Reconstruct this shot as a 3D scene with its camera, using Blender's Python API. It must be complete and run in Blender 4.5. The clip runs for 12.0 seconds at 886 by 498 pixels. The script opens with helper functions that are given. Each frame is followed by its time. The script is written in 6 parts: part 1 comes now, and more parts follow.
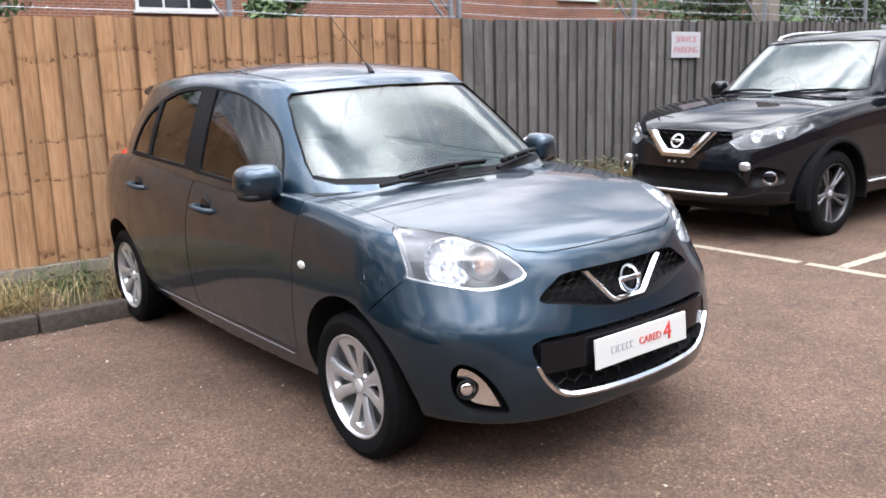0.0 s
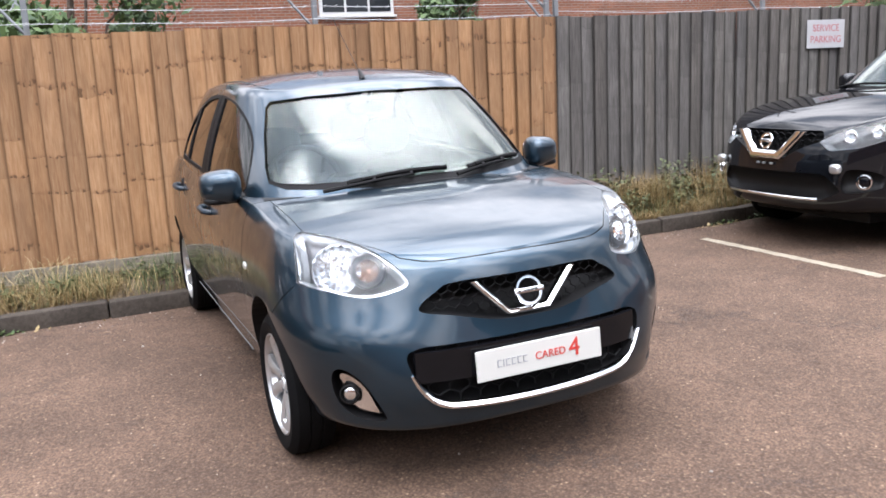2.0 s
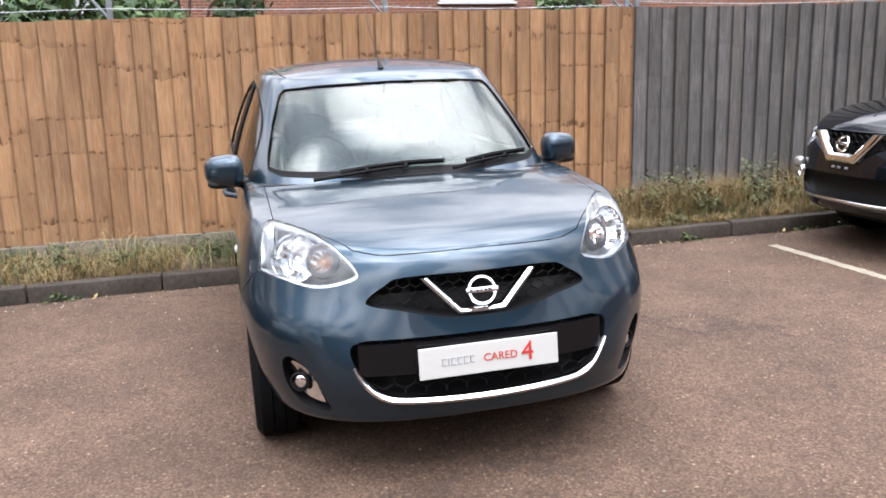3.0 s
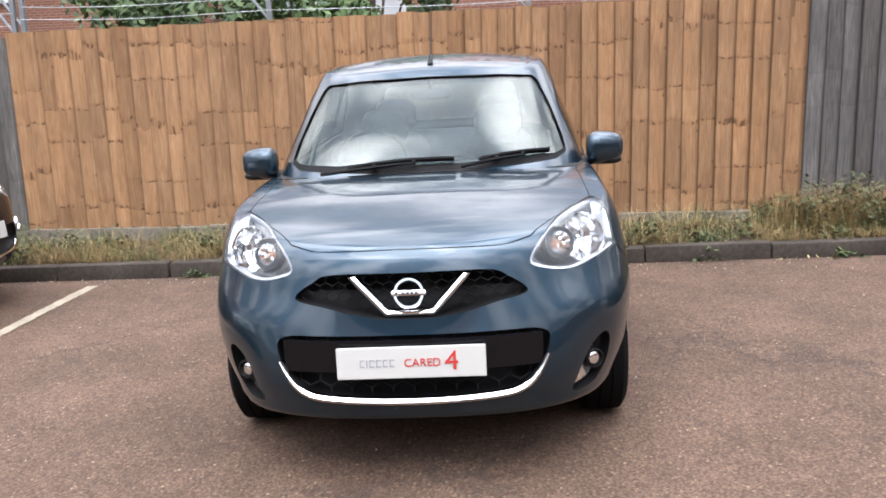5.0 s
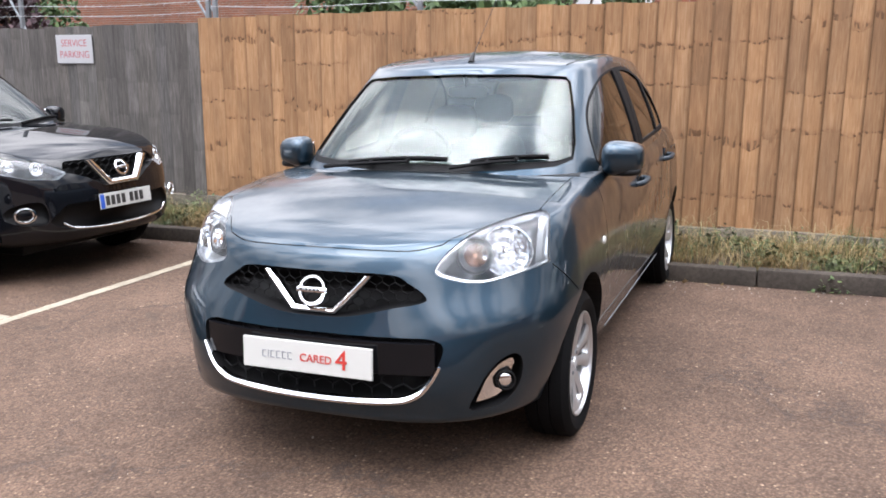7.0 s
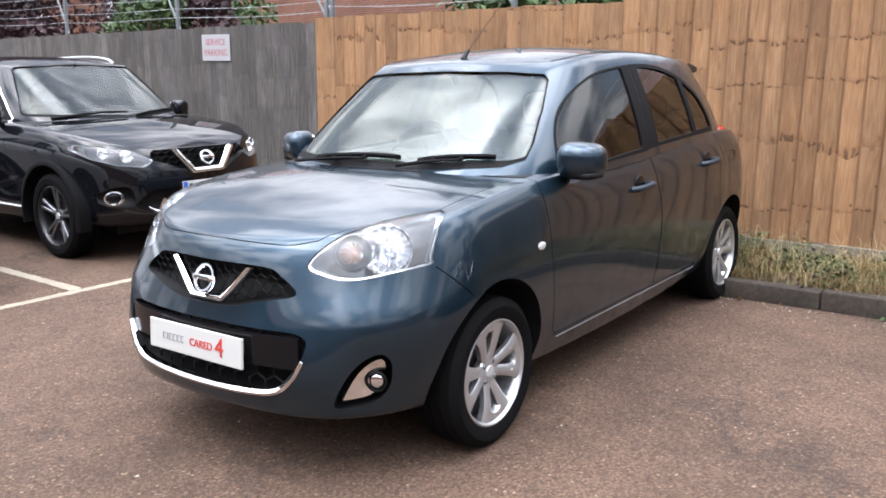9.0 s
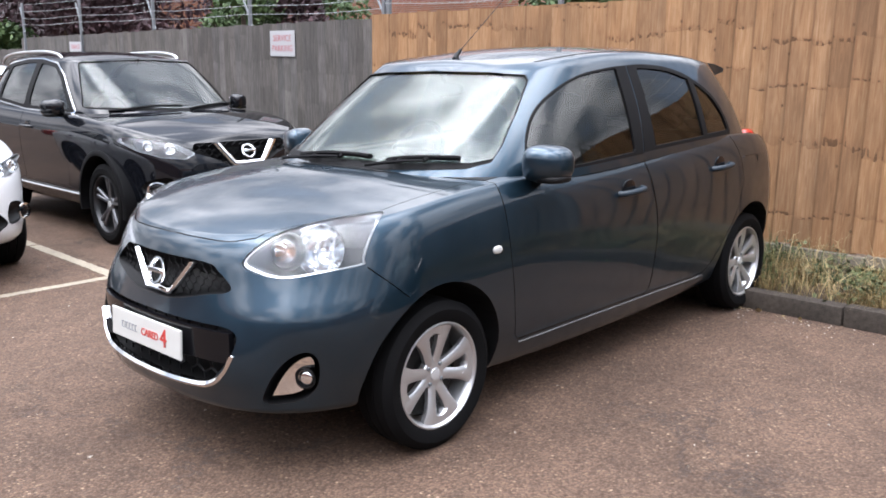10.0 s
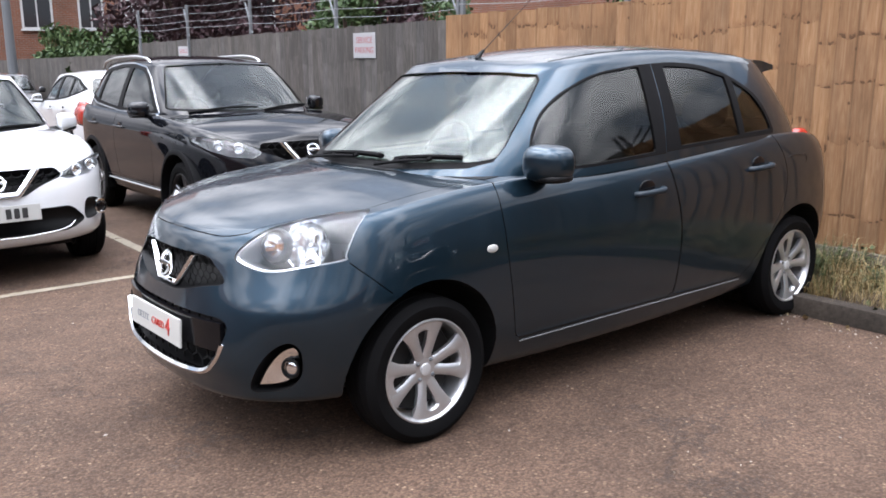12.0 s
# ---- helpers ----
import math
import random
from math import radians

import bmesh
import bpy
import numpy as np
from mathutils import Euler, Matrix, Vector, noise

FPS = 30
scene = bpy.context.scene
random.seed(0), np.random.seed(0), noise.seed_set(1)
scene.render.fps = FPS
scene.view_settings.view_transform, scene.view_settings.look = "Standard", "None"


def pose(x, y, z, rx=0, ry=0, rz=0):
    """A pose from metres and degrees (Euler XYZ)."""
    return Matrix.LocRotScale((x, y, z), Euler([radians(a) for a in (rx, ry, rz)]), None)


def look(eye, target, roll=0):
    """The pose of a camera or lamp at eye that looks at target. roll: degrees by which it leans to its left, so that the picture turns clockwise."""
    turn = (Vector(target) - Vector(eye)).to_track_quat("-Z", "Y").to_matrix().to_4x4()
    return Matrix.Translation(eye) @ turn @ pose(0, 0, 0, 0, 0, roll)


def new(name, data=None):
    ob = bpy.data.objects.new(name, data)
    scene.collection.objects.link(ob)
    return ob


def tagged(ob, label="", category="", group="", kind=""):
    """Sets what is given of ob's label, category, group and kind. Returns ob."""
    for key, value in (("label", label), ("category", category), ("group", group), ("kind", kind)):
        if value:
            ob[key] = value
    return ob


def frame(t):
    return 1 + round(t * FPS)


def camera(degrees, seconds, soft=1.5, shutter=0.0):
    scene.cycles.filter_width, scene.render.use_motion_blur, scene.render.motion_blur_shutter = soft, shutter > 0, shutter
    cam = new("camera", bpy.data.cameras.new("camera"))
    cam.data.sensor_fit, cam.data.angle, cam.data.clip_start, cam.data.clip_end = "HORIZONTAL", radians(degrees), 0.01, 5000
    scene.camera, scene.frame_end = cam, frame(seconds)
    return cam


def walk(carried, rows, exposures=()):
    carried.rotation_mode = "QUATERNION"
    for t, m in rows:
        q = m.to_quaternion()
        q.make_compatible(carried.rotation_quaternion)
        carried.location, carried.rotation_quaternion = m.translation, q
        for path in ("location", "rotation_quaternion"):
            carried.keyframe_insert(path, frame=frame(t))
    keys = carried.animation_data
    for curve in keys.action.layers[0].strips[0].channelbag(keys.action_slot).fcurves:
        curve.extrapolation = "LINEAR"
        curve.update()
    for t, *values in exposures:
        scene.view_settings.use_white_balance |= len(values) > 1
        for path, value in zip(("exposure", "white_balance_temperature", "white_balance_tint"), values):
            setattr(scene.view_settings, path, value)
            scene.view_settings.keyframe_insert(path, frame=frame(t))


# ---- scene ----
from mathutils.bvhtree import BVHTree
from mathutils.interpolate import poly_3d_calc

cam = camera(54.6, 12.0, soft=1.75)
PATH = [
    (0, (-2.422, -2.879, 1.455), (-1.271, -1.291, 1.061), -1.4),
    (0.5, (-2.215, -3.068, 1.465), (-1.159, -1.417, 1.066), -2.4),
    (1, (-1.988, -3.249, 1.464), (-1.034, -1.535, 1.074), -1.7),
    (1.5, (-1.703, -3.335, 1.459), (-0.859, -1.568, 1.055), -2.3),
    (2, (-1.421, -3.457, 1.465), (-0.694, -1.635, 1.077), -2.7),
    (2.5, (-1.122, -3.609, 1.477), (-0.56, -1.731, 1.076), -1.7),
    (3, (-0.805, -3.621, 1.469), (-0.369, -1.712, 1.062), -1.4),
    (3.2, (-0.698, -3.634, 1.483), (-0.307, -1.717, 1.069), -1.5),
    (4.8, (0.273, -3.61, 1.444), (0.135, -1.657, 1.038), -1.7),
    (5, (0.384, -3.61, 1.444), (0.203, -1.66, 1.041), -1.8),
    (5.5, (0.689, -3.597, 1.459), (0.344, -1.668, 1.056), -0.5),
    (6, (0.958, -3.428, 1.44), (0.48, -1.531, 1.022), -0.7),
    (6.5, (1.246, -3.312, 1.457), (0.632, -1.456, 1.033), -1.1),
    (7, (1.581, -3.254, 1.484), (0.807, -1.46, 1.059), 0.2),
    (7.2, (1.681, -3.191, 1.466), (0.854, -1.418, 1.05), 0.1),
    (8.8, (2.48, -2.744, 1.49), (1.327, -1.165, 1.069), 0.4),
    (9, (2.547, -2.621, 1.477), (1.354, -1.074, 1.048), 0.3),
    (9.5, (2.755, -2.413, 1.498), (1.473, -0.947, 1.04), -1.0),
    (10, (2.995, -2.213, 1.507), (1.619, -0.831, 1.064), 0.6),
    (10.5, (3.124, -2.024, 1.494), (1.694, -0.693, 1.066), 0.7),
    (11, (3.213, -1.896, 1.509), (1.733, -0.625, 1.068), 0.3),
    (11.5, (3.317, -1.882, 1.515), (1.786, -0.677, 1.06), 0.3),
    (12, (3.353, -1.888, 1.515), (1.801, -0.708, 1.07), -0.2),
]
walk(cam, [(t, look(eye, target, roll)) for t, eye, target, roll in PATH], exposures=[(0.0, 1.25, 6420, 10), (5.5, 1.19, 6500, 10), (7.5, 1.21, 6440, 10), (9.5, 1.22, 6360, 10), (10.6, 1.14, 6360, 10), (12.0, 0.98, 6360, 10)])

# ---- light ----
world = bpy.data.worlds.new("sky")
scene.world = world
world.use_nodes = True
wn, wl = world.node_tree.nodes, world.node_tree.links
wn.clear()
SUN_ELEV, SUN_AZ = 64.0, 200.0
sky = wn.new("ShaderNodeTexSky")
sky.sky_type = "NISHITA"
sky.sun_disc = False
sky.sun_elevation = radians(SUN_ELEV)
sky.sun_rotation = radians(SUN_AZ)
sky.air_density, sky.dust_density = 1.0, 1.5
skybg = wn.new("ShaderNodeBackground")
skybg.inputs["Strength"].default_value = 0.15
wl.new(sky.outputs[0], skybg.inputs["Color"])
# broken cloud cover over the whole sky
wco = wn.new("ShaderNodeTexCoord")
wnorm = wn.new("ShaderNodeVectorMath")
wnorm.operation = "NORMALIZE"
wl.new(wco.outputs["Generated"], wnorm.inputs[0])
wsep = wn.new("ShaderNodeSeparateXYZ")
wl.new(wnorm.outputs["Vector"], wsep.inputs[0])
# the clouds lie in one flat layer overhead
wmaxz = wn.new("ShaderNodeMath")
wmaxz.operation = "MAXIMUM"
wl.new(wsep.outputs["Z"], wmaxz.inputs[0])
wmaxz.inputs[1].default_value = 0.0
wlift = wn.new("ShaderNodeMath")
wlift.operation = "ADD"
wl.new(wmaxz.outputs[0], wlift.inputs[0])
wlift.inputs[1].default_value = 0.55
wflat = wn.new("ShaderNodeVectorMath")
wflat.operation = "DIVIDE"
wl.new(wnorm.outputs["Vector"], wflat.inputs[0])
wl.new(wlift.outputs[0], wflat.inputs[1])
wmap = wn.new("ShaderNodeMapping")
wmap.inputs["Scale"].default_value = (1.0, 1.25, 0.0)
wmap.inputs["Location"].default_value = (2.3, 0.7, 0.0)
wl.new(wflat.outputs["Vector"], wmap.inputs["Vector"])
wnoise = wn.new("ShaderNodeTexNoise")
wnoise.inputs["Scale"].default_value = 3.4
wnoise.inputs["Detail"].default_value = 4
wnoise.inputs["Roughness"].default_value = 0.52
wnoise.inputs["Distortion"].default_value = 0.15
wl.new(wmap.outputs[0], wnoise.inputs["Vector"])
wcol = wn.new("ShaderNodeValToRGB")
wcol.color_ramp.elements[0].position, wcol.color_ramp.elements[0].color = 0.42, (0.29, 0.315, 0.375, 1)
wcol.color_ramp.elements[1].position, wcol.color_ramp.elements[1].color = 0.61, (1.02, 1.02, 1.095, 1)
wl.new(wnoise.outputs["Fac"], wcol.inputs["Fac"])
cloudbg = wn.new("ShaderNodeBackground")
wl.new(wcol.outputs[0], cloudbg.inputs["Color"])
# thin cloud glows round the veiled sun
_az, _el = radians(SUN_AZ), radians(SUN_ELEV)
sun_dir = Vector((math.sin(_az) * math.cos(_el), math.cos(_az) * math.cos(_el), math.sin(_el)))
wdot = wn.new("ShaderNodeVectorMath")
wdot.operation = "DOT_PRODUCT"
wl.new(wnorm.outputs["Vector"], wdot.inputs[0])
wdot.inputs[1].default_value = sun_dir
wmax = wn.new("ShaderNodeMath")
wmax.operation = "MAXIMUM"
wl.new(wdot.outputs["Value"], wmax.inputs[0])
wmax.inputs[1].default_value = 0.0
wpow = wn.new("ShaderNodeMath")
wpow.operation = "POWER"
wl.new(wmax.outputs[0], wpow.inputs[0])
wpow.inputs[1].default_value = 4.0
wglow = wn.new("ShaderNodeMath")
wglow.operation = "MULTIPLY_ADD"
wl.new(wpow.outputs[0], wglow.inputs[0])
wglow.inputs[1].default_value = 3.0
# an overcast sky is brightest overhead
wpz = wn.new("ShaderNodeMath")
wpz.operation = "POWER"
wl.new(wmaxz.outputs[0], wpz.inputs[0])
wpz.inputs[1].default_value = 2.2
wup = wn.new("ShaderNodeMath")
wup.operation = "MULTIPLY_ADD"
wl.new(wpz.outputs[0], wup.inputs[0])
wup.inputs[1].default_value = 4.3
wup.inputs[2].default_value = 0.45
wl.new(wup.outputs[0], wglow.inputs[2])
wl.new(wglow.outputs[0], cloudbg.inputs["Strength"])
wcov = wn.new("ShaderNodeMapRange")
wcov.inputs["From Min"].default_value, wcov.inputs["From Max"].default_value = 0.30, 0.44
wcov.inputs["To Min"].default_value, wcov.inputs["To Max"].default_value = 0.55, 1.0
wl.new(wnoise.outputs["Fac"], wcov.inputs["Value"])
wmix = wn.new("ShaderNodeMixShader")
wl.new(wcov.outputs[0], wmix.inputs["Fac"])
wl.new(skybg.outputs[0], wmix.inputs[1])
wl.new(cloudbg.outputs[0], wmix.inputs[2])
wout = wn.new("ShaderNodeOutputWorld")
wl.new(wmix.outputs[0], wout.inputs["Surface"])

sun = new("sun", bpy.data.lights.new("sun", "SUN"))
sun.data.energy = 0.6
sun.data.angle = radians(32)
sun.data.color = (1.0, 0.96, 0.91)
sun.matrix_world = look(sun_dir * 50, (0, 0, 0))


# ---- materials ----
def mat(name, color=(0.5, 0.5, 0.5), rough=0.5, metal=0.0, coat=0.0, coat_rough=0.03, spec=0.5):
    m = bpy.data.materials.new(name)
    m.use_nodes = True
    b = m.node_tree.nodes["Principled BSDF"]
    b.inputs["Base Color"].default_value = (*color, 1)
    b.inputs["Roughness"].default_value = rough
    b.inputs["Metallic"].default_value = metal
    b.inputs["Coat Weight"].default_value = coat
    b.inputs["Coat Roughness"].default_value = coat_rough
    b.inputs["Specular IOR Level"].default_value = spec
    return m


class Net:
    """Short hand for the node tree of a material."""

    def __init__(self, m):
        self.t = m.node_tree
        self.b = self.t.nodes["Principled BSDF"]

    def node(self, kind, links=(), **values):
        n = self.t.nodes.new(kind)
        for k, v in values.items():
            key = k.replace("_", " ")
            n.inputs[key].default_value = v
        for sock, src in links:
            self.t.links.new(src, n.inputs[sock])
        return n

    def coords(self, scale=(1, 1, 1), kind="Object", rot=(0, 0, 0), loc=None):
        c = self.t.nodes.new("ShaderNodeTexCoord")
        mp = self.t.nodes.new("ShaderNodeMapping")
        mp.inputs["Scale"].default_value = scale
        mp.inputs["Rotation"].default_value = rot
        self.t.links.new(c.outputs[kind], mp.inputs["Vector"])
        if loc is not None:
            self.t.links.new(loc, mp.inputs["Location"])
        return mp.outputs[0]

    def noise(self, vec, scale, detail=4, rough=0.55, dist=0.0):
        return self.node("ShaderNodeTexNoise", [("Vector", vec)], Scale=scale, Detail=detail, Roughness=rough, Distortion=dist).outputs["Fac"]

    def ramp(self, fac, *stops):
        r = self.t.nodes.new("ShaderNodeValToRGB")
        e = r.color_ramp.elements
        while len(e) < len(stops):
            e.new(0.5)
        for el, (p, c) in zip(e, stops):
            el.position = p
            el.color = (*c, 1) if isinstance(c, tuple) else (c, c, c, 1)
        self.t.links.new(fac, r.inputs["Fac"])
        return r.outputs[0]

    def mix(self, fac, a, b, mode="MIX"):
        n = self.t.nodes.new("ShaderNodeMix")
        n.data_type, n.blend_type = "RGBA", mode
        for i, v in ((0, fac), (6, a), (7, b)):
            if isinstance(v, (int, float)):
                n.inputs[i].default_value = v
            elif isinstance(v, tuple):
                n.inputs[i].default_value = (*v, 1)
            else:
                self.t.links.new(v, n.inputs[i])
        return n.outputs[2]

    def math(self, op, a, b=0.0):
        n = self.t.nodes.new("ShaderNodeMath")
        n.operation = op
        for i, v in enumerate((a, b)):
            if isinstance(v, (int, float)):
                n.inputs[i].default_value = v
            else:
                self.t.links.new(v, n.inputs[i])
        return n.outputs[0]

    def random(self):
        return self.t.nodes.new("ShaderNodeObjectInfo").outputs["Random"]

    def color(self, src):
        self.t.links.new(src, self.b.inputs["Base Color"])

    def rough(self, src):
        self.t.links.new(src, self.b.inputs["Roughness"])

    def bump(self, src, strength=0.3, dist=0.01):
        n = self.node("ShaderNodeBump", [("Height", src)], Strength=strength, Distance=dist)
        self.t.links.new(n.outputs[0], self.b.inputs["Normal"])


def paint(name, color, metal=0.6, rough=0.32, coat=1.0, spec=0.5, coat_ior=1.5, coat_rough=0.03):
    m = mat(name, color, rough, metal, coat, coat_rough, spec)
    m.node_tree.nodes["Principled BSDF"].inputs["Coat IOR"].default_value = coat_ior
    n = Net(m)
    v = n.coords((1, 1, 1))
    flakes = n.node("ShaderNodeTexVoronoi", [("Vector", v)], Scale=900.0).outputs["Color"]
    fl = n.ramp(flakes, (0.0, 0.82), (1.0, 1.18))
    film = n.ramp(n.noise(v, 3.0, 5), (0.3, 0.94), (0.7, 1.06))
    n.color(n.mix(1.0, n.mix(1.0, color, fl, "MULTIPLY"), film, "MULTIPLY"))
    n.rough(n.ramp(n.noise(v, 11.0, 4), (0.3, rough * 0.85), (0.7, rough * 1.2)))
    return m


def make_asphalt():
    m = mat("asphalt", (0.2, 0.15, 0.13), 0.9, spec=0.25)
    n = Net(m)
    v = n.coords((1, 1, 1))
    vor = n.node("ShaderNodeTexVoronoi", [("Vector", v)], Scale=95.0)
    stones = n.ramp(vor.outputs["Color"], (0.0, (0.070, 0.049, 0.039)), (0.35, (0.112, 0.080, 0.065)), (0.8, (0.150, 0.109, 0.089)), (0.9, (0.20, 0.155, 0.125)), (1.0, (0.42, 0.35, 0.29)))
    tar = n.ramp(vor.outputs["Distance"], (0.30, 1.0), (0.75, 0.6))
    c = n.mix(1.0, stones, tar, "MULTIPLY")
    c = n.mix(0.55, c, n.ramp(n.noise(v, 260.0, 3, 0.7), (0.25, 0.5), (0.75, 1.5)), "MULTIPLY")
    c = n.mix(0.8, c, n.ramp(n.noise(v, 1.3, 6, 0.62), (0.3, 0.62), (0.7, 1.28)), "MULTIPLY")
    c = n.mix(0.6, c, n.ramp(n.noise(v, 7.0, 5, 0.65), (0.32, 0.8), (0.66, 1.12)), "MULTIPLY")
    # oil stains
    st = n.ramp(n.noise(v, 2.3, 3, 0.5, 0.6), (0.66, 0.0), (0.74, 0.55))
    c = n.mix(st, c, (0.05, 0.042, 0.038))
    # wandering cracks
    w = n.coords((1, 1, 0.0))
    wob = n.node("ShaderNodeTexNoise", [("Vector", w)], Scale=2.6, Detail=8.0, Roughness=0.72).outputs["Color"]
    wv = n.mix(0.42, w, wob)
    cr = n.node("ShaderNodeTexVoronoi", [("Vector", wv)], Scale=1.05)
    cr.feature = "DISTANCE_TO_EDGE"
    gate = n.ramp(n.noise(w, 0.8, 3), (0.42, 0.0), (0.52, 1.0))
    line = n.ramp(cr.outputs["Distance"], (0.0, 1.0), (0.002, 0.9), (0.0055, 0.0))
    crack = n.math("MULTIPLY", line, gate)
    c = n.mix(1.0, c, (0.775, 0.680, 0.575), "MULTIPLY")
    n.color(n.mix(n.math("MULTIPLY", crack, 0.8), c, (0.035, 0.028, 0.025)))
    h = n.math("SUBTRACT", n.math("ADD", n.math("MULTIPLY", vor.outputs["Distance"], -0.6), n.math("MULTIPLY", n.noise(v, 260.0, 3, 0.7), 0.5)), n.math("MULTIPLY", crack, 1.2))
    n.bump(h, 0.55, 0.006)
    n.rough(n.ramp(n.noise(v, 40.0, 3), (0.3, 0.8), (0.7, 0.97)))
    return m


def make_wood(name, dark, mid, light, grey=0.0, knots=True):
    m = mat(name, mid, 0.8, spec=0.25)
    n = Net(m)
    info = n.t.nodes.new("ShaderNodeObjectInfo")
    rnd = info.outputs["Random"]
    off = n.node("ShaderNodeCombineXYZ", [("X", n.math("MULTIPLY", rnd, 37.0)), ("Z", n.math("MULTIPLY", rnd, 91.0))]).outputs[0]
    v = n.coords((1, 1, 0.06), loc=off)
    grain = n.noise(v, 60.0, 6, 0.6, 1.2)
    broad = n.noise(n.coords((1, 1, 0.25), loc=off), 9.0, 4, 0.55)
    c = n.ramp(grain, (0.25, dark), (0.5, mid), (0.75, light))
    c = n.mix(0.5, c, n.ramp(broad, (0.3, 0.70), (0.7, 1.25)), "MULTIPLY")
    tone = n.ramp(rnd, (0.0, (0.80, 0.76, 0.72)), (0.3, (0.95, 0.95, 0.96)), (0.7, (1.04, 1.0, 0.95)), (1.0, (1.18, 1.18, 1.17)))
    c = n.mix(1.0, c, tone, "MULTIPLY")
    # whorls: rows of knots where the branches grew, at one height on boards sawn from one log
    place = n.node("ShaderNodeSeparateXYZ", [("Vector", info.outputs["Location"])])
    log = n.node("ShaderNodeTexWhiteNoise", [("Vector", n.node("ShaderNodeCombineXYZ", [("X", n.math("FLOOR", n.math("MULTIPLY", place.outputs[0], 1.55)))]).outputs[0])]).outputs["Value"]
    sp = n.node("ShaderNodeSeparateXYZ", [("Vector", n.coords((1, 1, 1)))])
    wav = n.noise(n.coords((1, 1, 1), loc=off), 16.0, 3, 0.6)
    off_mid = n.math("ABSOLUTE", n.math("SUBTRACT", sp.outputs[0], 0.075))
    u = n.math("ADD", n.math("ADD", n.math("MULTIPLY", n.math("SUBTRACT", sp.outputs[2], n.math("MULTIPLY", off_mid, 0.16)), 2.4), n.math("MULTIPLY", n.math("SINE", n.math("ADD", n.math("MULTIPLY", sp.outputs[2], 6.0), n.math("MULTIPLY", log, 40.0))), 0.22)), n.math("ADD", n.math("ADD", n.math("MULTIPLY", log, 7.0), n.math("MULTIPLY", rnd, 0.16)), n.math("MULTIPLY", wav, 0.16)))
    row = n.math("FLOOR", u)
    f = n.math("FRACT", u)
    span = n.node("ShaderNodeTexWhiteNoise", [("Vector", n.node("ShaderNodeCombineXYZ", [("X", row), ("Y", n.math("MULTIPLY", rnd, 97.0))]).outputs[0])]).outputs["Value"]
    c = n.mix(1.0, c, n.ramp(span, (0.0, 0.86), (1.0, 1.14)), "MULTIPLY")
    show = n.ramp(span, (0.2, 0.15), (0.6, 1.0))
    seam = n.math("MULTIPLY", n.ramp(f, (0.0, 0.6), (0.022, 0.30), (0.10, 0.0)), show)
    c = n.mix(n.math("MULTIPLY", seam, 0.85 if knots else 0.45), c, tuple(0.62 * x for x in dark))
    if knots:
        spot = n.node("ShaderNodeCombineXYZ", [("X", n.math("MULTIPLY", sp.outputs[0], 34.0)), ("Y", n.math("ADD", n.math("MULTIPLY", row, 7.3), n.math("MULTIPLY", rnd, 53.0))), ("Z", n.math("MULTIPLY", f, 9.0))]).outputs[0]
        keep = n.ramp(n.noise(spot, 1.0, 1, 0.4), (0.53, 0.0), (0.60, 1.0))
        knot = n.math("MULTIPLY", keep, n.ramp(f, (0.0, 0.9), (0.045, 0.85), (0.075, 0.0)))
        halo = n.math("MULTIPLY", n.ramp(n.noise(spot, 1.0, 1, 0.4), (0.44, 0.0), (0.56, 1.0)), n.ramp(f, (0.0, 0.7), (0.16, 0.0)))
        c = n.mix(n.math("MULTIPLY", halo, 0.45), c, (dark[0] * 0.95, dark[1] * 0.78, dark[2] * 0.66))
        c = n.mix(n.math("MULTIPLY", knot, 0.85), c, tuple(0.30 * x for x in dark))
        # a few loose knots between the whorls
        k = n.node("ShaderNodeTexVoronoi", [("Vector", n.node("ShaderNodeCombineXYZ", [("X", sp.outputs[0]), ("Y", n.math("ADD", n.math("MULTIPLY", sp.outputs[2], 0.8), n.math("MULTIPLY", rnd, 41.0)))]).outputs[0])], Scale=7.0, Randomness=1.0)
        k.voronoi_dimensions = "2D"
        few = n.ramp(n.node("ShaderNodeSeparateColor", [("Color", k.outputs["Color"])]).outputs[0], (0.80, 0.0), (0.82, 1.0))
        c = n.mix(n.math("MULTIPLY", n.ramp(k.outputs["Distance"], (0.03, 0.8), (0.09, 0.0)), few), c, tuple(0.42 * x for x in dark))
    # shade at the laps, put into the colour along both edges of a board
    lap_shade = n.ramp(sp.outputs[0], (0.0, 0.45), (0.006, 0.12), (0.013, 0.0), (0.120, 0.0), (0.1415, 0.55))
    c = n.mix(lap_shade, c, tuple(0.35 * x for x in dark))
    # weather stains
    ws = n.noise(n.coords((1, 1, 0.5), kind="Object", loc=info.outputs["Location"]), 2.6, 5, 0.62)
    c = n.mix(n.ramp(ws, (0.42, 0.0), (0.75, 0.34 + grey)), c, tuple(0.5 * x + 0.02 for x in dark))
    n.color(c)
    n.bump(n.math("ADD", n.math("ADD", grain, n.math("MULTIPLY", broad, 0.4)), n.math("MULTIPLY", seam, -0.6)), 0.35, 0.004)
    n.rough(n.ramp(grain, (0.3, 0.7), (0.7, 0.92)))
    return m


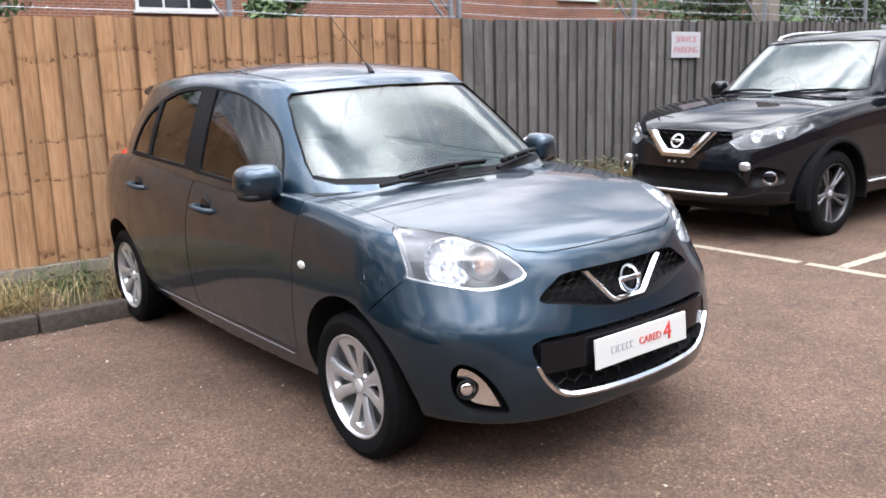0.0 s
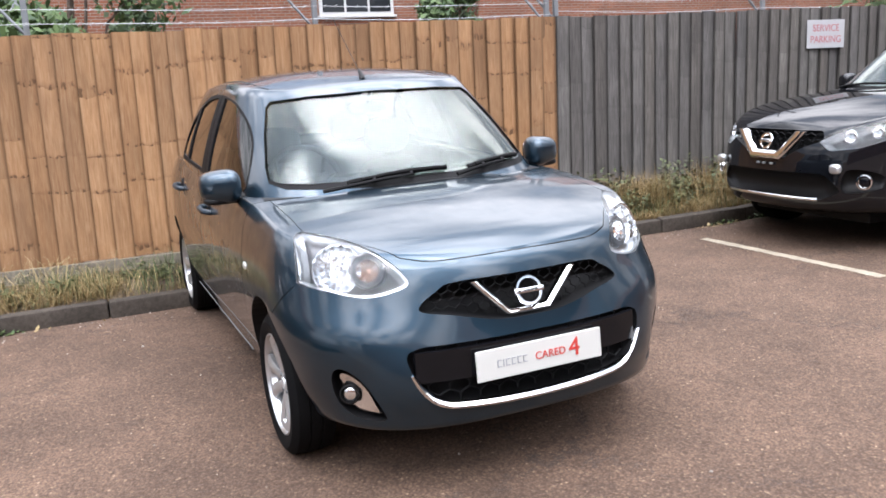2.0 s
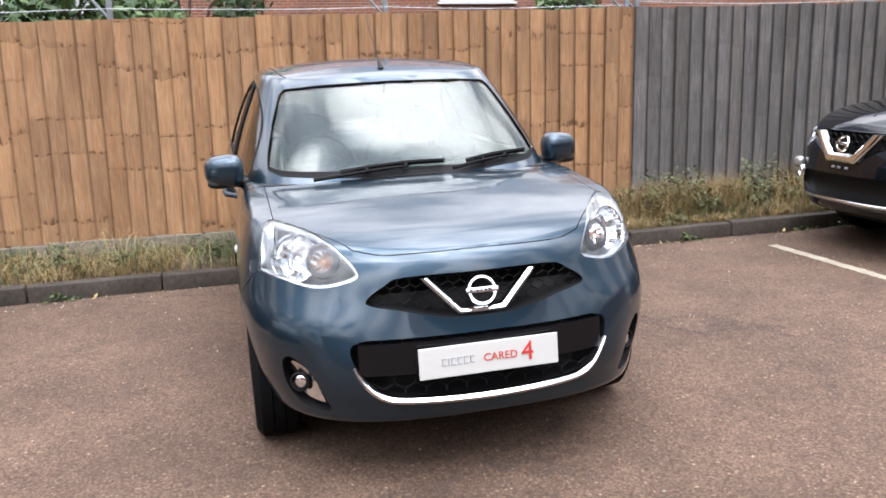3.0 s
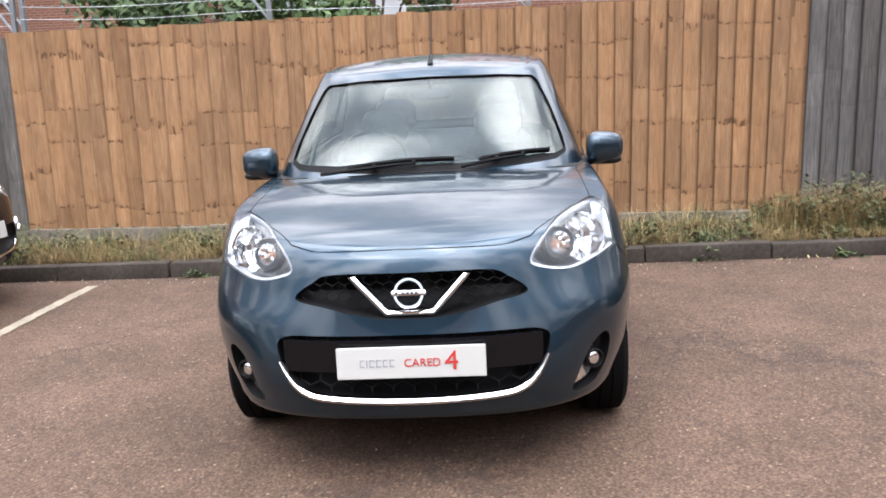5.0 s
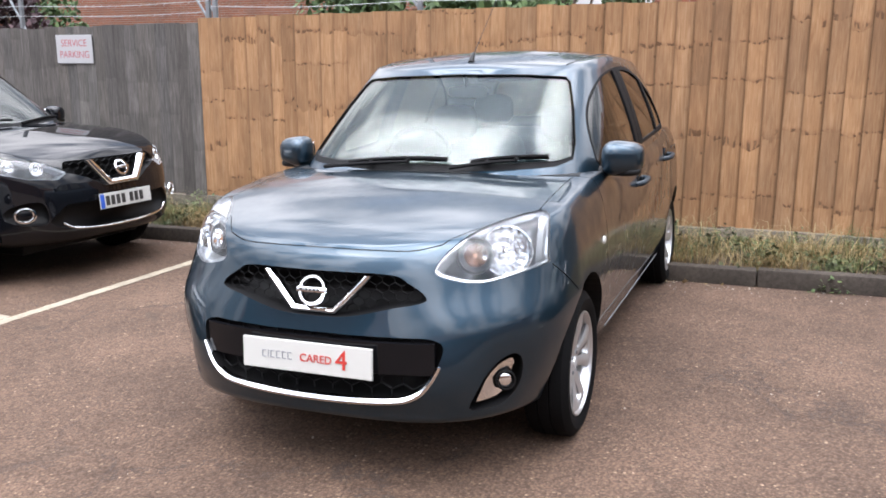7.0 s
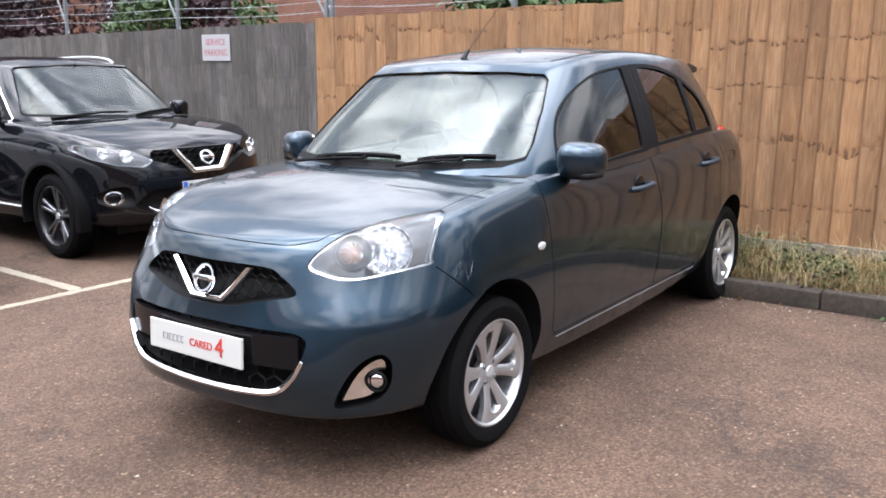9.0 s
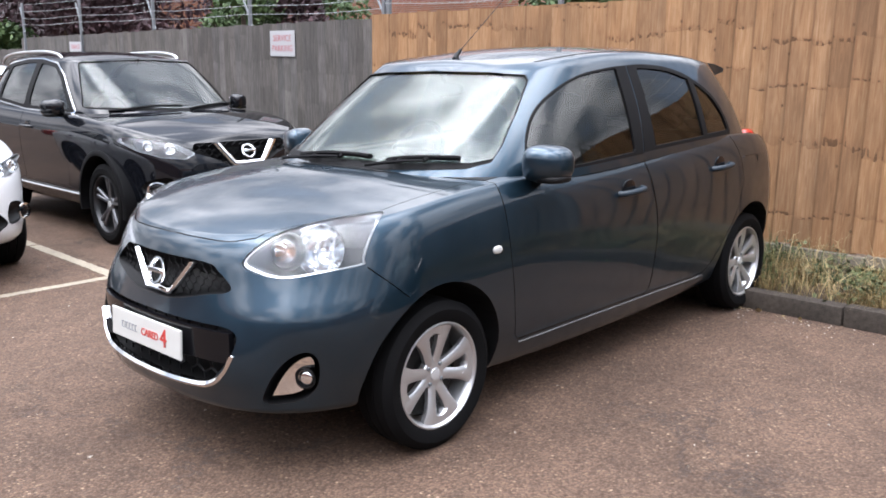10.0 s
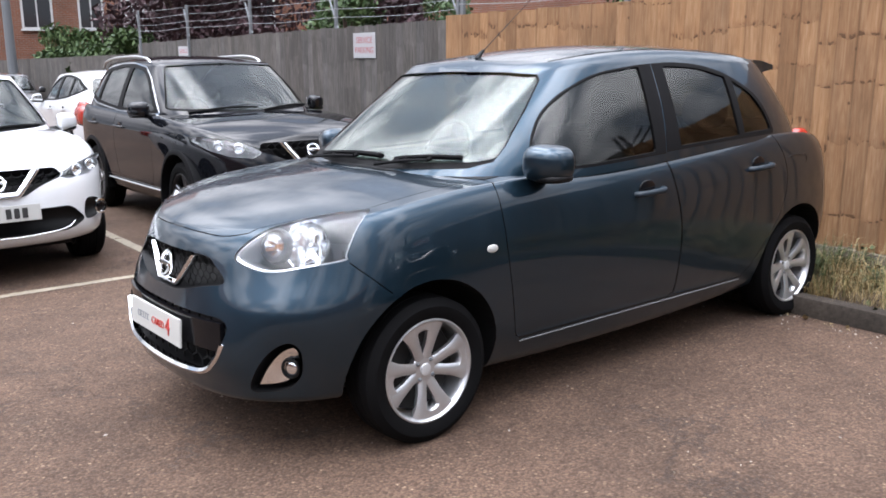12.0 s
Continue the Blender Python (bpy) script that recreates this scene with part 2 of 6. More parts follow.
def make_stone(name, a, b, scale=40.0, rough=0.9, bump=0.4, stain=0.5):
    m = mat(name, a, rough, spec=0.25)
    n = Net(m)
    v = n.coords()
    c = n.ramp(n.noise(v, scale, 6, 0.65), (0.3, a), (0.7, b))
    c = n.mix(stain, c, n.ramp(n.noise(v, scale * 0.07, 5, 0.6), (0.3, 0.55), (0.7, 1.2)), "MULTIPLY")
    n.color(c)
    n.bump(n.noise(v, scale * 2, 5, 0.7), bump, 0.005)
    return m


def make_brick():
    m = mat("brick", (0.32, 0.13, 0.08), 0.9, spec=0.2)
    n = Net(m)
    c = n.coords((1, 1, 1))
    sep = n.node("ShaderNodeSeparateXYZ", [("Vector", c)])
    flat = n.node("ShaderNodeCombineXYZ", [("X", n.math("ADD", sep.outputs[0], sep.outputs[1])), ("Y", sep.outputs[2])]).outputs[0]
    br = n.node("ShaderNodeTexBrick", [("Vector", flat)], Scale=1.0, Mortar_Size=0.009, Brick_Width=0.225, Row_Height=0.075, Bias=0.0)
    br.inputs["Color1"].default_value = (0.19, 0.072, 0.040, 1)
    br.inputs["Color2"].default_value = (0.15, 0.06, 0.038, 1)
    br.inputs["Mortar"].default_value = (0.19, 0.16, 0.135, 1)
    col = n.mix(0.6, br.outputs["Color"], n.ramp(n.noise(c, 1.3, 5), (0.3, 0.65), (0.7, 1.25)), "MULTIPLY")
    col = n.mix(0.5, col, n.ramp(n.noise(c, 30.0, 4), (0.3, 0.7), (0.7, 1.25)), "MULTIPLY")
    n.color(col)
    n.bump(br.outputs["Fac"], -0.5, 0.01)
    return m


def make_leaf(name, a, b, rough=0.6):
    m = mat(name, a, rough, spec=0.3)
    n = Net(m)
    g = n.t.nodes.new("ShaderNodeNewGeometry")
    n.color(n.ramp(g.outputs["Random Per Island"], (0.0, a), (1.0, b)))
    return m


def make_glass(name, tint=(0.75, 0.8, 0.78), ior=1.5, boost=1.0):
    m = bpy.data.materials.new(name)
    m.use_nodes = True
    t = m.node_tree
    t.nodes.clear()
    o = t.nodes.new("ShaderNodeOutputMaterial")
    tr = t.nodes.new("ShaderNodeBsdfTransparent")
    tr.inputs["Color"].default_value = (*tint, 1)
    gl = t.nodes.new("ShaderNodeBsdfGlossy")
    gl.inputs["Roughness"].default_value = 0.004
    lw = t.nodes.new("ShaderNodeLayerWeight")
    f0 = ((ior - 1) / (ior + 1)) ** 2
    pw = t.nodes.new("ShaderNodeMath")
    pw.operation = "POWER"
    pw.inputs[1].default_value = 5.0
    t.links.new(lw.outputs["Facing"], pw.inputs[0])
    mul = t.nodes.new("ShaderNodeMath")
    mul.operation = "MULTIPLY_ADD"
    mul.use_clamp = True
    mul.inputs[1].default_value = (1 - f0) * boost
    mul.inputs[2].default_value = f0 * boost
    t.links.new(pw.outputs[0], mul.inputs[0])
    mx = t.nodes.new("ShaderNodeMixShader")
    t.links.new(mul.outputs[0], mx.inputs[0])
    t.links.new(tr.outputs[0], mx.inputs[1])
    t.links.new(gl.outputs[0], mx.inputs[2])
    t.links.new(mx.outputs[0], o.inputs["Surface"])
    return m


M_ASPHALT = make_asphalt()
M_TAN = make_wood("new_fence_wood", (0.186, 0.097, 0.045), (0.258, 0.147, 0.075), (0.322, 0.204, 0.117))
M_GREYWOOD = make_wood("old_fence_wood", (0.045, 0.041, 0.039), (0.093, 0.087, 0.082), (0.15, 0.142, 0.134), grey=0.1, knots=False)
M_KERB = make_stone("kerb_concrete", (0.026, 0.021, 0.017), (0.058, 0.047, 0.038), 45.0, stain=0.8)
M_CONC = make_stone("pale_concrete", (0.125, 0.108, 0.086), (0.210, 0.185, 0.150), 35.0)
M_SOIL = make_stone("dry_soil", (0.030, 0.021, 0.013), (0.062, 0.044, 0.028), 30.0, bump=0.8)
M_LINE = make_stone("worn_line_paint", (0.20, 0.170, 0.125), (0.31, 0.275, 0.215), 60.0, 0.8, 0.2)
M_BRICK = make_brick()
M_TILEROOF = make_stone("roof_tiles", (0.10, 0.06, 0.05), (0.17, 0.10, 0.08), 12.0)
M_STEEL = mat("galvanised_steel", (0.28, 0.29, 0.30), 0.5, 0.6)
M_POST = mat("weathered_steel", (0.16, 0.17, 0.18), 0.6, 0.5)
M_WHITE = mat("white_plastic", (0.45, 0.45, 0.45), 0.4)
M_SIGN = mat("sign_white", (0.34, 0.34, 0.35), 0.45)
M_RED = mat("sign_red", (0.33, 0.09, 0.10), 0.5)
M_DRY = make_leaf("dry_grass", (0.070, 0.046, 0.017), (0.225, 0.155, 0.064))
M_GREEN = make_leaf("green_weed", (0.022, 0.040, 0.011), (0.075, 0.105, 0.034))
M_WEED = make_leaf("dull_weed", (0.022, 0.032, 0.011), (0.075, 0.085, 0.030))
M_BUSH = make_leaf("bush_leaf", (0.025, 0.05, 0.018), (0.07, 0.11, 0.035))
M_STRAW = make_leaf("pale_straw", (0.16, 0.115, 0.050), (0.32, 0.245, 0.125))
M_PURPLE = make_leaf("copper_leaf", (0.03, 0.018, 0.022), (0.075, 0.04, 0.045))
M_BARK = make_stone("bark", (0.06, 0.045, 0.035), (0.13, 0.10, 0.08), 30.0)

M_BLUE = paint("blue_grey_metallic", (0.0130, 0.0312, 0.0485), 0.82, 0.33, spec=0.2, coat_ior=1.49, coat_rough=0.03)
M_BLACKCAR = paint("black_car_paint", (0.004, 0.0045, 0.006), 0.0, 0.3, spec=0.0, coat_ior=1.46)
M_WHITECAR = paint("white_car_paint", (0.58, 0.59, 0.60), 0.0, 0.35)
M_GREYCAR = paint("grey_car_paint", (0.05, 0.05, 0.055), 0.5, 0.3)
M_HANDLE = mat("satin_blue_grey", (0.010, 0.018, 0.026), 0.38, spec=0.35)
M_PLASTIC = mat("black_plastic", (0.0055, 0.0055, 0.006), 0.5, spec=0.22)
M_NET = mat("black_mesh_plastic", (0.003, 0.003, 0.0035), 0.6, spec=0.12)
M_GLOSSBLACK = mat("gloss_black", (0.004, 0.004, 0.005), 0.12, spec=0.25)
M_RUBBER = mat("tyre_rubber", (0.0035, 0.0035, 0.0038), 0.75, spec=0.08)
M_CHROME = mat("chrome", (0.86, 0.87, 0.88), 0.05, 1.0)
M_GUN = mat("machined_grey_alloy", (0.14, 0.14, 0.15), 0.3, 0.8)
M_DISC = mat("dull_iron", (0.03, 0.029, 0.028), 0.6, 0.4)
M_ALLOY = mat("alloy_silver", (0.52, 0.53, 0.54), 0.32, 0.8, 0.4)
M_DARKALLOY = mat("dark_alloy", (0.03, 0.03, 0.032), 0.3, 0.5)
M_REFLECT = mat("lamp_reflector", (0.80, 0.81, 0.82), 0.12, 1.0)
M_RIMSILVER = mat("satin_silver_rim", (0.66, 0.67, 0.68), 0.28, 1.0)
M_BEZEL = mat("lamp_bezel_silver", (0.58, 0.59, 0.60), 0.42, 0.55)
M_LAMPWALL = mat("lamp_wall_grey", (0.48, 0.485, 0.49), 0.28, 0.75)
M_LAMPDARK = mat("lamp_housing_dark", (0.05, 0.051, 0.053), 0.35, 0.3)
M_AMBER = mat("amber_plastic", (0.50, 0.26, 0.15), 0.25)
M_TAILRED = mat("red_lens", (0.30, 0.022, 0.012), 0.25, 0, 0.5)
M_CABIN = make_stone("cabin_cloth", (0.035, 0.034, 0.034), (0.06, 0.058, 0.056), 200.0, 0.9, 0.2, 0.2)
M_BEIGE = make_stone("beige_headlining", (0.34, 0.32, 0.28), (0.42, 0.40, 0.35), 150.0, 0.9, 0.1, 0.2)
M_PLATE = mat("plate_white", (0.42, 0.42, 0.40), 0.4)
M_BAR = mat("plate_black", (0.02, 0.02, 0.02), 0.5)
M_BLUEBAR = mat("plate_blue", (0.02, 0.08, 0.4), 0.4)
M_GREYBAR = mat("plate_grey", (0.22, 0.23, 0.25), 0.5)
M_PLATERED = mat("plate_red", (0.40, 0.03, 0.022), 0.45)
M_GLASS = make_glass("car_glass", (0.84, 0.92, 0.87), 1.52, 1.24)
M_DARKGLASS = make_glass("dark_car_glass", (0.62, 0.66, 0.64), 1.52, 0.95)
M_TINT = make_glass("tinted_car_glass", (0.42, 0.45, 0.43), 1.5, 1.5)
M_COVER = make_glass("lamp_cover", (0.93, 0.94, 0.95), 1.45, 1.0)
M_CHIP = make_leaf("pale_chippings", (0.10, 0.085, 0.07), (0.34, 0.31, 0.27), 0.9)
M_PANE = mat("dark_window_pane", (0.02, 0.022, 0.025), 0.05)


# ---- building helpers ----
def mesh_from(bm, name, *mats, smooth=None):
    me = bpy.data.meshes.new(name)
    bmesh.ops.recalc_face_normals(bm, faces=bm.faces[:])
    bm.to_mesh(me)
    bm.free()
    for m in mats:
        me.materials.append(m)
    if smooth is not None:
        shade(me, smooth)
    return me


def shade(me, angle=35.0):
    for p in me.polygons:
        p.use_smooth = True
    me.set_sharp_from_angle(angle=radians(angle))


def part(name, bm, material, parent=None, label="", smooth=None):
    """One mesh object under a thing or a part; bm may be a bmesh or a mesh."""
    if isinstance(bm, bmesh.types.BMesh):
        me = mesh_from(bm, name, *(material if isinstance(material, tuple) else (material,)), smooth=smooth)
    else:
        me = bm
        if material is not None and not me.materials:
            me.materials.append(material)
        if smooth is not None:
            shade(me, smooth)
    ob = new(name, me)
    if parent is not None:
        ob.parent = parent
    if label:
        tagged(ob, label)
    return ob


def thing(name, at, label, category, group="", kind=""):
    root = new(name)
    root.empty_display_size = 0.1
    root.matrix_basis = at
    return tagged(root, label, category, group, kind)


def box(bm, x0, x1, y0, y1, z0, z1, bevel=0.0):
    r = bmesh.ops.create_cube(bm, size=1.0)
    vs = r["verts"]
    for v in vs:
        v.co = Vector(((x0 + x1) / 2 + v.co.x * (x1 - x0), (y0 + y1) / 2 + v.co.y * (y1 - y0), (z0 + z1) / 2 + v.co.z * (z1 - z0)))
    if bevel:
        es = list({e for v in vs for e in v.link_edges})
        bmesh.ops.bevel(bm, geom=es, offset=bevel, segments=2, affect="EDGES", profile=0.5)
    return bm


def boxed(x0, x1, y0, y1, z0, z1, bevel=0.0):
    return box(bmesh.new(), x0, x1, y0, y1, z0, z1, bevel)


def tube(bm, pts, r, seg=8, r_end=None):
    """A round bar along points."""
    pts = [Vector(p) for p in pts]
    rings = []
    for i, p in enumerate(pts):
        d = (pts[min(i + 1, len(pts) - 1)] - pts[max(i - 1, 0)]).normalized()
        a = d.orthogonal().normalized()
        if abs(d.z) < 0.95:
            a = d.cross(Vector((0, 0, 1))).normalized()
        b = d.cross(a)
        rr = r if r_end is None else r + (r_end - r) * i / (len(pts) - 1)
        rings.append([bm.verts.new(p + (a * math.cos(k * math.tau / seg) + b * math.sin(k * math.tau / seg)) * rr) for k in range(seg)])
    for q, w in zip(rings, rings[1:]):
        for k in range(seg):
            bm.faces.new((q[k], q[(k + 1) % seg], w[(k + 1) % seg], w[k]))
    bm.faces.new(rings[0][::-1])
    bm.faces.new(rings[-1])
    return bm


def lathe(bm, prof, seg=32, axis="x", closed=False, cap=True):
    """prof: (distance along the axis, radius)."""
    rings = []
    for a, r in prof:
        ring = []
        for k in range(seg):
            c, s = r * math.cos(k * math.tau / seg), r * math.sin(k * math.tau / seg)
            ring.append(bm.verts.new({"x": (a, c, s), "y": (c, a, s), "z": (c, s, a)}[axis]))
        rings.append(ring)
    pairs = list(zip(rings, rings[1:]))
    if closed:
        pairs.append((rings[-1], rings[0]))
    for q, w in pairs:
        for k in range(seg):
            bm.faces.new((q[k], q[(k + 1) % seg], w[(k + 1) % seg], w[k]))
    if cap and not closed:
        for ring in (rings[0], rings[-1]):
            if (ring[0].co - ring[1].co).length > 1e-5:
                bm.faces.new(ring)
    return bm


def prism(bm, outline, axis, a, b):
    """A closed prism on a 2D outline: axis x takes (y, z), y takes (x, z), z takes (x, y)."""
    def at(p, d):
        return {"x": (d, p[0], p[1]), "y": (p[0], d, p[1]), "z": (p[0], p[1], d)}[axis]
    r0 = [bm.verts.new(at(p, a)) for p in outline]
    r1 = [bm.verts.new(at(p, b)) for p in outline]
    n = len(outline)
    for k in range(n):
        bm.faces.new((r0[k], r0[(k + 1) % n], r1[(k + 1) % n], r1[k]))
    bm.faces.new(r0[::-1])
    bm.faces.new(r1)
    return bm


def rounded(pts, r, seg=5):
    """A polygon with its corners rounded."""
    out = []
    n = len(pts)
    for i in range(n):
        p, q, s = Vector(pts[i - 1]), Vector(pts[i]), Vector(pts[(i + 1) % n])
        ra = min(r, (p - q).length * 0.45)
        rb = min(r, (s - q).length * 0.45)
        a, b = q + (p - q).normalized() * ra, q + (s - q).normalized() * rb
        for k in range(seg + 1):
            u = k / seg
            out.append(tuple(a * (1 - u) ** 2 + q * 2 * u * (1 - u) + b * u * u))
    return out


def spline(pts, n=6, closed=True):
    """Catmull-Rom through points."""
    out = []
    m = len(pts)
    for i in range(m if closed else m - 1):
        p = [Vector(pts[(i + k) % m] if closed else pts[min(max(i + k, 0), m - 1)]) for k in (-1, 0, 1, 2)]
        for k in range(n):
            u = k / n
            out.append(tuple(0.5 * (2 * p[1] + (p[2] - p[0]) * u + (2 * p[0] - 5 * p[1] + 4 * p[2] - p[3]) * u * u + (3 * p[1] - p[0] - 3 * p[2] + p[3]) * u ** 3)))
    if not closed:
        out.append(tuple(pts[-1]))
    return out


def grown(outline, d):
    """The outline moved outwards by d (inwards where negative)."""
    n = len(outline)
    area = sum(outline[i - 1][0] * outline[i][1] - outline[i][0] * outline[i - 1][1] for i in range(n))
    out = []
    for i in range(n):
        t = (Vector(outline[(i + 1) % n]) - Vector(outline[i - 1])).normalized()
        nrm = Vector((t.y, -t.x)) * (1 if area > 0 else -1)
        out.append(tuple(Vector(outline[i]) + nrm * d))
    return out


def mirrored(outline):
    return [(-x, z) for x, z in outline][::-1]


def curve_of(stops):
    """A smooth function through (x, y) stops: a natural cubic spline, held level past its ends."""
    xs, ys = np.array([s[0] for s in stops], float), np.array([s[1] for s in stops], float)
    n = len(xs)
    h = np.diff(xs)
    a, b = np.eye(n), np.zeros(n)
    for i in range(1, n - 1):
        a[i, i - 1:i + 2] = h[i - 1], 2 * (h[i - 1] + h[i]), h[i]
        b[i] = 6 * ((ys[i + 1] - ys[i]) / h[i] - (ys[i] - ys[i - 1]) / h[i - 1])
    m = np.linalg.solve(a, b)

    def f(x):
        x = min(max(x, xs[0]), xs[-1])
        i = min(int(np.searchsorted(xs, x, side="right")) - 1, n - 2)
        u, v, w = xs[i + 1] - x, x - xs[i], h[i]
        return float((m[i] * u ** 3 + m[i + 1] * v ** 3) / (6 * w) + (ys[i] / w - m[i] * w / 6) * u + (ys[i + 1] / w - m[i + 1] * w / 6) * v)
    return f


def cut(me, cutter, op="DIFFERENCE", least=0.45):
    """The mesh me after a boolean with a cutter mesh. Where the exact solver stumbles over touching edges the cutter is nudged."""
    keep = me.copy()
    count = len(me.polygons)
    a, b = new("solid", me), new("cutter", cutter)
    md = a.modifiers.new("cut", "BOOLEAN")
    md.operation, md.solver, md.object = op, "EXACT", b
    md.material_mode = "TRANSFER"
    for k in range(8):
        b.location = Vector((0.0007, 0.0009, -0.0006)) * (k // 2) * (1 if k % 4 < 2 else -1)
        md.use_self = k % 2 == 1
        bpy.context.view_layer.update()
        out = bpy.data.meshes.new_from_object(a.evaluated_get(bpy.context.evaluated_depsgraph_get()))
        good = len(out.polygons) > (count * least if op == "DIFFERENCE" else 3)
        if good:
            break
    bpy.data.objects.remove(a)
    bpy.data.objects.remove(b)
    # weld slivers, so that the next cut finds a clean solid
    bm = bmesh.new()
    bm.from_mesh(out)
    bmesh.ops.remove_doubles(bm, verts=bm.verts[:], dist=4e-5)
    bmesh.ops.dissolve_degenerate(bm, edges=bm.edges[:], dist=2e-5)
    bmesh.ops.triangulate(bm, faces=[f for f in bm.faces if len(f.verts) > 4])
    bm.to_mesh(out)
    bm.free()
    return out if good or op != "DIFFERENCE" else keep


class Probe:
    """Finds points on a surface along a ray."""

    def __init__(self, me):
        self.ob = new("probe", me.copy())
        bpy.context.view_layer.update()

    def at(self, origin, way):
        hit, p, nrm, _ = self.ob.ray_cast(Vector(origin), Vector(way))
        return (p, nrm) if hit else (None, None)

    def front(self, x, z, default=0.0):
        p, _ = self.at((x, -3, z), (0, 1, 0))
        return p.y if p is not None else default

    def side(self, y, z, default=0.8):
        p, _ = self.at((3, y, z), (-1, 0, 0))
        return p.x if p is not None else default

    def done(self):
        bpy.data.objects.remove(self.ob)


def shell(me, thick, shift=0.0):
    """A skin of that thickness inside the surface of an open mesh, first moved along its normals by shift."""
    c = me.copy()
    if shift:
        bm = bmesh.new()
        bm.from_mesh(c)
        bm.normal_update()
        mv = [(v, v.normal.copy()) for v in bm.verts]
        for v, nn in mv:
            v.co += nn * shift
        bm.to_mesh(c)
        bm.free()
    a = new("skin", c)
    md = a.modifiers.new("thick", "SOLIDIFY")
    md.thickness, md.offset = thick, -1
    bpy.context.view_layer.update()
    out = bpy.data.meshes.new_from_object(a.evaluated_get(bpy.context.evaluated_depsgraph_get()))
    bpy.data.objects.remove(a)
    return out


def true_normals(me, src, near=0.002):
    """Shades a cut piece by the normals of the whole surface it was cut from, so that no seam of the cut shows in the reflections."""
    bm = bmesh.new()
    bm.from_mesh(src)
    whole = [v.vector.copy() for v in src.vertex_normals]
    bmesh.ops.triangulate(bm, faces=bm.faces[:])
    bm.faces.ensure_lookup_table()
    tree = BVHTree.FromBMesh(bm)
    for p in me.polygons:
        p.use_smooth = True
    own = [c.vector.copy() for c in me.corner_normals]
    found = {}
    out = []
    for p in me.polygons:
        for li in p.loop_indices:
            vi = me.loops[li].vertex_index
            if vi not in found:
                co = me.vertices[vi].co
                q, _, fi, d = tree.find_nearest(co)
                nn = None
                if q is not None and d < near:
                    a, b, c = bm.faces[fi].verts
                    w = poly_3d_calc([a.co, b.co, c.co], q)
                    nn = (whole[a.index] * w[0] + whole[b.index] * w[1] + whole[c.index] * w[2]).normalized()
                found[vi] = nn
            nn = found[vi]
            out.append(nn if nn is not None and nn.dot(p.normal) > 0.75 else (own[li] if nn is None else p.normal.copy()))
    bm.free()
    me.normals_split_custom_set(out)
    return me


# ---- the yard ----
def ground_z(x):
    return 0.021 * x - 0.016


SLOPE = math.degrees(math.atan(0.021))
KERB_Y, FENCE_Y = 2.72, 3.88
TAN_L, TAN_R = -4.15, 2.74

# ground: one sheet, gently falling to one side
bm = bmesh.new()
xs = [-3000, -400, -60, -20, -10, -5, 0, 5, 10, 20, 60, 400, 3000]
ys = [-3000, -400, -60, -20, -8, -4, 0, KERB_Y + 0.1, 6, 20, 60, 400, 3000]
gv = [[bm.verts.new((x, y, ground_z(max(-40, min(40, x))))) for x in xs] for y in ys]
for a, b in zip(gv, gv[1:]):
    for k in range(len(xs) - 1):
        bm.faces.new((a[k], a[k + 1], b[k + 1], b[k]))
tagged(part("ground", bm, M_ASPHALT), "worn brown-grey asphalt yard with fine cracks", "ground", kind="structure")


def stripe(x0, y0, x1, y1, w):
    """A worn painted line with ragged edges and gaps."""
    bm = bmesh.new()
    a, b = Vector((x0, y0)), Vector((x1, y1))
    d = (b - a).normalized()
    nrm = Vector((-d.y, d.x))
    n = max(4, int((b - a).length / 0.03))
    prev = None
    for k in range(n + 1):
        p = a + (b - a) * k / n
        j0, j1 = random.uniform(-0.007, 0.007), random.uniform(-0.007, 0.007)
        q = [p + nrm * (w / 2 + j0), p - nrm * (w / 2 + j1)]
        cur = [bm.verts.new((v.x, v.y, ground_z(v.x) + 0.004)) for v in q]
        if prev and noise.noise((p.x * 3.1, p.y * 3.1, 7.3)) < 0.55:
            bm.faces.new((prev[0], prev[1], cur[1], cur[0]))
        prev = cur
    return tagged(part("bay_line", bm, M_LINE), "worn white painted parking line on the asphalt", "line", "parking lines", "structure")


stripe(-2.88, 2.50, -2.88, -3.2, 0.085)
stripe(-2.93, 0.36, -7.6, 0.36, 0.085)
stripe(3.22, 2.28, 3.30, 0.56, 0.085)
stripe(3.30, 0.50, 3.34, -3.4, 0.085)
stripe(3.36, 0.27, 8.0, 0.25, 0.085)
stripe(-2.93, -2.2, -7.6, -2.2, 0.085)

# soil strip behind the kerb
bm = bmesh.new()
nx, ny = 150, 10
sv = []
for j in range(ny + 1):
    row = []
    for i in range(nx + 1):
        x = -17 + 30 * i / nx
        y = KERB_Y + 0.09 + (FENCE_Y + 0.05 - KERB_Y - 0.09) * j / ny
        row.append(bm.verts.new((x, y, ground_z(x) + 0.085 + 0.035 * noise.noise((x * 2.3, y * 2.3, 0)) + 0.02 * j / ny)))
    sv.append(row)
for a, b in zip(sv, sv[1:]):
    for k in range(nx):
        bm.faces.new((a[k], a[k + 1], b[k + 1], b[k]))
tagged(part("verge", bm, M_SOIL, smooth=60), "dry soil strip between kerb and fence", "soil", kind="structure")


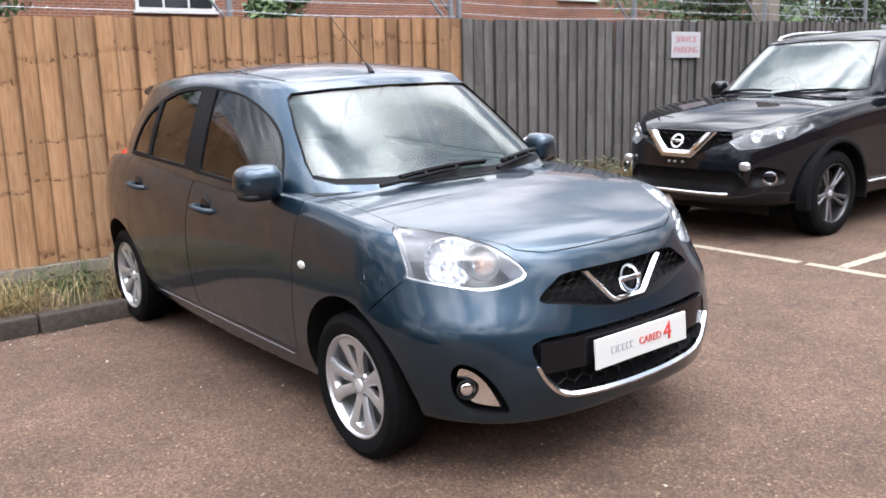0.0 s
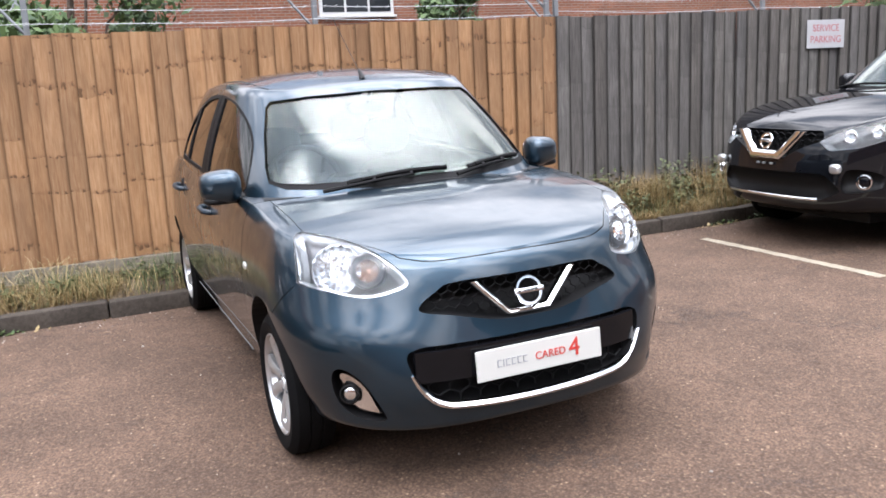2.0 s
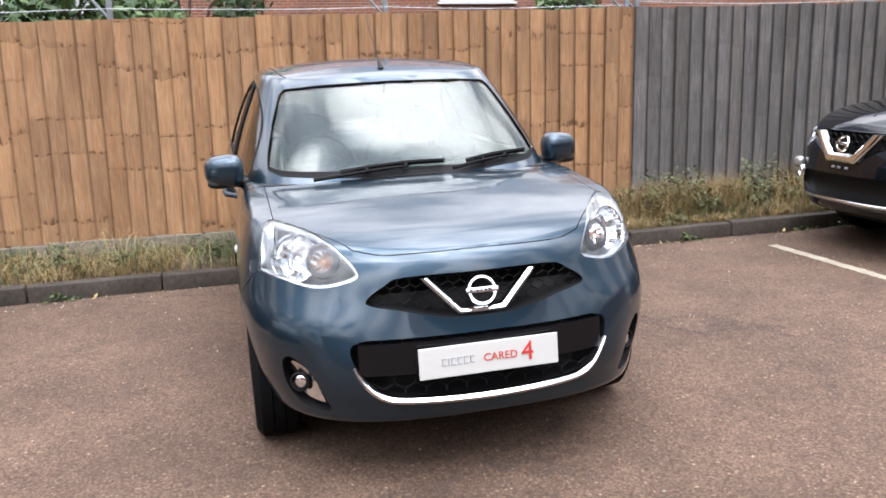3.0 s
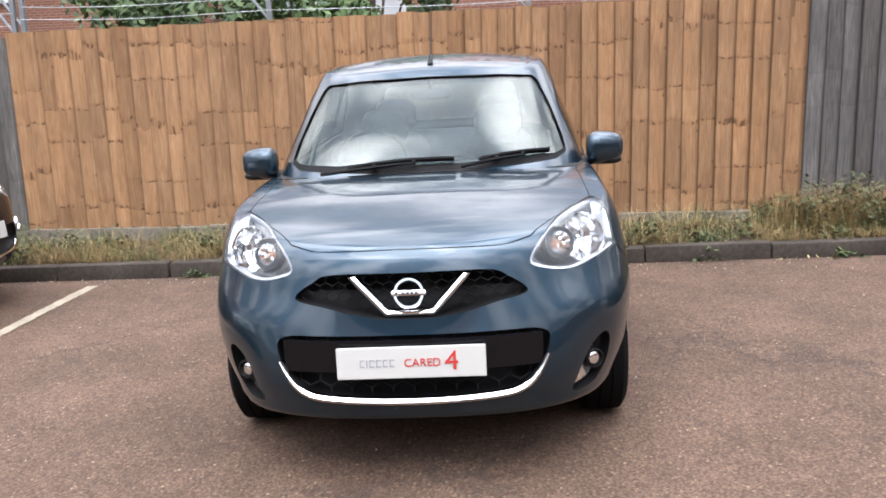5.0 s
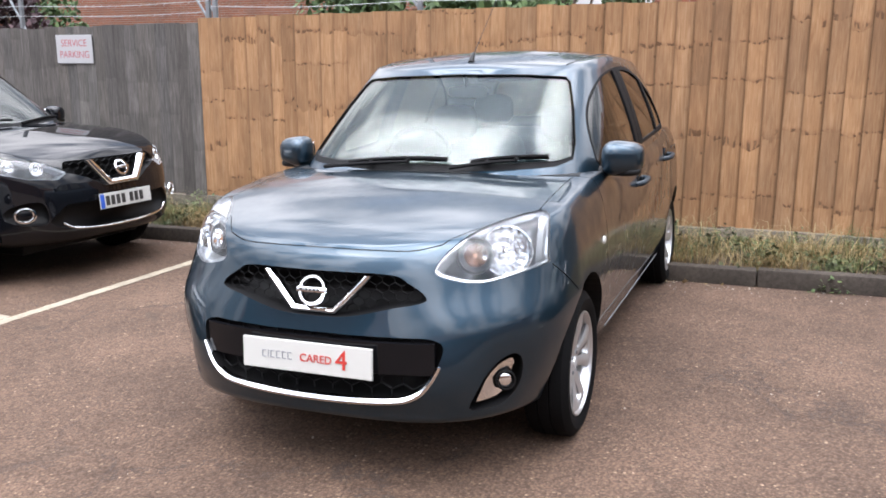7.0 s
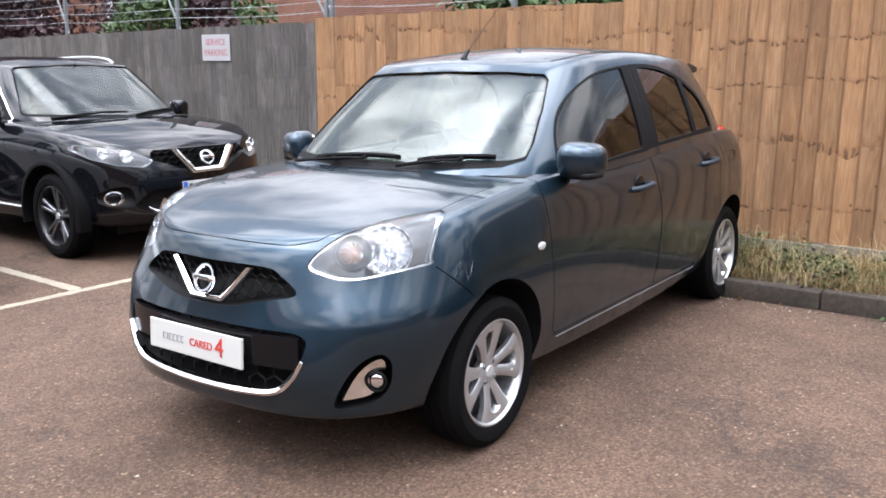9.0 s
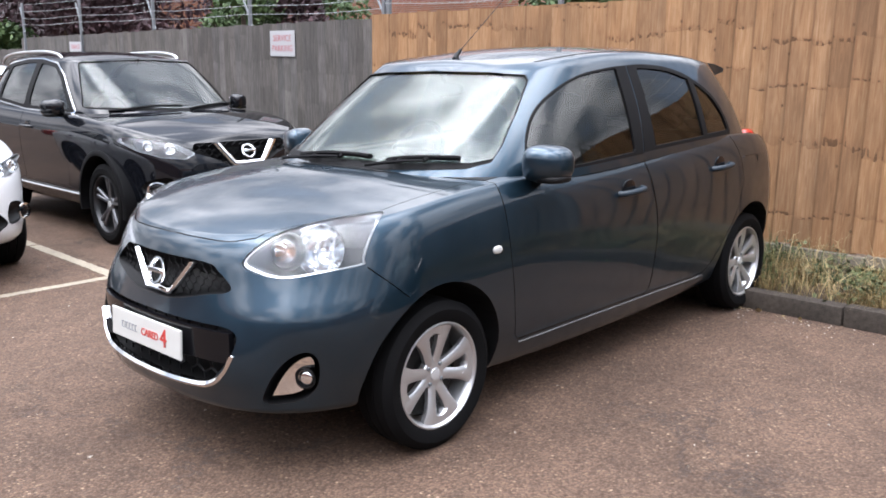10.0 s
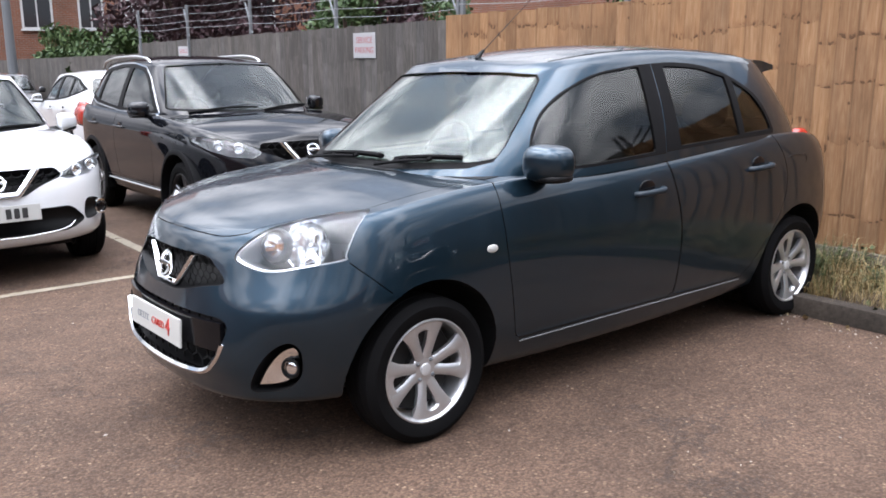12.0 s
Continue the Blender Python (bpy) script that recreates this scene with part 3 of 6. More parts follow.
# kerb stones
kerb = thing("kerb", Matrix.Identity(4), "dark weathered concrete kerb edging along the yard", "kerb", kind="structure")
x = -17.0
while x < 12.5:
    bm = boxed(0.004, 0.911, -0.055, 0.055, -0.12, 0.105, 0.014)
    for v in bm.verts:
        v.co += Vector(noise.noise_vector(v.co * 5 + Vector((x * 3, 0, 0)))) * 0.006
    k = part("kerb_stone", bm, M_KERB, kerb, smooth=40)
    k.matrix_basis = pose(x, KERB_Y + 0.055 + random.uniform(-0.008, 0.008), ground_z(x + 0.45) + random.uniform(-0.008, 0.008), 0, -SLOPE + random.uniform(-0.3, 0.3), random.uniform(-0.4, 0.4))
    x += 0.915


# ---- cars ----
def arc_table(n, count):
    """Angles that split a quarter of a superellipse into even steps."""
    a = np.linspace(0, math.pi / 2, 2000)
    x, y = np.sin(a) ** (2 / n), np.cos(a) ** (2 / n)
    s = np.concatenate(([0], np.cumsum(np.hypot(np.diff(x), np.diff(y)))))
    return [float(np.interp(k / count * s[-1], s, a)) for k in range(count + 1)]


A_FRONT, A_FINE, A_REAR = arc_table(2.9, 26), arc_table(2.5, 60), arc_table(3.2, 16)
SIDE_STEPS = 30


def half_outline(W, yf, yr, nf, nr, yc1, yc2, front=A_FRONT):
    """Plan outline from the middle of the nose round to the middle of the tail."""
    out = [(W * math.sin(a) ** (2 / nf), yc1 - (yc1 - yf) * max(math.cos(a), 0) ** (2 / nf)) for a in front]
    out += [(W, yc1 + (yc2 - yc1) * k / SIDE_STEPS) for k in range(1, SIDE_STEPS)]
    out += [(W * max(math.cos(a), 0) ** (2 / nr), yc2 + (yr - yc2) * math.sin(a) ** (2 / nr)) for a in A_REAR]
    out[0], out[-1] = (0.0, out[0][1]), (0.0, out[-1][1])
    return out


def grid_solid(rows, name, open_bottom=False):
    """rows of half outlines [(x, y, z)], the last one on the spine."""
    bm = bmesh.new()
    rings = []
    for row in rows:
        full = row + [(-x, y, z) for x, y, z in row[-2:0:-1]]
        rings.append([bm.verts.new(p) for p in full])
    n = len(rings[0])
    for a, b in zip(rings, rings[1:]):
        for k in range(n):
            bm.faces.new((a[k], a[(k + 1) % n], b[(k + 1) % n], b[k]))
    if not open_bottom:
        bm.faces.new(rings[0][::-1])
    bmesh.ops.remove_doubles(bm, verts=bm.verts[:], dist=1e-5)
    bmesh.ops.dissolve_degenerate(bm, edges=bm.edges[:], dist=1e-6)
    return mesh_from(bm, name)


def car_body(P):
    zs, zc, z0 = curve_of(P["zs"]), curve_of(P["zc"]), curve_of(P["z0"])
    axles = P["axles"]
    lv = P["levels"]
    dw_of, df_of = curve_of([(q[0], q[1]) for q in lv]), curve_of([(q[0], q[2]) for q in lv])
    nf_of = curve_of([(q[0], q[3] if len(q) > 3 else P["nf"]) for q in lv])
    fs = []
    for a, b in zip(lv, lv[1:]):
        fs += [a[0], (a[0] + b[0]) / 2] if P.get("fine") else [a[0]]
    fs.append(lv[-1][0])
    rows = []
    for f in fs:
        dw, df, nf = dw_of(f), df_of(f), nf_of(f)
        row = []
        for x, y in half_outline(P["W"] + dw, P["yf"] + df, P["yr"] - 0.6 * df, nf, P["nr"], P["yc1"], P["yc2"], A_FINE if P.get("fine") else A_FRONT):
            z = z0(y) + f * (zs(y) - z0(y))
            fl = sum(math.exp(-((y - a) / 0.42) ** 2) for a in axles) * math.exp(-((z - P["wheel_r"] - 0.18) / 0.22) ** 2)
            u = min(1.0, max(0.0, (y - 1.0) / 1.3))
            x *= 1 + P.get("rear_wide", 0.0) / P["W"] * u * u * (3 - 2 * u)
            x += P.get("flare", 0.014) * fl * min(1.0, max(0.0, (x - 0.3) / 0.35))
            if "form" in P:
                x, y = P["form"](x, y, z)
            row.append((x, y, z))
        rows.append(row)
    edge = rows[-1]
    ya, yb = edge[0][1], edge[-1][1]
    nose = 0.04
    for s in (0.015, 0.03, 0.055, 0.08, 0.12, 0.16, 0.21, 0.27, 0.33, 0.4, 0.47, 0.55, 0.62, 0.7, 0.78, 0.85, 0.93, 1.0) if P.get("fine") else (0.03, 0.08, 0.16, 0.27, 0.4, 0.55, 0.7, 0.85, 1.0):
        row = []
        for x, y, z in edge:
            q = y + s * ((ya + nose + (y - ya) * (yb - ya - nose - 0.04) / (yb - ya)) - y)
            # how far out the point lies between the spine and the shoulder
            out = 1 - s
            if P.get("fine") and q < P["yc1"]:
                wide = (P["W"] + dw) * max(1e-6, 1 - ((P["yc1"] - q) / (P["yc1"] - P["yf"] - df)) ** nf) ** (1 / nf)
                out = min(1.0, x * (1 - s) / wide)
                z = zs(q)
            row.append((x * (1 - s), q, z + (zc(q) - z) * (1 - out ** 2.2)))
        rows.append(row)
    return grid_solid(rows, "body")


def car_dome(P):
    D = P["dome"]
    zb, ze, zc = curve_of(D["zb"]), curve_of(D["ze"]), curve_of(D["zc"])
    base = half_outline(D["Wb"], D["yf"], D["yr"], D.get("nb", 3.3), 3.4, D["yc1"], D["yc2"])
    top = half_outline(D["Wt"], D["yft"], D["yrt"], D.get("nt", 5.6), 4.5, D["yc1"], D["yc2"])
    rows = []
    steps = 14
    for k in range(steps + 1):
        g = k / steps
        row = []
        for (x0, y0), (x1, y1) in zip(base, top):
            h = g ** 1.0
            bow = math.sin(math.pi * g)
            x = x0 + (x1 - x0) * g ** 1.25 + 0.004 * bow
            y = y0 + (y1 - y0) * h + (-0.03 * bow if y0 < D["yc1"] else 0.05 * bow * (1 if y0 > D["yc2"] else 0)) * (1 - min(1, x0 / D["Wb"]) ** 4)
            z = zb(y0) + (ze(y1) - zb(y0)) * g
            row.append((x, y, z))
        rows.append(row)
    edge = rows[-1]
    ya, yb = edge[0][1], edge[-1][1]
    for s in (0.03, 0.07, 0.13, 0.22, 0.35, 0.5, 0.67, 0.84, 1.0):
        row = []
        for x, y, z in edge:
            q = y + s * ((ya + 0.05 + (y - ya) * (yb - ya - 0.1) / (yb - ya)) - y)
            row.append((x * (1 - s), q, z + (zc(q) - z) * (1 - (1 - s) ** 2.4)))
        rows.append(row)
    me = grid_solid(rows, "cabin", open_bottom=True)
    bm = bmesh.new()
    bm.from_mesh(me)
    top = max(bm.faces, key=lambda f: f.calc_center_median().z)
    if top.normal.z < 0:
        bmesh.ops.reverse_faces(bm, faces=bm.faces[:])
    bm.normal_update()
    for v, nn in [(v, v.normal.copy()) for v in bm.verts]:
        v.co += nn * D.get("swell", 0.026)
    bm.to_mesh(me)
    bm.free()
    return me


def slanted(points, d, depth, r=None, both=True, grow=0.0, back=None):
    """Closed prisms through a ring of points, along the way d; mirrored too."""
    d = Vector(d).normalized()
    u = d.cross(Vector((0, 0, 1))).normalized()
    w = u.cross(d)
    c = sum((Vector(p) for p in points), Vector()) / len(points)
    flat = [((Vector(p) - c).dot(u), (Vector(p) - c).dot(w)) for p in points]
    flat = spline(flat, 5) if r is None else rounded(flat, r)
    if grow:
        flat = grown(flat, grow)
    bm = bmesh.new()
    for sx in ((1, -1) if both else (1,)):
        rings = []
        for k in (depth, -(depth if back is None else back)):
            rings.append([bm.verts.new(Vector((sx * p.x, p.y, p.z))) for p in (c + u * a + w * b + d * k for a, b in flat)])
        n = len(flat)
        for i in range(n):
            bm.faces.new((rings[0][i], rings[0][(i + 1) % n], rings[1][(i + 1) % n], rings[1][i]))
        bm.faces.new(rings[0])
        bm.faces.new(rings[1][::-1])
    return bm


def lamp_ring(lamp, skin, hl, sg):
    """The bright rim just under a headlight's cover, wider along its foot, and the grey wall inside it."""
    d = Vector(hl["d"]).normalized()
    u = d.cross(Vector((0, 0, 1))).normalized()
    w = u.cross(d)
    pts = [Vector(p) for p in hl["pts"]]
    c = sum(pts, Vector()) / len(pts)
    flat = [((p - c).dot(u), (p - c).dot(w)) for p in pts]
    flat = spline(flat, 5) if hl.get("r") is None else rounded(flat, hl["r"])
    outer, inner, deep = grown(flat, -0.003), grown(flat, -1.0), grown(flat, -1.0)
    rim = hl.get("rim", 0.0135)
    lo, hi = min(q[1] for q in flat), max(q[1] for q in flat)
    left, right = min(q[0] for q in flat), max(q[0] for q in flat)
    if c.x + u.x * left < c.x + u.x * right:
        left, right = right, left
    pr = Probe(skin)
    rows, wall = [], []
    for i, a in enumerate(outer):
        t = (flat[i][1] - lo) / (hi - lo)
        inward = (Vector(inner[i]) - Vector(flat[i])).normalized()
        e = (flat[i][0] - left) / (right - left)
        b = Vector(flat[i]) + inward * rim * (1.35 - 0.95 * t + hl.get("tip", 0.0) * max(0.0, (e - 0.45) / 0.55))
        hits = []
        for q in (a, (Vector(a) + b) / 2, b):
            o = c + u * q[0] + w * q[1]
            p, n = pr.at(o + d * 0.5, -d)
            hits.append((p if p is not None else o, n if n is not None else d))
        (p0, n0), (p1, n1), (p2, n2) = hits
        rows.append([p0 - n0 * 0.022, p0 - n0 * 0.0075, p1 - n1 * 0.0075, p2 - n2 * 0.014, p2 - n2 * 0.030])
        mid = c - d * 0.07 + u * (b[0] * 0.86) + w * (b[1] * 0.86)
        wall.append([p2 - n2 * 0.024, (p2 - n2 * 0.05 + mid) / 2, mid])
    pr.done()
    for nm, table, m in (("lamp_rim", rows, M_RIMSILVER), ("lamp_bezel", wall, M_BEZEL)):
        bm = bmesh.new()
        vs = [[bm.verts.new((p.x * sg, p.y, p.z)) for p in row] for row in table]
        for i in range(len(vs)):
            a, b = vs[i - 1], vs[i]
            for k in range(len(a) - 1):
                bm.faces.new((a[k], a[k + 1], b[k + 1], b[k]))
        part(nm, bm, m, lamp, smooth=60)


def side_prism(outline, x0, x1, both=True):
    bm = prism(bmesh.new(), outline, "x", x0, x1)
    if both:
        prism(bm, outline, "x", -x1, -x0)
    return bm


def front_prism(outline, y0, y1, both=False):
    bm = prism(bmesh.new(), outline, "y", y0, y1)
    if both:
        prism(bm, mirrored(outline), "y", y0, y1)
    return bm


def side_only(me, sign):
    """Keeps the islands of a mesh on one side of the car."""
    bm = bmesh.new()
    bm.from_mesh(me)
    bmesh.ops.delete(bm, geom=[v for v in bm.verts if v.co.x * sign < 0], context="VERTS")
    out = bpy.data.meshes.new("half")
    bm.to_mesh(out)
    bm.free()
    for m in me.materials:
        out.materials.append(m)
    return out


def text_mesh(words, size, material, depth=0.0015):
    cu = bpy.data.curves.new("words", "FONT")
    cu.body, cu.size, cu.extrude, cu.align_x, cu.align_y = words, size, depth, "CENTER", "CENTER"
    ob = new("words", cu)
    bpy.context.view_layer.update()
    me = bpy.data.meshes.new_from_object(ob.evaluated_get(bpy.context.evaluated_depsgraph_get()))
    bpy.data.objects.remove(ob)
    me.materials.clear()
    me.materials.append(material)
    return me


def blob(bm, c, r, p=2.6, seg=24, rings=14):
    """A rounded-box blob."""
    res = bmesh.ops.create_uvsphere(bm, u_segments=seg, v_segments=rings, radius=1.0)
    for v in res["verts"]:
        q = v.co
        s = (abs(q.x) ** p + abs(q.y) ** p + abs(q.z) ** p) ** (-1 / p)
        v.co = Vector((c[0] + q.x * s * r[0], c[1] + q.y * s * r[1], c[2] + q.z * s * r[2]))
    return bm


def wheel_set(root, P):
    R, r, wd = P["wheel_r"], P["rim_r"], P.get("tyre_w", 0.185)
    style = P.get("rim", "eight")
    # tyre
    bm = bmesh.new()
    h = wd / 2
    lathe(bm, [(-h * 0.8, r), (-h, r + 0.02), (-h * 1.03, (r + R) / 2), (-h * 0.92, R - 0.018), (-h * 0.78, R - 0.003), (-h * 0.3, R), (-h * 0.26, R - 0.007), (-h * 0.22, R),
               (h * 0.22, R), (h * 0.26, R - 0.007), (h * 0.3, R), (h * 0.78, R - 0.003), (h * 0.92, R - 0.018), (h * 1.03, (r + R) / 2 + 0.01), (h * 1.0, r + 0.022), (h * 0.86, r)], 56, "x", closed=True)
    tyre = mesh_from(bm, "tyre", M_RUBBER, smooth=30)
    # rim: barrel, lip, spokes, hub, bolts
    bm = bmesh.new()
    lathe(bm, [(h * 0.80, r + 0.004), (h * 0.92, r + 0.004), (h * 0.94, r - 0.002), (h * 0.86, r - 0.010), (h * 0.45, r - 0.016), (-h * 0.8, r - 0.016), (-h * 0.8, r)], 56, "x", closed=True)
    bar = mesh_from(bm, "rim_barrel", M_ALLOY if style != "dark" else M_DARKALLOY, smooth=40)
    bm = bmesh.new()
    n = 8 if style == "eight" else 10
    for k in range(n):
        a = (k // 2) * math.tau / 4 + (0.335 if k % 2 else -0.335) if style == "eight" else k * math.tau / n + (0.17 if k % 2 else -0.17)
        prof = ((0.030, 0.024, 0.55), (r * 0.34, 0.0215, 0.64), (r * 0.55, 0.0225, 0.74), (r * 0.72, 0.0275, 0.80), (r * 0.87, 0.037, 0.82), (r - 0.004, 0.043, 0.83)) if style == "eight" else \
               ((0.035, 0.018, 0.55), (r * 0.5, 0.014, 0.66), (r * 0.8, 0.017, 0.74), (r - 0.006, 0.022, 0.78))
        rows = []
        for q, w, x in prof:
            xx = h * x
            pts = [(xx - 0.030, q, -w * 0.8), (xx - 0.007, q, -w), (xx, q, -w * 0.55), (xx, q, w * 0.55), (xx - 0.007, q, w), (xx - 0.030, q, w * 0.8)]
            rows.append([bm.verts.new((px, py * math.cos(a) - pz * math.sin(a), py * math.sin(a) + pz * math.cos(a))) for px, py, pz in pts])
        for q, w in zip(rows, rows[1:]):
            for i in range(6):
                bm.faces.new((q[i], q[(i + 1) % 6], w[(i + 1) % 6], w[i]))
        bm.faces.new(rows[-1])
        bm.faces.new(rows[0][::-1])
    if style == "eight":
        # webs that close each pair of spokes near the lip
        for k in range(4):
            rows = []
            for i in range(11):
                t = -0.34 + 0.68 * i / 10
                a = k * math.tau / 4 + t
                ri = r * (0.64 + 0.15 * (1 - (t / 0.34) ** 2))
                rows.append([bm.verts.new((x, q * math.cos(a), q * math.sin(a))) for q, x in ((ri, h * 0.79 - 0.028), (ri + 0.002, h * 0.79 - 0.006), (ri + 0.008, h * 0.80), (r - 0.003, h * 0.828), (r - 0.003, h * 0.8 - 0.028))])
            for p, q in zip(rows, rows[1:]):
                for i in range(5):
                    bm.faces.new((p[i], p[(i + 1) % 5], q[(i + 1) % 5], q[i]))
            bm.faces.new(rows[0][::-1])
            bm.faces.new(rows[-1])
    lathe(bm, [(h * 0.2, 0.060), (h * 0.50, 0.064), (h * 0.57, 0.060), (h * 0.60, 0.034), (h * 0.60, 0.001)], 28, "x")
    spokes = mesh_from(bm, "spokes", M_ALLOY if style == "eight" else M_GUN, smooth=35)
    bm = bmesh.new()
    lathe(bm, [(h * 0.50, 0.0085), (h * 0.62, 0.0085), (h * 0.65, 0.006), (h * 0.65, 0.0005)], 8, "x")
    bolt = mesh_from(bm, "wheel_bolt", M_POST, smooth=30)
    bm = bmesh.new()
    lathe(bm, [(h * 0.60, 0.026), (h * 0.66, 0.024), (h * 0.68, 0.016), (h * 0.68, 0.0005)], 24, "x")
    cap = mesh_from(bm, "centre_cap", M_BEZEL, smooth=40)
    bm = bmesh.new()
    lathe(bm, [(-h * 0.2, r - 0.03), (-h * 0.1, r - 0.03), (-h * 0.1, 0.06), (h * 0.1, 0.055), (h * 0.1, 0.001)], 32, "x")
    disc = mesh_from(bm, "brake_disc", M_DISC, smooth=40)
    for sx in (1, -1):
        for y in P["axles"]:
            w = new("wheel")
            w.empty_display_size = 0.1
            w.parent = root
            spin = random.uniform(0, 6.28)
            w.matrix_basis = pose(sx * (P["track"] - h), y, R - 0.004, 0, 0, 0 if sx > 0 else 180) @ Matrix.Rotation(spin if style != "eight" else 0.12 + 0.2 * (y > 1), 4, "X")
            for nm, me in (("tyre", tyre), ("rim", bar), ("spokes", spokes), ("centre_cap", cap), ("brake_disc", disc)):
                part(nm, me, None, w)
            nb = 4 if style == "eight" else 5
            for k in range(nb):
                a = k * math.tau / nb + 0.785
                part("wheel_bolt", bolt, None, w).location = (0, 0.045 * math.cos(a), 0.045 * math.sin(a))


def plate(root, y, z, w=0.52, h=0.112, tilt=-4, style="bars"):
    base = part("number_plate", boxed(-w / 2, w / 2, -0.004, 0.006, -h / 2, h / 2, 0.003), M_PLATE, root)
    base.matrix_basis = pose(0, y, z, tilt, 0, 0)
    if style == "card":
        bars = bmesh.new()
        x = -0.178
        for k in range(6):
            wd = 0.016 if k != 1 else 0.003
            box(bars, x, x + 0.003, -0.0062, -0.004, -0.0135, 0.0125)
            if k != 1:
                box(bars, x, x + wd, -0.0062, -0.004, 0.0095, 0.0125)
                box(bars, x, x + wd, -0.0062, -0.004, -0.0135, -0.0105)
            x += wd + 0.0075
        part("lettering", bars, M_GREYBAR, base, "grey unreadable lettering")
        a = part("lettering", text_mesh("CARED", 0.040, M_PLATERED), None, base, "red lettering")
        a.matrix_basis = pose(0.040, -0.0052, -0.002, 90, 0, 0) @ Matrix.Diagonal((1.0, 1, 1, 1))
        b = part("numeral", text_mesh("4", 0.098, M_PLATERED, 0.0018), None, base, "large red numeral")
        b.matrix_basis = pose(0.142, -0.0054, 0.001, 90, 0, 0)
    elif style != "blank":
        x = -w / 2 + 0.055
        for k in range(7):
            if k == 4:
                x += 0.03
            part("plate_bar", boxed(x, x + 0.036, -0.0065, -0.004, -0.035, 0.035), M_BAR, base)
            x += 0.052
        if style == "blue":
            part("plate_band", boxed(-w / 2 + 0.002, -w / 2 + 0.04, -0.0064, -0.004, -h / 2 + 0.004, h / 2 - 0.004), M_BLUEBAR, base, "blue plate band")
    return base


def badge(root, y, z, r):
    bm = bmesh.new()
    lathe(bm, [(-0.004, r * 0.74), (-0.010, r * 0.80), (-0.010, r * 0.94), (0.0, r), (0.006, r * 0.98), (0.006, r * 0.74)], 40, "y", closed=True)
    box(bm, -r * 1.08, r * 1.08, -0.013, 0.004, -r * 0.17, r * 0.17, 0.003)
    b = part("badge", bm, M_CHROME, root, "chrome ring badge", smooth=30)
    b.matrix_basis = pose(0, y, z, -20)
    bm = bmesh.new()
    x = -r * 0.86
    for k in range(6):
        wd = r * (0.20 if k != 1 else 0.07)
        box(bm, x, x + wd, -0.0142, -0.012, -r * 0.09, r * 0.09)
        x += wd + r * 0.075
    part("badge_bars", bm, M_BAR, b)
    return b


def v_strip(bm, tip, foot, width, z_tip, z_foot, y_tip, y_foot, deep=0.02):
    """A chrome V over a grille: two arms and a foot with mitred corners, tips cut level, the face turned a little up."""
    line = [Vector((-tip, z_tip)), Vector((-foot, z_foot)), Vector((foot, z_foot)), Vector((tip, z_tip))]
    rows = []

    def station(p, n, y, w):
        prof = ((-0.9, deep), (-1.0, 0.010), (-0.72, 0.001), (0.0, -0.004), (0.72, 0.001), (1.0, 0.010), (0.9, deep))
        rows.append([bm.verts.new((p.x + n.x * w * a, y + b + 0.30 * a * w * max(n.y, 0.0), p.y + n.y * w * a)) for a, b in prof])

    dirs = [(q - p).normalized() for p, q in zip(line, line[1:])]
    norms = [Vector((-d.y, d.x)) for d in dirs]
    h = width / 2
    level = abs(norms[0].x)
    station(line[0], Vector((1 / level, 0)), y_tip, h)
    for k in range(3):
        p, q = line[k], line[k + 1]
        ya, yb = (y_tip, y_foot) if k == 0 else ((y_foot, y_foot) if k == 1 else (y_foot, y_tip))
        for u in (0.3, 0.6, 0.85) if k != 1 else (0.15, 0.5, 0.85):
            station(p.lerp(q, u), norms[k], ya + (yb - ya) * u, h * (1.0 if k != 1 else 0.85))
        if k < 2:
            m = (norms[k] + norms[k + 1]).normalized()
            station(q, m / max(0.5, m.dot(norms[k])), yb, h * 0.93)
    station(line[3], Vector((1 / level, 0)) * -1 if norms[2].x < 0 else Vector((1 / level, 0)), y_tip, h)
    for a, b in zip(rows, rows[1:]):
        for k in range(7):
            bm.faces.new((a[k], a[(k + 1) % 7], b[(k + 1) % 7], b[k]))
    bm.faces.new(rows[0][::-1])
    bm.faces.new(rows[-1])
    return bm


def hex_net(bm, outline, y_of, pitch, bar):
    """A honeycomb of thin bars inside an outline in (x, z)."""
    def inside(x, z):
        hit = False
        n = len(outline)
        for i in range(n):
            (x0, z0), (x1, z1) = outline[i - 1], outline[i]
            if (z0 > z) != (z1 > z) and x < (x1 - x0) * (z - z0) / (z1 - z0) + x0:
                hit = not hit
        return hit
    xs, zz = [p[0] for p in outline], [p[1] for p in outline]
    row, z = 0, min(zz)
    while z < max(zz):
        x = min(xs) + (pitch / 2 if row % 2 else 0)
        while x < max(xs):
            a, b, c, d = (x, z), (x + pitch / 2, z + pitch * 0.28), (x + pitch / 2, z + pitch * 0.6), (x - pitch / 2, z + pitch * 0.28)
            for p, q in ((a, b), (a, d), (b, c)):
                if inside(*p) and inside(*q):
                    tube(bm, [(p[0], y_of(p[0]), p[1]), (q[0], y_of(q[0]), q[1])], bar, 4)
            x += pitch
        z += pitch * 0.6 * 0.88 / 0.88
        row += 1
    return bm


def front_y(P, x, df=0.0):
    W = P["W"]
    return P["yc1"] - (P["yc1"] - P["yf"] - df) * max(0.0, 1 - (abs(x) / W) ** P.get("nf_low", P["nf"])) ** (1 / P.get("nf_low", P["nf"]))


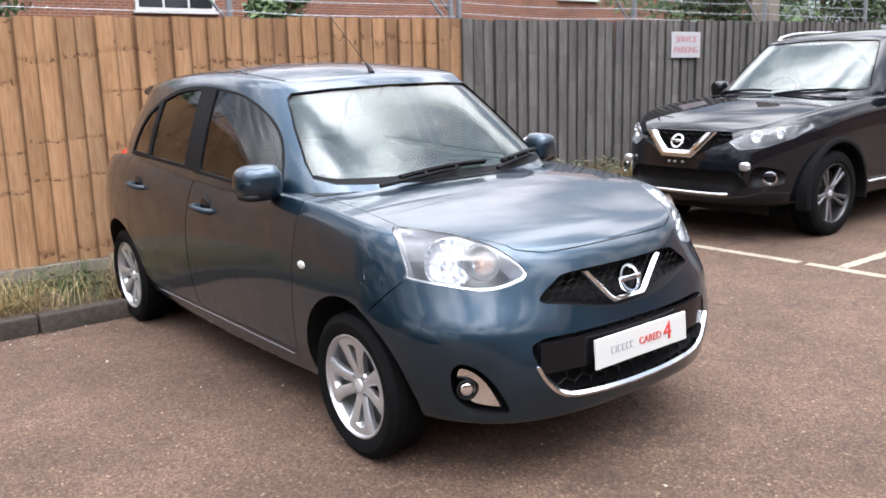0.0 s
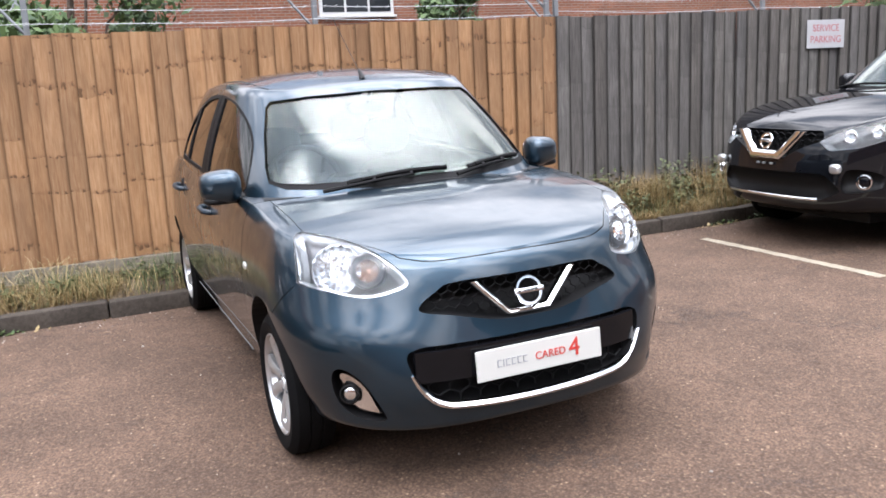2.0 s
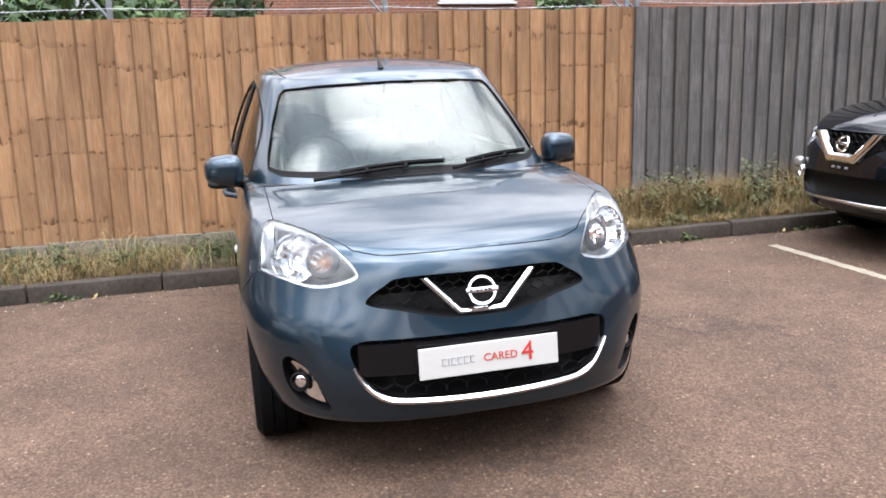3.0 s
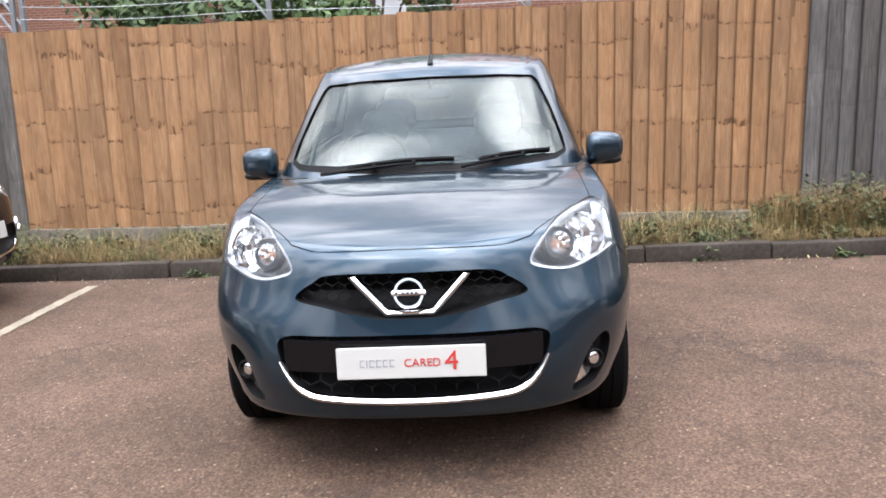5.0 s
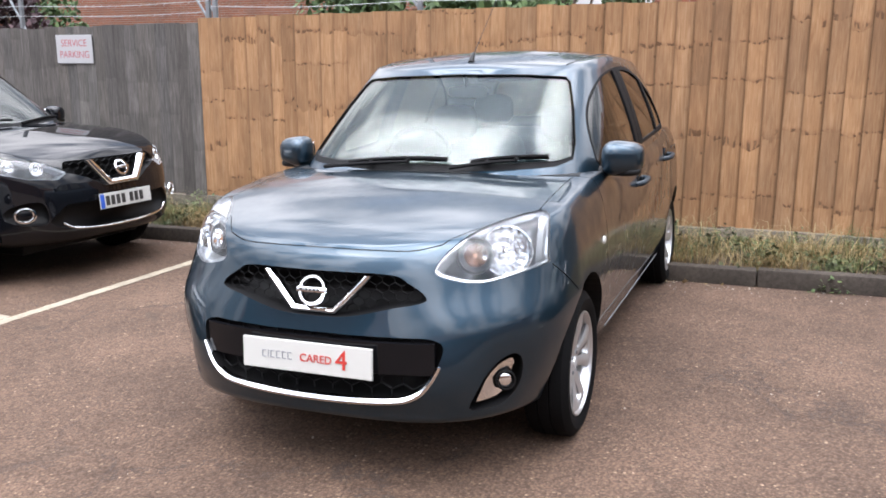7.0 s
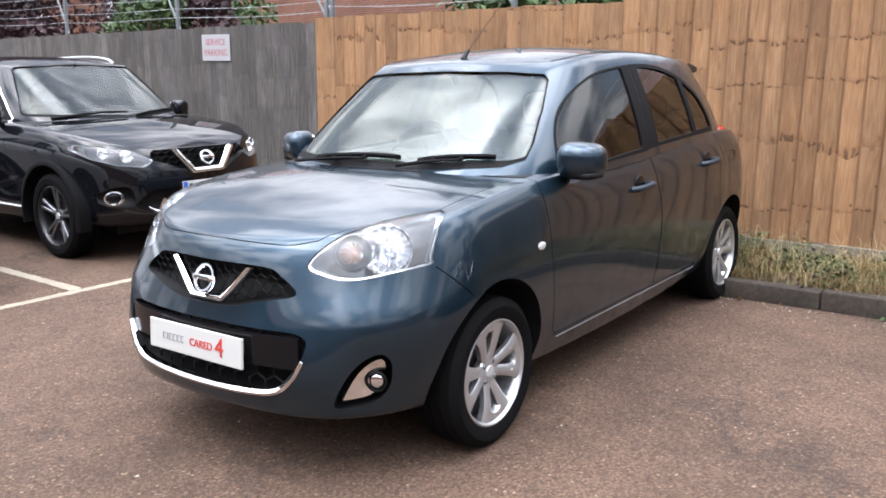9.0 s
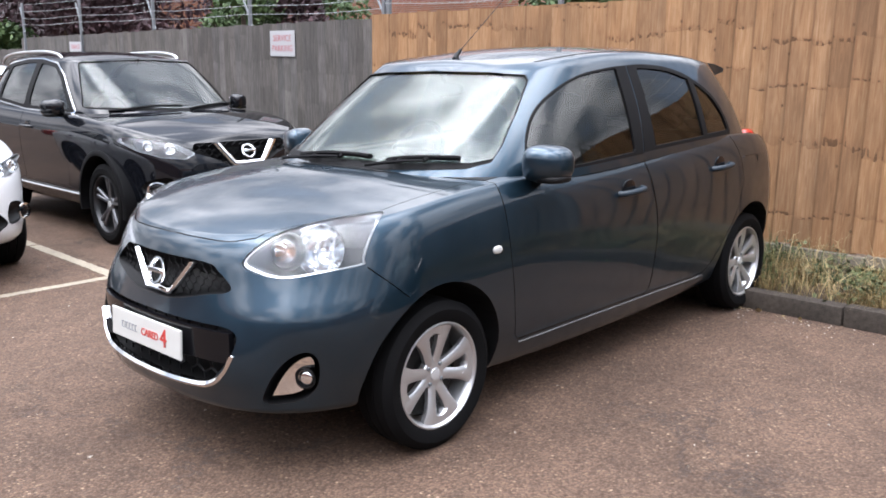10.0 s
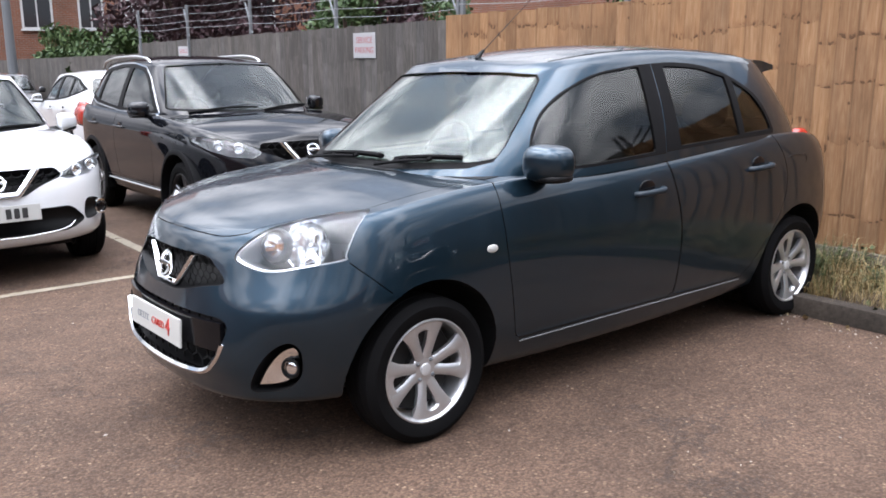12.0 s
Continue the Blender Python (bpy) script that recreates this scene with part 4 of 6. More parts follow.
def seat(root, x, y, z, w=0.48, beige=False):
    bm = bmesh.new()
    blob(bm, (x, y - 0.20, z + 0.10), (w / 2, 0.26, 0.10), 4)
    b2 = bmesh.new()
    blob(b2, (x, 0, 0.30), (w / 2, 0.085, 0.33), 3.6)
    bmesh.ops.rotate(b2, verts=b2.verts[:], cent=(x, 0, 0), matrix=Matrix.Rotation(radians(-14), 3, "X"))
    bmesh.ops.translate(b2, verts=b2.verts[:], vec=(0, y + 0.02, z + 0.10))
    b3 = bmesh.new()
    blob(b3, (x, y + 0.20, z + 0.84), (0.14, 0.055, 0.105), 3.2)
    s = part("seat", bm, M_CABIN, root, "dark cloth seat", smooth=60)
    part("backrest", b2, M_CABIN, s, smooth=60)
    part("headrest", b3, M_CABIN, s, smooth=60)
    return s


def build_car(P):
    root = thing(P["name"], P["at"], P["label"], "car", P.get("group", ""))
    coat = P["paint"]
    D = P["dome"]
    R = P["wheel_r"]
    surf = car_body(P)
    surf.materials.append(coat)
    skin_src = surf.copy()

    # wheel wells, cabin and openings
    bm = bmesh.new()
    for y in P["axles"]:
        for sx in (1, -1):
            b2 = bmesh.new()
            lathe(b2, [(P["track"] - 0.30, P["arch"]), (P["W"] + 0.2, P["arch"] + 0.01)], 48, "x")
            for v in b2.verts:
                v.co = Vector((v.co.x * sx, v.co.y + y, v.co.z + R + 0.005))
            t = bpy.data.meshes.new("t")
            bmesh.ops.recalc_face_normals(b2, faces=b2.faces[:])
            b2.to_mesh(t)
            b2.free()
            bm.from_mesh(t)
    body = cut(surf, mesh_from(bm, "c", M_PLASTIC))
    body = cut(body, mesh_from(prism(bmesh.new(), rounded([(-0.66, D["yf"] + 0.62), (0.66, D["yf"] + 0.62), (0.66, D["yr"] - 0.25), (-0.66, D["yr"] - 0.25)], 0.15), "z", 0.38, 2.0), "c", M_CABIN))
    for pts, d, dep, m in P.get("recesses", ()):
        body = cut(body, mesh_from(slanted(pts, d, 0.4, back=dep), "c", m))
    hl = P["headlight"]
    body = cut(body, mesh_from(slanted(hl["pts"], hl["d"], 0.35, back=0.16, r=hl.get("r")), "c", M_LAMPWALL))
    for ol, dep in P.get("openings", ()):
        body = cut(body, mesh_from(front_prism(ol, P["yf"] - 0.5, dep), "c", M_PLASTIC))

    # bonnet, doors
    if "bonnet" in P:
        half = P["bonnet"]
        ol = half + [(-x, y) for x, y in half[::-1] if x > 0]
        piece = cut(body.copy(), mesh_from(prism(bmesh.new(), ol, "z", 0.70, 1.4), "c", M_PLASTIC), "INTERSECT")
        body = cut(body, mesh_from(prism(bmesh.new(), grown(ol, 0.0032), "z", P.get("bonnet_low", 0.72), 1.4), "c", M_PLASTIC))
        part("bonnet", true_normals(piece, skin_src), None, root)
    doors = []
    for nm, ol in P.get("doors", ()):
        piece = cut(body.copy(), mesh_from(side_prism(ol, 0.66, 1.3), "c", M_PLASTIC), "INTERSECT")
        body = cut(body, mesh_from(side_prism(grown(ol, 0.0045), 0.655, 1.3), "c", M_PLASTIC))
        for sg in (1, -1):
            doors.append((sg, part(nm, true_normals(side_only(piece, sg), skin_src), None, root)))
    for ol in P.get("grooves", ()):
        bm = bmesh.new()
        for a, b in zip(ol, ol[1:]):
            for sx in (1, -1):
                va, vb = Vector(a), Vector(b)
                va.x *= sx
                vb.x *= sx
                d = (vb - va).normalized()
                u = Vector((0.6 * sx, -0.6, 0.3)).normalized()
                w = d.cross(u).normalized() * 0.002
                e = d * 0.001
                vs = [bm.verts.new(q) for q in (va - e - w - u * 0.02, va - e + w - u * 0.02, vb + e + w - u * 0.02, vb + e - w - u * 0.02, va - e - w + u * 0.05, va - e + w + u * 0.05, vb + e + w + u * 0.05, vb + e - w + u * 0.05)]
                for f in ((0, 1, 2, 3), (7, 6, 5, 4), (0, 4, 5, 1), (1, 5, 6, 2), (2, 6, 7, 3), (3, 7, 4, 0)):
                    bm.faces.new([vs[i] for i in f])
            body = cut(body, mesh_from(bm, "c", M_PLASTIC))
            bm = bmesh.new()
    part("body", true_normals(body, skin_src), None, root)

    # lamps
    skin = shell(skin_src, 0.006)
    cover = cut(skin.copy(), mesh_from(slanted(hl["pts"], hl["d"], 0.35, back=0.14, r=hl.get("r"), grow=-0.0015), "c", M_COVER), "INTERSECT")
    cover.materials.clear()
    cover.materials.append(M_COVER)
    for sg in (1, -1):
        lamp = part("headlight", side_only(cover, sg), None, root, "clear headlight cover", smooth=50)
        lamp_ring(lamp, skin_src, hl, sg)
        hl["inside"](lamp, sg, skin_src)
    # cabin
    dome = car_dome(P)
    dome.materials.append(coat)
    dome.materials.append(M_BEIGE)
    a = new("skin", dome.copy())
    md = a.modifiers.new("thick", "SOLIDIFY")
    md.thickness, md.offset, md.material_offset = 0.009, -1, 1
    bpy.context.view_layer.update()
    cabin = bpy.data.meshes.new_from_object(a.evaluated_get(bpy.context.evaluated_depsgraph_get()))
    bpy.data.objects.remove(a)
    trim_src = shell(dome, 0.012, 0.0015)
    pane_src = shell(dome, 0.004, -0.006)
    ws = P["windscreen"]
    ya, yb = D["yf"] - 0.5, D["yft"] + 0.16
    cabin = cut(cabin, mesh_from(front_prism(ws, ya, yb), "c", M_PLASTIC))
    cabin = cut(cabin, mesh_from(front_prism(P["rear_screen"], D["yr"] - 0.45, D["yr"] + 0.4), "c", M_PLASTIC))
    for ol in P["windows"]:
        cabin = cut(cabin, mesh_from(side_prism(ol, 0.42, 1.2), "c", M_PLASTIC))
    part("cabin", true_normals(cabin, dome), None, root)
    pane = cut(pane_src.copy(), mesh_from(front_prism(grown(ws, 0.012), ya, yb), "c", M_GLASS), "INTERSECT")
    pane.materials.clear()
    pane.materials.append(P.get("glass", M_GLASS))
    part("windscreen", pane, None, root, smooth=50).visible_shadow = False
    foot = min(z for _, z in ws)
    inner = [(x, z + 0.026 * max(0.0, 1 - (z - foot) / 0.10)) for x, z in grown(ws, -0.002)]
    rim = cut(trim_src.copy(), mesh_from(front_prism(grown(ws, 0.001), ya, yb), "c", M_GLOSSBLACK), "INTERSECT")
    rim = cut(rim, mesh_from(front_prism(inner, ya - 0.1, yb + 0.1), "c", M_GLOSSBLACK), least=0.03)
    rim.materials.clear()
    rim.materials.append(M_NET)
    part("windscreen_seal", rim, None, root, smooth=40)
    pane = cut(pane_src.copy(), mesh_from(front_prism(grown(P["rear_screen"], 0.012), D["yr"] - 0.45, D["yr"] + 0.4), "c", M_TINT), "INTERSECT")
    pane.materials.clear()
    pane.materials.append(M_TINT)
    part("rear_screen", pane, None, root, smooth=50)
    for ol in P["windows"]:
        pane = cut(pane_src.copy(), mesh_from(side_prism(grown(ol, 0.010), 0.42, 1.2), "c", M_TINT), "INTERSECT")
        pane.materials.clear()
        pane.materials.append(M_TINT)
        for sg in (1, -1):
            part("side_window", side_only(pane, sg), None, root, smooth=50).visible_shadow = False
    if P.get("chrome_line"):
        ol = P["surrounds"][0]
        line = cut(trim_src.copy(), mesh_from(side_prism(grown(ol, 0.014), 0.42, 1.2), "c", M_CHROME), "INTERSECT")
        line = cut(line, mesh_from(side_prism(grown(ol, 0.001), 0.40, 1.25), "c", M_CHROME), least=0.05)
        line.materials.clear()
        line.materials.append(M_CHROME)
        for sg in (1, -1):
            part("window_line", side_only(line, sg), None, root, "chrome strip round the side windows", smooth=40)
    for k, ol in enumerate(P["surrounds"]):
        rim = trim_src.copy()
        for win in P["windows"]:
            rim = cut(rim, mesh_from(side_prism(grown(win, -0.003), 0.40, 1.25), "c", M_PLASTIC))
        rim = cut(rim, mesh_from(side_prism(ol, 0.42, 1.2), "c", M_PLASTIC), "INTERSECT")
        rim.materials.clear()
        rim.materials.append(P.get("surround_mat", M_NET))
        for sg in (1, -1):
            part("window_surround", side_only(rim, sg), None, root, smooth=40)
    if "cowl" in P:
        c = cut(shell(skin_src, 0.012, 0.002), mesh_from(prism(bmesh.new(), P["cowl"], "z", 0.8, 1.5), "c", M_PLASTIC), "INTERSECT")
        c.materials.clear()
        c.materials.append(M_PLASTIC)
        part("cowl", c, None, root, smooth=40)
    wheel_set(root, P)
    # underside, so that no light shows through
    part("underbody", boxed(-P["W"] + 0.30, P["W"] - 0.30, P["yf"] + 0.45, P["yr"] - 0.3, 0.19, 0.29, 0.01), M_PLASTIC, root)
    # inside
    sy = D["yf"] + 1.22
    for x in (-0.34, 0.34):
        seat(root, x, sy, P["zs"][3][1] - 0.66)
    seat(root, -0.36, sy + 0.80, P["zs"][3][1] - 0.62, 0.5)
    seat(root, 0.36, sy + 0.80, P["zs"][3][1] - 0.62, 0.5)
    bm = bmesh.new()
    zb = P["zs"][4][1]
    blob(bm, (0, D["yf"] + 0.50, zb - 0.14), (0.66, 0.30, 0.16), 4)
    part("dashboard", bm, M_CABIN, root, smooth=60)
    bm = bmesh.new()
    pts = [(0.185 * math.cos(a), 0.0, 0.185 * math.sin(a)) for a in np.linspace(0, math.tau, 33)]
    tube(bm, pts, 0.014, 8)
    box(bm, -0.17, 0.17, -0.01, 0.02, -0.03, 0.03, 0.008)
    sw = part("steering_wheel", bm, M_PLASTIC, root, smooth=50)
    sw.matrix_basis = pose(-0.34, D["yf"] + 0.84, zb + 0.0, -24)
    bm = bmesh.new()
    blob(bm, (0, D["yft"] + 0.05, D["zc"][0][1] - 0.10), (0.11, 0.015, 0.035), 3)
    tube(bm, [(0, D["yft"] + 0.05, D["zc"][0][1] - 0.08), (0, D["yft"] + 0.0, D["zc"][0][1] - 0.01)], 0.012)
    part("rear_view_mirror", bm, M_PLASTIC, root, smooth=50)
    # door mirrors
    mx, my, mz, ms = P["mirror"]
    for sg in (1, -1):
        bm = bmesh.new()
        blob(bm, (0, 0, 0), (0.094 * ms, 0.098 * ms, 0.078 * ms), 3.2)
        for v in bm.verts:
            k = v.co.x * sg / (0.094 * ms)
            v.co.z *= 1.0 - 0.12 * k
            v.co.y += 0.03 * k
            if v.co.y > 0.035 * ms:
                v.co.y = 0.035 * ms + (v.co.y - 0.035 * ms) * 0.2
        mir = part("door_mirror", bm, coat, root, smooth=50)
        mir.matrix_basis = Matrix.Translation((sg * mx, my, mz))
        bm = bmesh.new()
        tube(bm, [(-sg * 0.06 * ms, 0.0, -0.060 * ms), (-sg * 0.15 * ms, 0.0, -0.075 * ms), (-sg * 0.23 * ms, 0.03, -0.07 * ms)], 0.026, 8)
        blob(bm, (0, 0.002, -0.062 * ms), (0.082 * ms, 0.078 * ms, 0.022), 3)
        part("mirror_foot", bm, M_PLASTIC, mir, smooth=50)
        bm = bmesh.new()
        blob(bm, (0, 0.052 * ms, 0), (0.080 * ms, 0.004, 0.062 * ms), 3.2)
        part("mirror_glass", bm, M_CHROME, mir, smooth=50)
    # handles
    pr = Probe(skin_src)
    for yy, zz in P.get("handles", ()):
        xx = pr.side(yy, zz)
        for sg in (1, -1):
            near = [d for s2, d in doors if s2 == sg]
            owner = near[0] if (near and yy < P["axles"][1] * 0.62) else (near[1] if len(near) > 1 else root)
            bm = bmesh.new()
            pts = [(sg * (xx - 0.004), yy - 0.098, zz - 0.006), (sg * (xx + 0.022), yy - 0.082, zz - 0.002), (sg * (xx + 0.032), yy - 0.04, zz), (sg * (xx + 0.034), yy + 0.03, zz + 0.003), (sg * (xx + 0.028), yy + 0.082, zz + 0.005), (sg * (xx - 0.004), yy + 0.098, zz + 0.005)]
            tube(bm, spline(pts, 4, closed=False), 0.015, 8)
            part("handle", bm, P.get("handle_mat", coat), owner, smooth=50)
            bm = bmesh.new()
            blob(bm, (sg * (xx - 0.0035), yy - 0.014, zz + 0.010), (0.008, 0.062, 0.048), 2.2)
            part("handle_cup", bm, M_GLOSSBLACK, owner, smooth=50)
    pr.done()
    P["extras"](root, P, skin_src, dome)
    return root


# ---- the blue-grey hatchback ----
def hatch_lamp(lamp, sg, skin):
    """What shows through the headlight cover: a big and a small bowl with their bulbs in a dark housing."""
    pr = Probe(skin)

    def set_at(x, z, d, deep):
        p, _ = pr.at(Vector((x, -0.45, z)) + Vector(d) * 1.5, -Vector(d))
        p = p - Vector(d).normalized() * deep
        return Matrix.Translation((p.x * sg, p.y, p.z)) @ Vector((d[0] * sg, d[1], d[2])).to_track_quat("Z", "Y").to_matrix().to_4x4()

    def bowl(m, r, deep, lab, seg):
        bm = bmesh.new()
        prof = [(0.006, r * 1.05), (0.0, r), (-deep * 0.30, r * 0.95), (-deep * 0.62, r * 0.78), (-deep * 0.86, r * 0.52), (-deep, r * 0.22), (-deep, 0.001)]
        lathe(bm, prof, seg, "z", cap=False)
        part("reflector", bm, M_REFLECT, lamp, lab).matrix_basis = m

    big, small = set_at(0.632, 0.830, (0.45, -0.84, 0.28), 0.032), set_at(0.503, 0.802, (0.40, -0.86, 0.25), 0.026)
    pr.done()
    bowl(big, 0.088, 0.078, "faceted main reflector", 18)
    bowl(small, 0.040, 0.045, "faceted indicator reflector", 12)
    bm = bmesh.new()
    lathe(bm, [(0.005, 0.041), (0.004, 0.060), (-0.02, 0.068)], 28, "z", cap=False)
    part("reflector_collar", bm, M_LAMPDARK, lamp, smooth=50).matrix_basis = small
    bm = bmesh.new()
    blob(bm, (0, 0, -0.030), (0.011, 0.011, 0.020), 2.2)
    part("indicator_bulb", bm, M_AMBER, lamp, "amber bulb", smooth=60).matrix_basis = small
    bm = bmesh.new()
    blob(bm, (0, 0, -0.050), (0.016, 0.016, 0.030), 2.4)
    for k in range(-1, 2):
        box(bm, 0.030 * k - 0.0014, 0.030 * k + 0.0014, -0.062 + 0.010 * abs(k), 0.062 - 0.010 * abs(k), -0.050, -0.042)
    part("bulb_shield", bm, M_CHROME, lamp).matrix_basis = big


HEAD_PTS = [(0.425, -0.636, 0.785), (0.480, -0.618, 0.747), (0.570, -0.560, 0.727), (0.668, -0.462, 0.745), (0.750, -0.352, 0.770), (0.752, -0.345, 0.80), (0.745, -0.300, 0.885), (0.722, -0.235, 0.955), (0.672, -0.275, 0.955), (0.560, -0.425, 0.922), (0.468, -0.553, 0.855)]
FOG_PTS = [(0.713, -0.585, 0.495), (0.737, -0.573, 0.455), (0.728, -0.58, 0.370), (0.682, -0.605, 0.317), (0.620, -0.64, 0.303), (0.566, -0.676, 0.310), (0.582, -0.66, 0.375), (0.620, -0.64, 0.440), (0.668, -0.61, 0.486)]


def hatch_extras(root, P, skin, dome):
    gr, it = P["openings"][0][0], P["openings"][1][0]
    bm = bmesh.new()
    hex_net(bm, gr, lambda x: front_y(P, x, 0.085) + 0.017, 0.046, 0.0019)
    part("grille", bm, M_NET, root, "black honeycomb grille")
    bm = bmesh.new()
    hex_net(bm, [p for p in it], lambda x: front_y(P, x, 0.0) + 0.045, 0.075, 0.0045)
    part("intake_grille", bm, M_NET, root, "black honeycomb intake")
    # panel behind the plate
    bm = bmesh.new()
    rows = []
    for k in range(25):
        x = -0.46 + 0.92 * k / 24
        rows.append([bm.verts.new((x, front_y(P, x) + 0.014 + dy, z)) for dy, z in ((0, 0.440), (0, 0.552), (0.02, 0.552), (0.02, 0.440))])
    for a, b in zip(rows, rows[1:]):
        for i in range(4):
            bm.faces.new((a[i], a[(i + 1) % 4], b[(i + 1) % 4], b[i]))
    bm.faces.new(rows[0][::-1])
    bm.faces.new(rows[-1])
    part("plate_panel", bm, M_GLOSSBLACK, root, smooth=40)
    plate(root, P["yf"] - 0.004, 0.480, style="card")
    part("grille_v", v_strip(bmesh.new(), 0.205, 0.082, 0.027, 0.768, 0.640, -0.712, -0.742, 0.024), M_CHROME, root, "chrome grille strip", smooth=50)
    badge(root, -0.735, 0.708, 0.056)
    # chrome lip under the intake
    bm = bmesh.new()
    line = spline([(-0.478, 0.476), (-0.445, 0.415), (-0.385, 0.362), (-0.28, 0.343), (0.0, 0.333), (0.28, 0.343), (0.385, 0.362), (0.445, 0.415), (0.478, 0.476)], 6, closed=False)
    rows = []
    for i, (x, z) in enumerate(line):
        d = (Vector(line[min(i + 1, len(line) - 1)]) - Vector(line[max(i - 1, 0)])).normalized()
        nx, nz = -d.y, d.x
        y = front_y(P, x) - 0.004
        u = i / (len(line) - 1)
        w = 0.0115 * (0.55 + 0.45 * math.sin(math.pi * u) ** 0.5)
        rows.append([bm.verts.new((x + nx * a, y + b, z + nz * a)) for a, b in ((-w, 0.03), (-w, 0.004), (0, -0.004), (w, 0.004), (w, 0.03))])
    for a, b in zip(rows, rows[1:]):
        for i in range(5):
            bm.faces.new((a[i], a[(i + 1) % 5], b[(i + 1) % 5], b[i]))
    bm.faces.new(rows[0][::-1])
    bm.faces.new(rows[-1])
    part("chrome_lip", bm, M_CHROME, root, "chrome strip under the intake", smooth=50)
    # fog lamps: chrome dish with a lens
    pr = Probe(skin)
    fog_y = pr.front(0.655, 0.388)
    pr.done()
    fsrc = shell(skin, 0.004, -0.018)
    for v in fsrc.vertices:
        r2 = ((abs(v.co.x) - 0.655) / 0.062) ** 2 + ((v.co.z - 0.395) / 0.062) ** 2
        if v.co.y < -0.3 and r2 < 6:
            v.co += Vector((-0.5 * math.copysign(1, v.co.x), 0.85, 0)) * 0.026 * math.exp(-r2)
    dish = cut(fsrc, mesh_from(slanted(FOG_PTS, (0.55, -0.83, 0), 0.3, back=0.3, grow=-0.026), "c", M_CHROME), "INTERSECT")
    dish.materials.clear()
    dish.materials.append(M_CHROME)
    for sg in (1, -1):
        f = part("fog_lamp", side_only(dish, sg), None, root, "chrome fog lamp surround", smooth=50)
        bm = bmesh.new()
        lathe(bm, [(0.0, 0.037), (0.010, 0.037), (0.012, 0.032), (-0.004, 0.030), (-0.022, 0.018), (-0.024, 0.001)], 28, "z", cap=False)
        ob = part("fog_lens", bm, (M_PLASTIC,), f, smooth=50)
        ob.matrix_basis = Matrix.Translation((0.655 * sg, fog_y + 0.041, 0.388)) @ Vector((0.5 * sg, -0.85, 0.05)).to_track_quat("Z", "Y").to_matrix().to_4x4()
        bm = bmesh.new()
        blob(bm, (0, 0, -0.002), (0.027, 0.027, 0.010), 2.2)
        ob2 = part("fog_bulb", bm, M_REFLECT, f, smooth=60)
        ob2.matrix_basis = ob.matrix_basis.copy()
    # side repeaters
    pr = Probe(skin)
    rx = pr.side(0.286, 0.742)
    pr.done()
    for sg in (1, -1):
        bm = bmesh.new()
        blob(bm, (rx * sg, 0.286, 0.742), (0.008, 0.029, 0.017), 2.2)
        part("side_repeater", bm, M_PLATE, root, "pale side repeater lamp", smooth=60)
        # tail lamps
        bm = bmesh.new()
        blob(bm, (0.628 * sg, 2.960, 0.955), (0.050, 0.095, 0.115), 2.8)
        part("tail_lamp", bm, M_TAILRED, root, "red tail lamp", smooth=60)
        # sill strip
        bm = bmesh.new()
        tube(bm, [(0.806 * sg, 0.46, 0.310), (0.808 * sg, 1.2, 0.309), (0.805 * sg, 2.12, 0.303)], 0.003, 6)
        part("sill_strip", bm, M_POST, root, "thin pale strip along the sill")
        # mirror triangle
        bm = prism(bmesh.new(), rounded([(0.46, 1.0), (0.62, 1.0), (0.62, 1.15)], 0.01), "x", 0.0, 0.012)
        ob = part("mirror_base", bm, M_PLASTIC, root)
        ob.matrix_basis = pose(0.735 * sg, 0, 0.02, 0, -8 * sg, 0)
    bm = bmesh.new()
    ring = rounded([(2.50, 0.74), (2.70, 0.74), (2.715, 0.945), (2.50, 0.945)], 0.04)
    ring = [(0.826, y, z) for y, z in ring] + [(0.826, *ring[0])]
    tube(bm, ring, 0.0022, 5)
    part("fuel_flap_joint", bm, M_PLASTIC, root)
    # spoiler
    bm = bmesh.new()
    rows = []
    for k in range(21):
        x = -0.53 + 1.06 * k / 20
        e = 1 - (abs(x) / 0.56) ** 4
        rows.append([bm.verts.new(p) for p in ((x, 2.50, 1.470 + 0.035 * e), (x, 2.68, 1.462 + 0.030 * e), (x, 2.79 + 0.07 * e, 1.438 + 0.022 * e), (x, 2.79 + 0.065 * e, 1.415 + 0.022 * e), (x, 2.55, 1.38))])
    for a, b in zip(rows, rows[1:]):
        for i in range(5):
            bm.faces.new((a[i], a[(i + 1) % 5], b[(i + 1) % 5], b[i]))
    bm.faces.new(rows[0][::-1])
    bm.faces.new(rows[-1])
    part("spoiler", bm, P["paint"], root, smooth=50)
    # aerial
    pr = Probe(dome)
    p, _ = pr.at((0, 0.955, 3), (0, 0, -1))
    pr.done()
    az = p.z
    bm = bmesh.new()
    tube(bm, [(0, 0.945, az - 0.006), (0, 0.955, az + 0.012), (0, 0.985, az + 0.040)], 0.018, 10, 0.008)
    a = part("aerial", bm, M_PLASTIC, root, "black roof aerial", smooth=50)
    bm = bmesh.new()
    tube(bm, [(0, 0.975, az + 0.030), (0, 1.36, az + 0.33)], 0.0022, 6, 0.0014)
    part("aerial_rod", bm, M_PLASTIC, a)
    # wipers, lying on the foot of the glass
    pr = Probe(dome)
